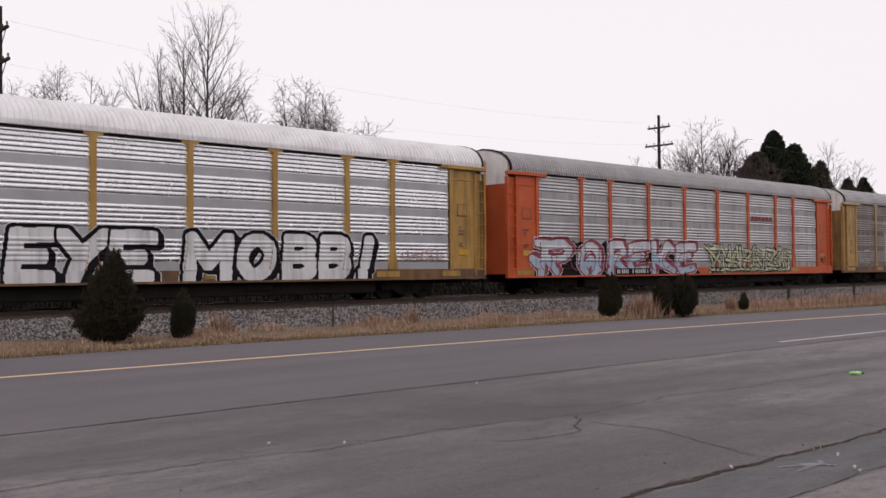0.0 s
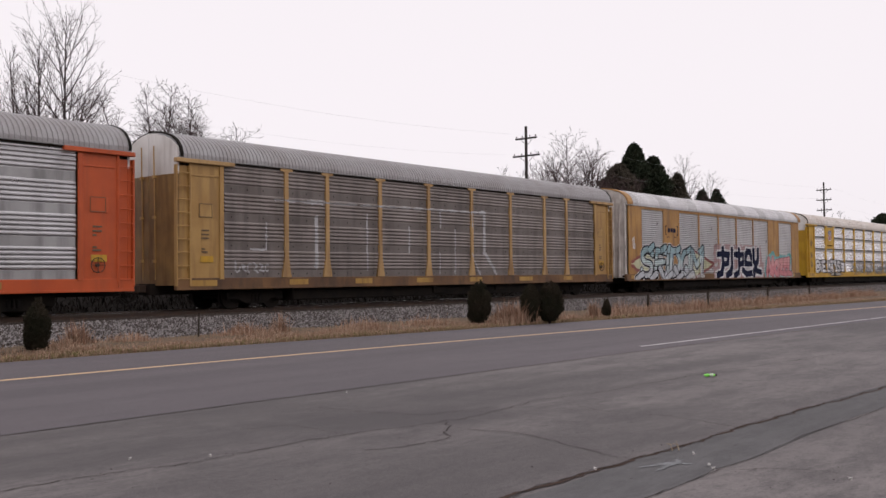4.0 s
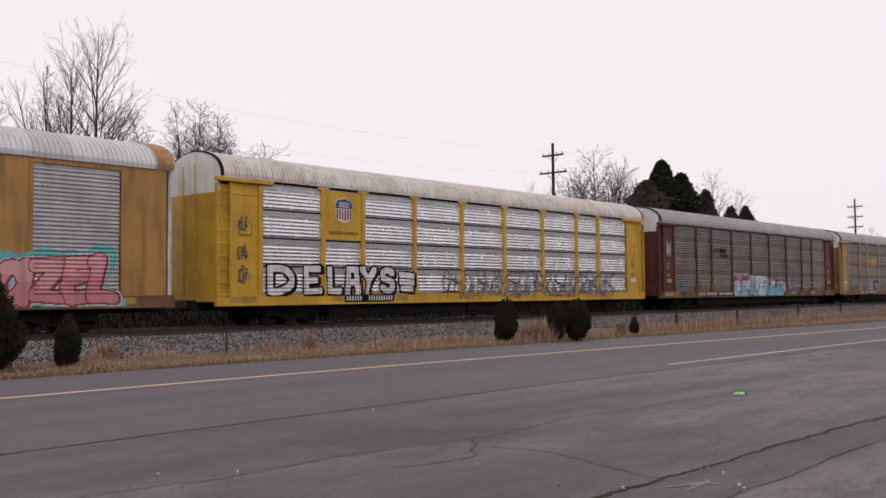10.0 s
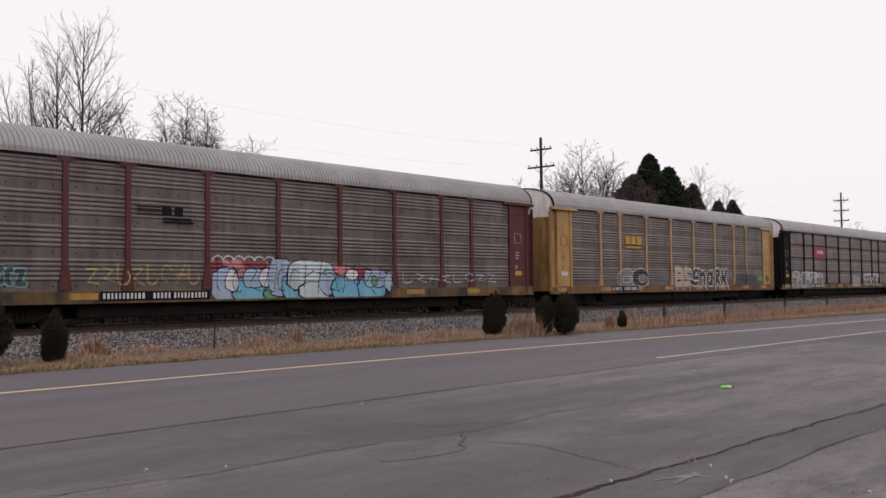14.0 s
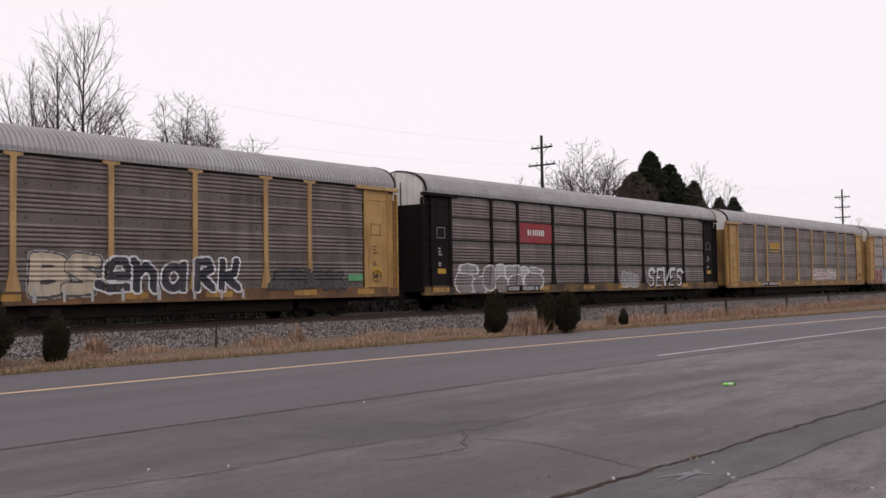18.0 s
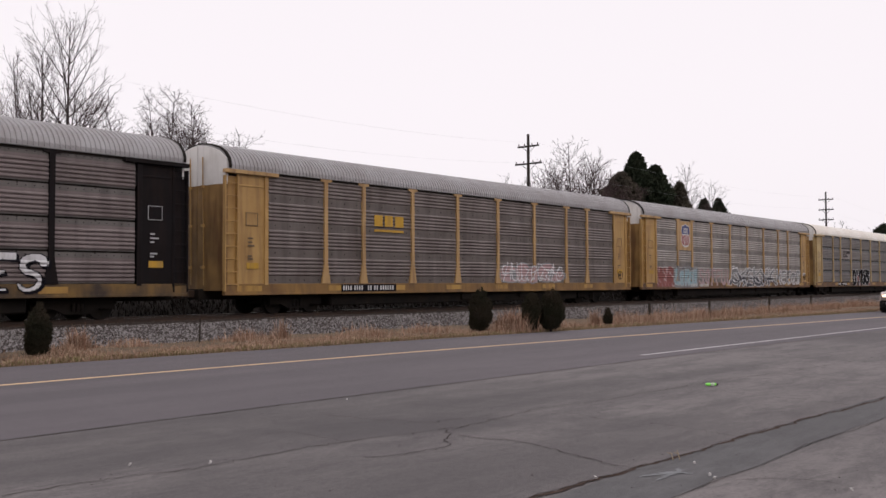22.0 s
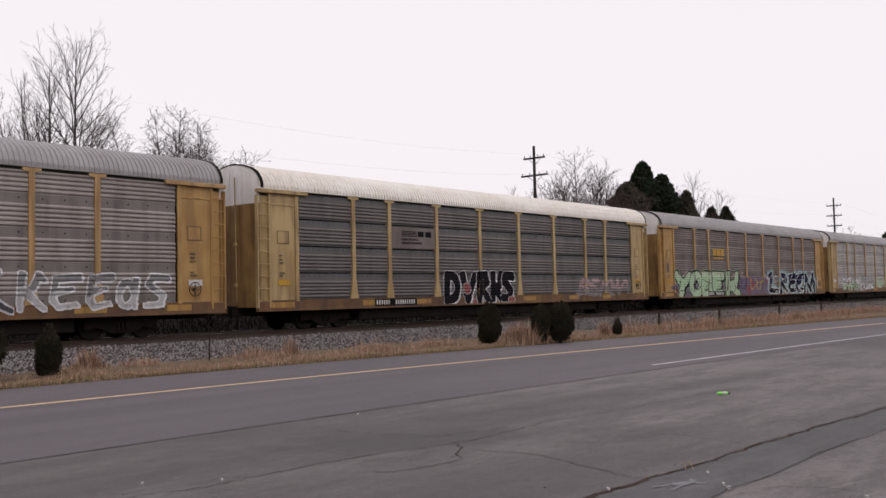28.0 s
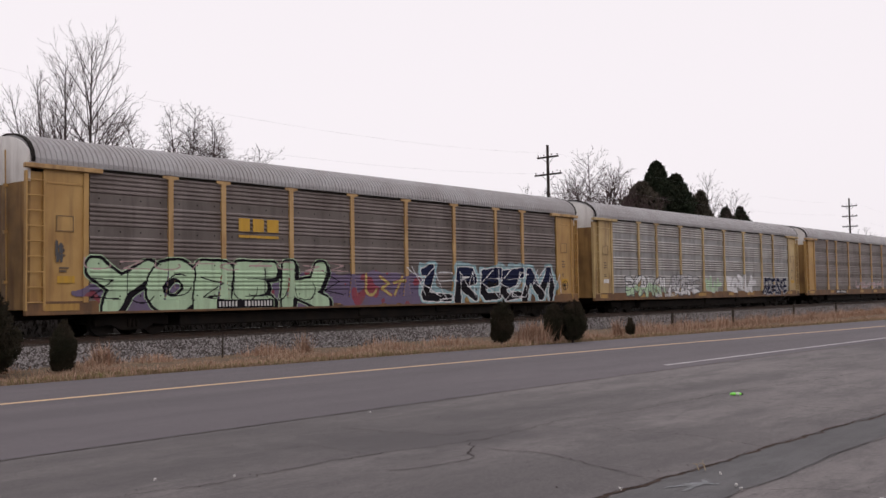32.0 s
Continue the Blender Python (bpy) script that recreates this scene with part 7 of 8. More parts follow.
GLASS_DARK.node_tree.nodes["Principled BSDF"].inputs["Specular IOR Level"].default_value = 0.22
# pale grey base colour imitates the sky mirrored in the windscreen
GLASS_SKY_TONE = surface("windscreen glass with sky reflection as colour", (0.19, 0.20, 0.205), 0.05, 0.0, (0.21, 0.22, 0.225), 1.0, 0.3, 20, 0.0, 0.0)
RUBBER = surface("black tyre rubber", (0.014, 0.014, 0.014), 0.85, 0.0, (0.022, 0.021, 0.02), 5.0, 0.5, 80, 0.1, 0.1)
RIM_DARK = surface("dark grey wheel rim", (0.035, 0.035, 0.038), 0.4, 0.6, (0.05, 0.05, 0.05), 5.0, 0.5, 80, 0.1, 0.0)
CHROME = surface("chrome", (0.6, 0.6, 0.6), 0.15, 1.0, (0.5, 0.5, 0.5), 5.0, 0.3, 80, 0.0, 0.0)
LAMP_ON = surface("lit headlamp", (1.0, 0.72, 0.52), 0.2, 0.0, (1.0, 0.80, 0.62), 6.0, 0.5, 40, 0.0, 0.0, emit=1.6)
LAMP_OFF = surface("grey lamp glass", (0.25, 0.25, 0.26), 0.15, 0.0, (0.2, 0.2, 0.2), 6.0, 0.5, 40, 0.0, 0.0)
LAMP_RED = surface("red tail lamp", (0.30, 0.012, 0.012), 0.2, 0.0, (0.2, 0.01, 0.01), 6.0, 0.5, 40, 0.0, 0.0)

AXLES, WHEEL_R = (-1.36, 1.35), 0.37


def arc_pts(cx, cz, r, a0, a1, n=12):
    return [(cx + r * math.cos(radians(a0 + (a1 - a0) * i / n)), cz + r * math.sin(radians(a0 + (a1 - a0) * i / n))) for i in range(n + 1)]


def suv_width(x, z):
    """Half the body's width: fuller at the belt, narrower at the nose, the tail and towards the roof."""
    w = 0.925 - 0.20 * max(0.0, (-1.5 - x) / 0.72) ** 2.4 - 0.13 * max(0.0, (x - 1.75) / 0.55) ** 2.4
    if z > 1.10:
        w -= 0.34 * (z - 1.10) + 0.02
    elif z < 0.55:
        w -= 0.10 * (0.55 - z)
    return w


SLICES = (-1.0, -0.97, -0.86, -0.64, -0.34, 0.0, 0.34, 0.64, 0.86, 0.97, 1.0)


def body_point(x, z, s, lift=0.0):
    """A point of the shell: the nose and tail are bowed in plan, the roof and bonnet are crowned."""
    w = suv_width(x, z) + lift
    if abs(x) > 1.8:        # short overhangs
        x = -1.8 + 0.65 * (x + 1.8) if x < 0 else 1.8 + 1.02 * (x - 1.8)
    a = abs(s)
    xx = x + 0.36 * a ** 2.6 * max(0.0, min(1.0, (-1.25 - x) / 0.85)) ** 1.3 - 0.20 * a ** 3 * max(0.0, min(1.0, (x - 1.5) / 0.7)) ** 1.3
    if -1.1 < x < 0.4 and z > 1.1:
        xx += 0.14 * a ** 2.5 * max(0.0, 1 - abs(x + 0.5) / 0.9)
    zz = z - (0.05 * a ** 2.5 if z > 0.95 else 0.0)
    edge = 0.025 if a > 0.99 else 0.0
    return (xx, s * w, zz - (edge if z > 1.5 else 0.0))


def loft(name, outline, material, parent, label="", lift=0.0):
    """A shell from a side outline, bowed and crowned across its width."""
    bm = bmesh.new()
    rows = [[bm.verts.new(body_point(x, z, s, lift)) for x, z in outline] for s in SLICES]
    n = len(outline)
    caps = [bm.faces.new(rows[0]), bm.faces.new(rows[-1][::-1])]
    for a, b in zip(rows, rows[1:]):
        for i in range(n):
            bm.faces.new((a[i], b[i], b[(i + 1) % n], a[(i + 1) % n])).smooth = True
    bmesh.ops.recalc_face_normals(bm, faces=bm.faces)
    for e in bm.edges:
        if len(e.link_faces) == 2 and e.calc_face_angle(0) > 0.6:
            e.smooth = False
    return part(name, bm, material, parent, label)


def on_side(name, outline, material, parent, side=-1, lift=0.006, label="", thick=0.012):
    """A panel that lies on the flank."""
    bm = bmesh.new()
    def at(x, z, up):
        p = body_point(x, z, side, up)
        return p
    a = [bm.verts.new(at(x, z, lift)) for x, z in outline]
    b = [bm.verts.new(at(x, z, lift - thick)) for x, z in outline]
    n = len(outline)
    bm.faces.new(a)
    bm.faces.new(b[::-1])
    for i in range(n):
        bm.faces.new((a[i], b[i], b[(i + 1) % n], a[(i + 1) % n]))
    bmesh.ops.recalc_face_normals(bm, faces=bm.faces)
    return part(name, bm, material, parent, label)


def on_front(name, s0, s1, low, high, material, parent, label="", lift=0.012, n=6):
    """A panel wrapped round the nose between two fractions of the width; low and high are (x, z) of its edges."""
    bm = bmesh.new()
    grid = []
    for i in range(n + 1):
        s = s0 + (s1 - s0) * i / n
        lo, hi = body_point(low[0], low[1], s), body_point(high[0], high[1], s)
        grid.append([bm.verts.new((p[0] - d, p[1], p[2])) for p, d in ((lo, lift), (hi, lift), (hi, lift - 0.03), (lo, lift - 0.03))])
    for a, b in zip(grid, grid[1:]):
        for k in range(4):
            bm.faces.new((a[k], b[k], b[(k + 1) % 4], a[(k + 1) % 4]))
    bm.faces.new(grid[0])
    bm.faces.new(grid[-1][::-1])
    bmesh.ops.recalc_face_normals(bm, faces=bm.faces)
    return part(name, bm, material, parent, label)


def build_suv():
    suv = thing("sport_utility_vehicle", "pale champagne sport utility vehicle with black cladding and lit headlamps", "car")
    suv.scale = (0.975, 0.975, 0.975)
    lower = [(-2.12, 0.50), (-2.17, 0.62), (-2.17, 0.74), (-2.13, 0.86), (-2.06, 0.93), (-1.9, 0.99), (-1.6, 1.05), (-1.25, 1.10), (-0.88, 1.14), (0.0, 1.16), (0.8, 1.17), (1.6, 1.18), (2.16, 1.18), (2.25, 1.10), (2.29, 0.95), (2.30, 0.72), (2.27, 0.52), (1.84, 0.45)]
    lower += arc_pts(1.35, 0.40, 0.45, 8, 172) + [(0.86, 0.42), (-0.86, 0.42)] + arc_pts(-1.36, 0.40, 0.45, 8, 172) + [(-1.86, 0.48)]
    loft("body", lower, CAR_SILVER, suv)
    roof = [(-0.92, 1.12), (-0.62, 1.33), (-0.28, 1.55), (-0.12, 1.62), (0.1, 1.67), (0.5, 1.70), (1.2, 1.695), (1.70, 1.655), (1.86, 1.60), (2.02, 1.42), (2.17, 1.16)]
    loft("cabin", roof, CAR_SILVER, suv, "champagne roof and pillars", -0.004)
    loft("sill_cladding", [(-2.10, 0.28), (-2.19, 0.36), (-2.20, 0.58), (-2.17, 0.63), (-2.05, 0.62), (-1.84, 0.48), (-1.86, 0.30)], CAR_BLACK, suv, "black front bumper cladding", 0.014)
    loft("sill_cladding", [(-0.88, 0.27), (-0.86, 0.47), (0.86, 0.47), (0.88, 0.27)], CAR_BLACK, suv, "black sill cladding", 0.014)
    loft("sill_cladding", [(1.86, 0.30), (1.84, 0.48), (2.28, 0.58), (2.34, 0.54), (2.31, 0.32)], CAR_BLACK, suv, "black rear bumper cladding", 0.014)
    bm = bmesh.new()
    box(bm, -1.9, 1.95, -0.62, 0.62, 0.26, 0.6)
    part("floor_pan", bm, CAR_BLACK, suv, "black underbody")
    for s in (-1, 1):
        on_side("side_window", [(-0.60, 1.20), (-0.14, 1.54), (0.0, 1.575), (0.28, 1.60), (0.28, 1.21)], GLASS_DARK, suv, s, label="dark front side window")
        on_side("side_window", [(0.34, 1.21), (0.34, 1.605), (0.95, 1.605), (1.20, 1.50), (1.30, 1.22)], GLASS_DARK, suv, s, label="dark rear side window")
        on_side("side_window", [(1.40, 1.22), (1.16, 1.585), (1.62, 1.57), (1.98, 1.23)], GLASS_DARK, suv, s, label="dark quarter window")
        on_side("door_graphic", [(-0.78, 0.64), (-0.82, 0.78), (-0.86, 0.90), (-0.60, 0.955), (-0.30, 0.97), (0.0, 0.945), (0.32, 0.88), (0.62, 0.78), (0.92, 0.655)], CAR_BLACK, suv, s, label="black swoosh on the doors")
        on_side("door_seam", [(0.30, 0.46), (0.30, 1.15), (0.312, 1.15), (0.312, 0.46)], CAR_BLACK, suv, s, 0.008)
        on_side("door_seam", [(1.10, 0.90), (1.28, 1.15), (1.292, 1.15), (1.112, 0.90)], CAR_BLACK, suv, s, 0.008)
        on_side("door_seam", [(-0.84, 0.46), (-0.80, 1.10), (-0.788, 1.10), (-0.828, 0.46)], CAR_BLACK, suv, s, 0.008)
        for x in (0.06, 1.0):
            on_side("door_handle", [(x, 1.02), (x, 1.06), (x + 0.2, 1.065), (x + 0.2, 1.03)], CHROME, suv, s, 0.03, "bright door handle", 0.03)
        for ax in AXLES:
            on_side("arch_flare", arc_pts(ax, 0.40, 0.54, 10, 170, 14) + arc_pts(ax, 0.40, 0.46, 170, 10, 14), CAR_SILVER, suv, s, 0.02, "wheel arch flare", 0.06)
        bm = bmesh.new()
        y = s * (suv_width(-0.5, 1.2) + 0.02)
        box(bm, -0.58, -0.44, min(y, y + s * 0.22), max(y, y + s * 0.22), 1.17, 1.33, 0.03)
        part("wing_mirror", bm, CAR_BLACK, suv, "black wing mirror")
        bm = bmesh.new()
        rod(bm, (0.0, s * 0.62, 1.695), (1.7, s * 0.60, 1.695), 0.013, sides=6)
        for x in (0.0, 0.85, 1.7):
            rod(bm, (x, s * 0.62, 1.62), (x, s * 0.62, 1.695), 0.013, sides=6)
        part("roof_rail", bm, CAR_BLACK, suv, "dark roof rail")
        on_side("tail_lamp", [(2.06, 0.82), (2.06, 1.14), (2.20, 1.14), (2.26, 0.82)], LAMP_RED, suv, s, 0.012, "red tail lamp")
        on_front("headlamp", s * 0.56, s * 0.99, (-2.13, 0.80), (-2.05, 0.925), LAMP_ON, suv, "lit warm white headlamp", 0.014)
        on_front("fog_lamp", s * 0.62, s * 0.80, (-2.20, 0.44), (-2.20, 0.53), LAMP_OFF, suv, "unlit fog lamp", 0.02, 3)
    grille = on_front("grille", -0.42, 0.42, (-2.16, 0.75), (-2.10, 0.90), CAR_BLACK, suv, "black grille with chrome bars", 0.016)
    for z in (0.745, 0.82, 0.905):
        x = -2.16 + (z - 0.75) * 0.4
        on_front("chrome_bar", -0.44, 0.44, (x, z - 0.010), (x, z + 0.010), CHROME, grille, "chrome bar", 0.026)
    bm = bmesh.new()
    rows = []
    for x, z in ((-0.86, 1.165), (-0.62, 1.335), (-0.28, 1.555)):
        rows.append([(lambda p: bm.verts.new((p[0] - 0.022, p[1], p[2] + 0.012)))(body_point(x, z, s * 0.92)) for s in (-1, -0.86, -0.6, -0.3, 0, 0.3, 0.6, 0.86, 1)])
    for a, b in zip(rows, rows[1:]):
        for i in range(8):
            bm.faces.new((a[i], a[i + 1], b[i + 1], b[i])).smooth = True
    bmesh.ops.recalc_face_normals(bm, faces=bm.faces)
    bmesh.ops.solidify(bm, geom=list(bm.faces), thickness=0.01)
    part("windscreen", bm, GLASS_SKY_TONE, suv, "windscreen coloured pale grey like reflected sky")
    bm = bmesh.new()
    prism(bm, [(2.03, 1.20), (1.945, 1.42), (1.865, 1.56), (1.88, 1.57), (1.965, 1.43), (2.05, 1.205)], -0.62, 0.62)
    part("rear_window", bm, GLASS_DARK, suv, "dark rear window")
    for y in (-0.35, 0.25):
        bm = bmesh.new()
        rod(bm, (-0.90, y, 1.17), (-0.80, y + 0.5, 1.235), 0.012, sides=5)
        part("wiper", bm, CAR_BLACK, suv, "black wiper arm")
    bm = bmesh.new()
    rod(bm, (2.0, -0.55, 0.30), (2.2, -0.55, 0.30), 0.03, sides=8)
    part("exhaust_pipe", bm, CHROME, suv, "bright exhaust pipe")

    wheels = []
    def tyre(bm):
        for a, b, r in ((-0.12, -0.09, 0.345), (-0.09, 0.09, WHEEL_R), (0.09, 0.12, 0.345)):
            rod(bm, (0, a, 0), (0, b, 0), r if r < WHEEL_R or a == -0.09 else r, sides=32)
        for i in range(32):
            t = i * math.pi / 16
            rod(bm, (0.362 * math.cos(t), -0.08, 0.362 * math.sin(t)), (0.362 * math.cos(t + 0.08), 0.08, 0.362 * math.sin(t + 0.08)), 0.012, sides=4)
    def rim(bm):
        rod(bm, (0, -0.128, 0), (0, -0.10, 0), 0.235, 0.245, 24)
        rod(bm, (0, -0.14, 0), (0, -0.12, 0), 0.06, sides=12)
        for i in range(5):
            t = 2 * math.pi * i / 5
            rod(bm, (0.05 * math.cos(t), -0.135, 0.05 * math.sin(t)), (0.22 * math.cos(t), -0.135, 0.22 * math.sin(t)), 0.03, 0.022, 6)
    tyre_me, rim_me = bm_mesh("tyre", tyre, RUBBER), bm_mesh("rim", rim, RIM_DARK)
    for ax in AXLES:
        for s in (-1, 1):
            hub = put("wheel", tyre_me, suv, (ax, s * 0.80, WHEEL_R), "black tyre on a dark rim")
            ob = put("rim", rim_me, hub)
            if s > 0:
                ob.scale = (1, -1, 1)
            wheels.append((hub, ax, s * 0.80))
    return suv, wheels


SUV, SUV_WHEELS = build_suv()
SUV_ROWS = ((0.0, 355.0), (10.0, 217.0), (20.0, 77.2), (21.0, 63.4), (22.0, 51.2), (23.0, 37.5), (23.5, 30.1), (24.0, 22.62), (24.4, 16.15), (24.8, 9.3), (25.2, 2.4), (26.0, -11.6), (28.0, -47.0), (32.0, -119.0))

# ---- the apron: gully, joints, cracks, stains, litter ----
def jagged(points, rng, amount, step=0.06):
    """A line made uneven at two scales, as asphalt breaks."""
    out, ox, oy = [], 0.0, 0.0
    for (ax, ay), (bx, by) in zip(points, points[1:]):
        n = max(1, int(math.hypot(bx - ax, by - ay) / step))
        for i in range(n):
            f = i / n
            ox, oy = 0.86 * ox + rng.gauss(0, amount * 0.8), 0.86 * oy + rng.gauss(0, amount * 0.8)
            out.append((ax + (bx - ax) * f + ox + rng.gauss(0, amount * 0.5), ay + (by - ay) * f + oy + rng.gauss(0, amount * 0.5)))
    return out + [points[-1]]


def crack(points, width, seed, amount=0.025, z=0.002, material=None, name="crack", label="narrow dark crack in the asphalt", parent=None):
    rng = random.Random(seed)
    line = jagged(points, rng, amount)
    verts, wide = [], 0.8
    for i, (x, y) in enumerate(line):
        ax, ay = line[max(0, i - 1)]
        bx, by = line[min(len(line) - 1, i + 1)]
        l = math.hypot(bx - ax, by - ay) or 1
        nx, ny = -(by - ay) / l, (bx - ax) / l
        wide = 0.55 * wide + 0.45 * rng.uniform(0.1, 1.6)
        w = 0.85 * width * wide * (0.3 if i in (0, len(line) - 1) else 1)
        verts += [(x + nx * w, y + ny * w, z), (x - nx * w, y - ny * w, z)]
    faces = [(2 * i, 2 * i + 1, 2 * i + 3, 2 * i + 2) for i in range(len(line) - 1)]
    return put(name, mesh_of(name, verts, faces, material or CRACK), parent or apron, label=label)



CRUMBS = surface("reddish brown crumbs of leaves", (0.070, 0.045, 0.035), 0.95, 0.0, (0.045, 0.032, 0.027), 9.0, 0.8, 60, 0.4, 0.5)
SPLAT = surface("pale spilt paint", (0.19, 0.202, 0.212), 0.7, 0.0, (0.10, 0.102, 0.106), 9.0, 0.95, 60, 0.5, 0.1)
LIME = surface("lime green plastic", (0.22, 0.75, 0.10), 0.4, 0.0, (0.16, 0.6, 0.08), 8.0, 0.4, 60, 0.1, 0.0)
STRAW = surface("straw", (0.24, 0.19, 0.13), 0.8, 0.0, (0.4, 0.33, 0.22), 8.0, 0.4, 60, 0.1, 0.0)
PAPER = surface("scrap paper", (0.62, 0.6, 0.58), 0.8, 0.0, (0.5, 0.48, 0.46), 8.0, 0.4, 60, 0.1, 0.0)


def ragged_sheet(name, near, far, seed, z, material, label, amount=0.04):
    """A sheet of asphalt between two uneven edges."""
    rng = random.Random(seed)
    a, b = jagged(near, rng, amount, 0.3), jagged(far, rng, amount, 0.3)
    n = min(len(a), len(b)) * 2
    pick = lambda line, f: line[min(len(line) - 1, int(f * (len(line) - 1) + 0.5))]
    verts = []
    for i in range(n):
        f = i / (n - 1)
        verts += [(*pick(a, f), z), (*pick(b, f), z)]
    faces = [(2 * i, 2 * i + 2, 2 * i + 3, 2 * i + 1) for i in range(n - 1)]
    return put(name, mesh_of(name, verts, faces, material), apron, label=label)


# a sunken strip of dark asphalt that runs along the apron
ragged_sheet("gully", [(-6, 3.05), (6.9, 3.05), (20, 2.9), (40, 2.6)], [(-6, 3.82), (6.9, 3.77), (20, 3.45), (40, 3.0)], 1, 0.0, GULLY, "sunken dark strip of patched asphalt", 0.015)
crack([(-10, 3.95), (6.05, 3.81), (6.88, 3.77), (8.05, 3.71), (8.87, 3.74), (10.2, 3.67), (11.98, 3.57), (20, 3.45), (40, 3.0)], 0.007, 21, 0.012, 0.006, label="broken dark edge of the sunken strip")
crack([(-10, 3.93), (6.05, 3.79), (6.88, 3.75), (8.05, 3.69), (8.87, 3.72), (10.2, 3.65), (11.98, 3.55), (20, 3.43), (40, 2.98)], 0.026, 121, 0.016, 0.003, material=CRUMBS, name="crumbs", label="reddish brown leaf crumbs along the broken edge")
crack([(-10, 3.05), (6.88, 3.04), (7.58, 3.02), (8.86, 3.08), (10.18, 3.0), (20, 2.9), (40, 2.6)], 0.005, 22, 0.006, 0.006, label="dark edge of the sunken strip")
JOINT = [(1.0, 7.1), (2.4, 6.9), (3.26, 6.81), (4.12, 6.73), (4.67, 6.6), (5.56, 6.57), (6.34, 6.56), (7.05, 6.4), (7.75, 6.3), (8.67, 6.35), (9.66, 6.4), (10.79, 6.28), (12.68, 6.16), (13.66, 6.12), (15.14, 5.9), (17.44, 5.76), (22.0, 5.4)]
for i, (pts, w) in enumerate(((JOINT, 0.013), ([(7.3, 5.94), (7.32, 5.29), (7.17, 4.6), (6.95, 4.1), (6.9, 3.77)], 0.012), ([(9.39, 5.94), (9.15, 5.46), (9.3, 4.69), (9.06, 4.19), (8.93, 3.76)], 0.010),
                              ([(12.64, 5.88), (12.45, 5.22), (12.38, 4.44), (12.04, 3.64)], 0.012), ([(7.55, 6.31), (7.29, 6.05), (7.0, 5.87), (6.84, 5.68), (6.49, 5.64), (6.2, 5.68), (5.9, 5.87)], 0.012),
                              ([(7.53, 8.19), (7.54, 7.77), (7.6, 7.3), (7.79, 6.77), (8.17, 6.68), (8.73, 6.47)], 0.012), ([(5.93, 7.65), (6.38, 7.32), (6.38, 6.73), (6.34, 6.5)], 0.008), ([(7.0, 2.97), (7.15, 2.85), (7.3, 2.3)], 0.010),
                              ([(14.5, 3.5), (15.0, 4.6), (15.6, 5.85)], 0.012), ([(18.5, 3.4), (18.9, 4.5), (18.72, 5.65)], 0.012))):
    crack(pts, 0.62 * w, 30 + i, 0.022, 0.002)
SEAM = [(-40 + 2 * i, seam_line(-40 + 2 * i)) for i in range(60)]
crack(SEAM, 0.008, 60, 0.006, 0.006, label="dark seam between road and apron")


def paint_splat():
    """A thin pale spill of paint, broken up, that fans out on the dark strip."""
    cell, verts, faces = 0.011, [], []
    fans = ((-0.42, 0.17, 0.05), (-0.52, -0.03, 0.045), (0.20, 0.03, 0.06), (0.02, -0.14, 0.06), (-0.16, 0.10, 0.08))
    for i in range(-56, 26):
        for j in range(-18, 22):
            x, y = i * cell, j * cell
            best = 0.0
            for fx, fy, w in fans:
                l = math.hypot(fx, fy)
                k = max(0.0, min(1.0, (x * fx + y * fy) / (l * l)))
                best = max(best, (1 - 0.75 * k) * math.exp(-((x - k * fx) ** 2 + (y - k * fy) ** 2) / (w * w) * 2.5))
            if best + 0.45 * noise.noise((x * 14, y * 26, 1)) + 0.25 * noise.noise((x * 50, y * 70, 4)) > 0.42:
                a = len(verts)
                verts += [(x, y, 0.005), (x + cell, y, 0.005), (x + cell, y + cell, 0.005), (x, y + cell, 0.005)]
                faces.append((a, a + 1, a + 2, a + 3))
    put("paint_splash", mesh_of("paint_splash", verts, faces, SPLAT), apron, (6.95, 3.42, 0), label="pale splash of spilt paint")


paint_splat()


def speckle():
    """Loose grit and dark spots on the apron."""
    g = np.random.RandomState(3)
    n = 800
    X, Y = 2 + 22 * g.uniform(0, 1, n) ** 1.3, 2.2 + 6.6 * g.uniform(0, 1, n)
    S = 0.003 + 0.008 * g.uniform(0, 1, n) ** 4
    base = np.stack([X, Y, np.full(n, 0.008)], 1)
    d = np.array([(1, 0, 0), (0, 1, 0), (-1, 0, 0), (0, -1, 0), (0, 0, 0.8)])
    P = base[:, None] + d[None] * S[:, None, None] * g.uniform(0.6, 1.3, (n, 5, 1))
    faces = (np.arange(n)[:, None, None] * 5 + np.array([(0, 1, 4), (1, 2, 4), (2, 3, 4), (3, 0, 4)])[None]).reshape(-1, 3)
    tagged(new("grit", mesh_of("grit", P.reshape(-1, 3).tolist(), faces.tolist(), [CRACK, STONES[1], STONES[0]], np.repeat(g.choice([0, 0, 0, 0, 1], n), 4))), "scattered grit and dark specks on the apron", "grit", kind="stuff")


speckle()


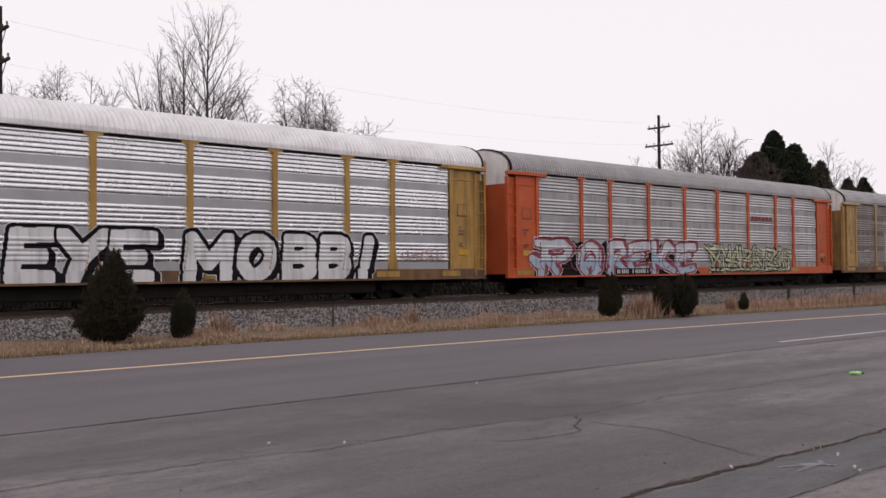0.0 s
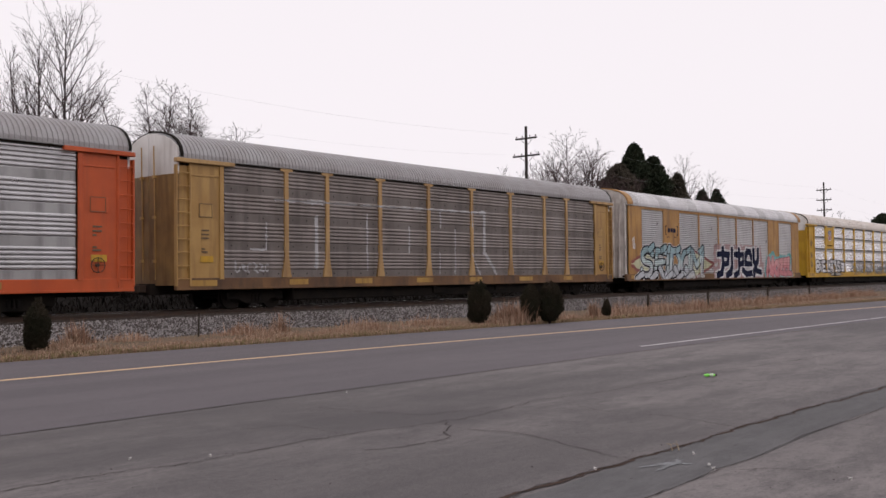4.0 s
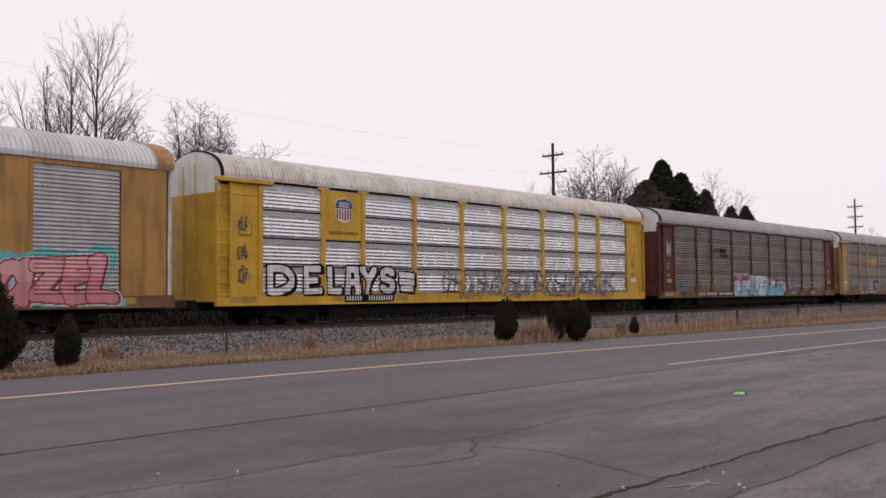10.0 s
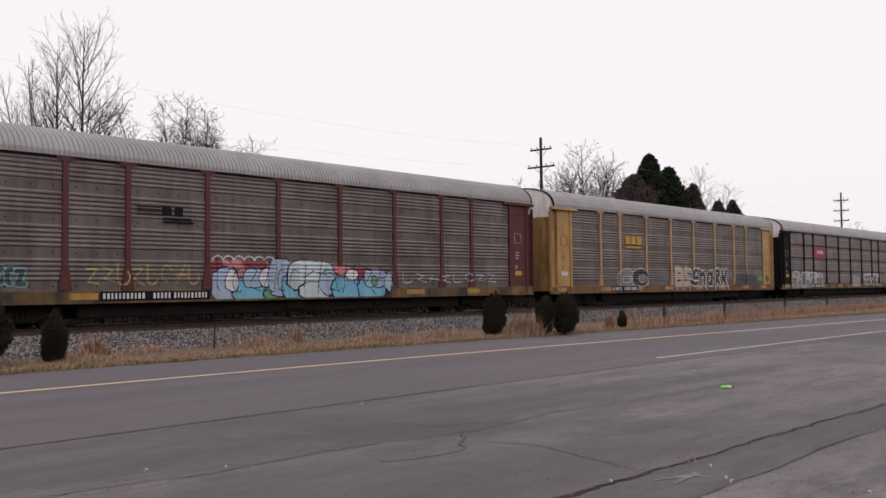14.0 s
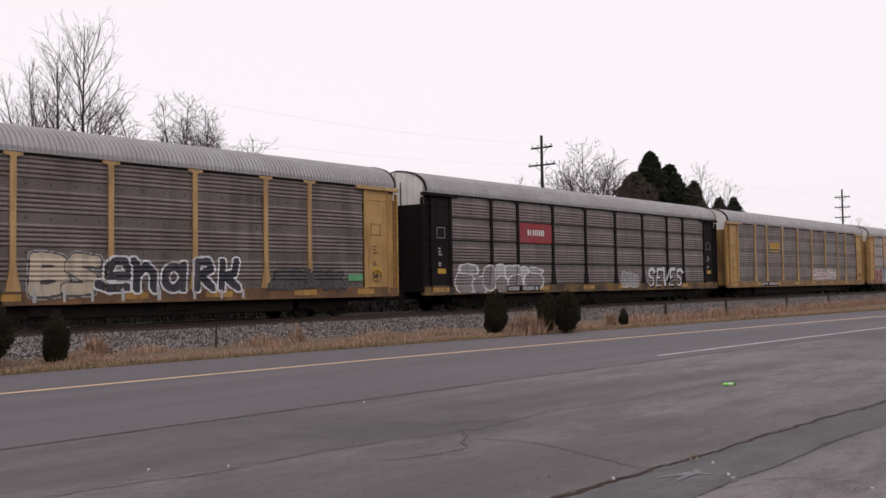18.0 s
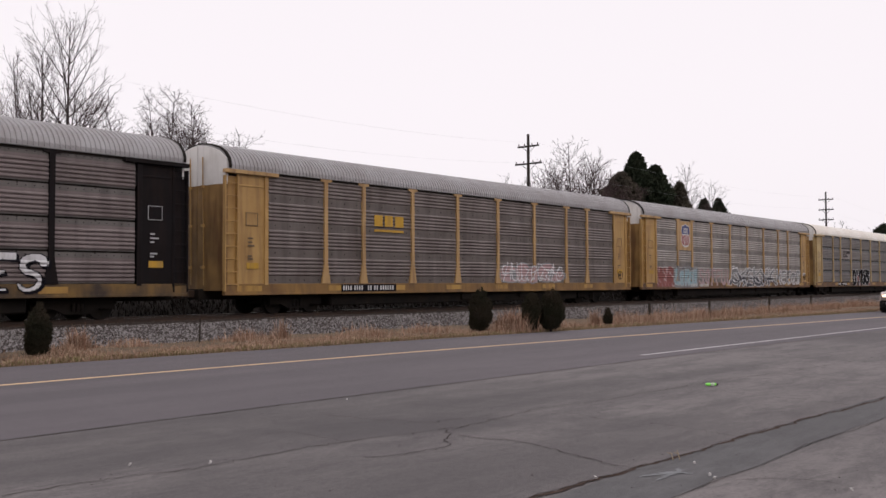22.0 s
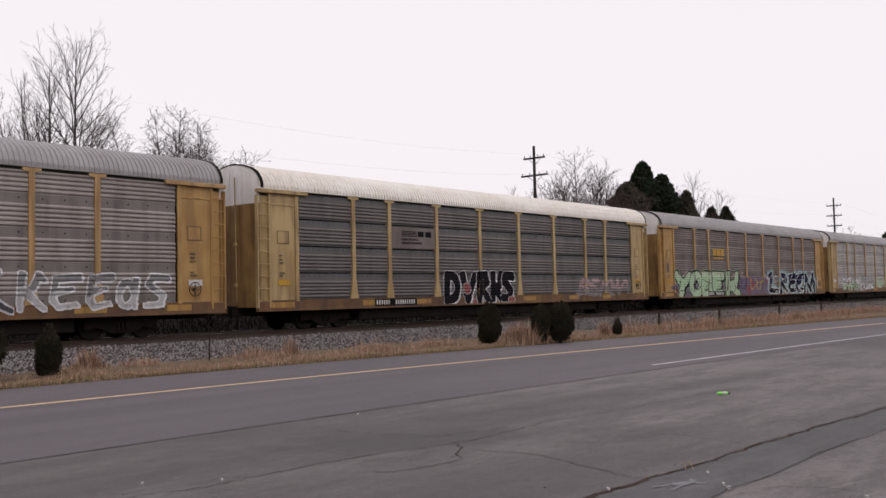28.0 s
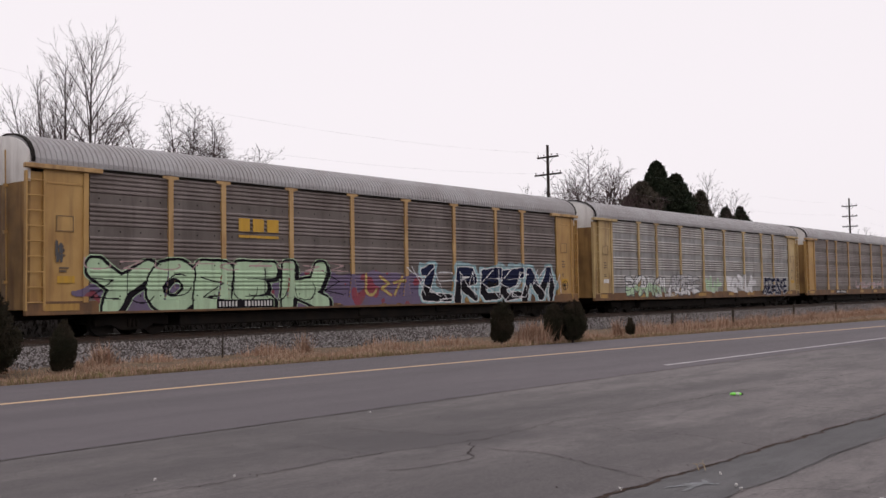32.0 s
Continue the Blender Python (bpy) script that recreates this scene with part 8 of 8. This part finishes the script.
def bottle_litter():
    """A crushed lime green plastic bottle with a pale torn label and a dark cap."""
    bottle = thing("litter_bottle", "crushed lime green plastic bottle lying on the apron", "litter", (13.08, 5.87, 0.004))
    bottle.rotation_euler = (0, 0, radians(-52))
    r = [0.02, 0.035, 0.04, 0.03, 0.042, 0.038, 0.02, 0.012]
    for name, span, grow, material, label in (("bottle_body", range(7), 0.0, LIME, ""), ("bottle_label", range(3, 5), 0.002, PAPER, "pale torn label"), ("bottle_cap", range(6, 7), 0.006, CRACK, "dark cap")):
        bm = bmesh.new()
        for i in span:
            rod(bm, (-0.14 + 0.04 * i, 0, 0.035), (-0.10 + 0.04 * i - 0.012 * (name == "bottle_label"), 0, 0.035), r[i] + grow, r[i + 1] + grow, 9)
        bmesh.ops.scale(bm, vec=(0.66, 0.66, 0.62), verts=bm.verts)
        part(name, bm, material, bottle, label)


bottle_litter()
for i, (x, y, a) in enumerate(((6.96, 3.15, 20), (6.31, 3.78, 70), (6.86, 3.07, 110), (4.35, 7.05, 10), (4.84, 6.62, 50), (7.1, 2.14, 80), (7.33, 3.45, 30), (8.61, 8.86, 15))):
    bm = bmesh.new()
    for k in range(3):
        v = [bm.verts.new((0.014 * math.cos(t + k) * (1 + 0.3 * k), 0.014 * math.sin(t + k), 0.006 + 0.008 * k + 0.006 * (j % 2))) for j, t in enumerate((0, 1.5, 3.0, 4.5))]
        bm.faces.new(v)
    ob = part("paper_scrap", bm, PAPER, None)
    ob.location, ob.rotation_euler = (x, y, 0.004), (0, 0, radians(a))
    tagged(ob, "small crumpled scrap of pale paper on asphalt", "litter", "scraps on the apron")
for i, (x, y) in enumerate(((7.41, 3.67), (7.45, 3.63))):
    bm = bmesh.new()
    rod(bm, (-0.02, 0, 0.01), (0.03, 0.05, 0.06 + 0.02 * i), 0.005, 0.002, 5)
    rod(bm, (0.01, 0.02, 0.05), (-0.03, 0.05, 0.065), 0.004, 0.002, 5)
    ob = part("dry_stalk", bm, STRAW, None)
    ob.location = (x, y, 0.0)
    tagged(ob, "dry weed stalk in the broken asphalt edge", "weed", "weeds on the apron")

# an unseen plain wall behind the camera closes the place, dims the train's reflections
def build_backdrop():
    xs = [-160 + 8 * i for i in range(46)]
    g = random.Random(2)
    verts, faces = [], []
    for x in xs:
        h = 9.5 + g.uniform(-1.5, 2.0)
        verts += [(x, -32 + g.uniform(-2, 2), -0.1), (x, -33 + g.uniform(-2, 2), h * 0.6), (x, -36, h)]
    for i in range(len(xs) - 1):
        a = 3 * i
        faces += [(a, a + 3, a + 4, a + 1), (a + 1, a + 4, a + 5, a + 2)]
    tagged(new("backdrop", mesh_of("backdrop", verts, faces, SHADE_BLACK)), "unseen dark wall added behind the apron to dim reflections", "woods", kind="structure")


build_backdrop()


def travelled(t):
    """Metres the train has gone since 19 s; it slows a little."""
    def s(t):
        u = (t - 16) / 16
        return 25.2 * (0.37288 * (t - 16) + -0.05715 * u * u + -0.02908 * u ** 3 + 0.01442 * u ** 4)
    return s(t) - s(19)


SHIFT = {1: 0.13, 2: -0.15, 3: -0.17, 4: -0.14, 5: -0.12, 6: 0.02, 8: -0.03, 9: -0.10, 10: -0.30, 11: -0.48, 12: -0.52, 13: -0.55, 14: -0.55}   # slack in the couplers


def motions():
    for k, car in CARS.items():
        x0 = 32.08 + (k - 8) * CAR_PITCH + SHIFT.get(k, 0.0)
        walk(car, [(t, pose(x0 - travelled(t), TRACK_Y, RAIL_TOP)) for t in range(0, 33, 2)])

    # the wheels turn while their car is near
    for k, car in CARS.items():
        x0 = 32.08 + (k - 8) * CAR_PITCH + SHIFT.get(k, 0.0)
        seen = [i for i in range(961) if 4 < x0 - travelled(i / 30) < 42]
        if len(seen) < 3:
            continue
        turns = [(i / 30, -57.29578 * travelled(i / 30) / 0.42) for i in seen]
        turns = [(0.0, turns[0][1])] * (seen[0] > 0) + turns + [(32.0, turns[-1][1])] * (seen[-1] < 960)
        for truck in car.children:
            for axle in truck.children:
                if axle.name.startswith("wheelset"):
                    walk(axle, [(t, pose(axle.location.x, 0, 0.42, 0, a, 0)) for t, a in turns])

    rows = []
    for t, x in SUV_ROWS:
        slope = math.degrees(math.atan((road_line(x + 1) - road_line(x - 1)) / 2))
        rows.append((t, pose(x, road_line(x) + 1.48, 0.0, 0, 0, 0.4 * slope)))
    walk(SUV, rows)
    ts, xs = [r[0] for r in SUV_ROWS], [r[1] for r in SUV_ROWS]
    spins = [(0.0, 0.0)] + [(21.5 + i / 30, 57.2958 * (xs[0] - float(np.interp(21.5 + i / 30, ts, xs))) / (0.975 * WHEEL_R)) for i in range(121)]
    first = spins[1][1]
    for hub, ax, y in SUV_WHEELS:
        walk(hub, [(t, pose(ax, y, WHEEL_R, 0, -(a - first) if t else 0.0, 0)) for t, a in spins] + [(32.0, pose(ax, y, WHEEL_R, 0, -(spins[-1][1] - first), 0))])


motions()
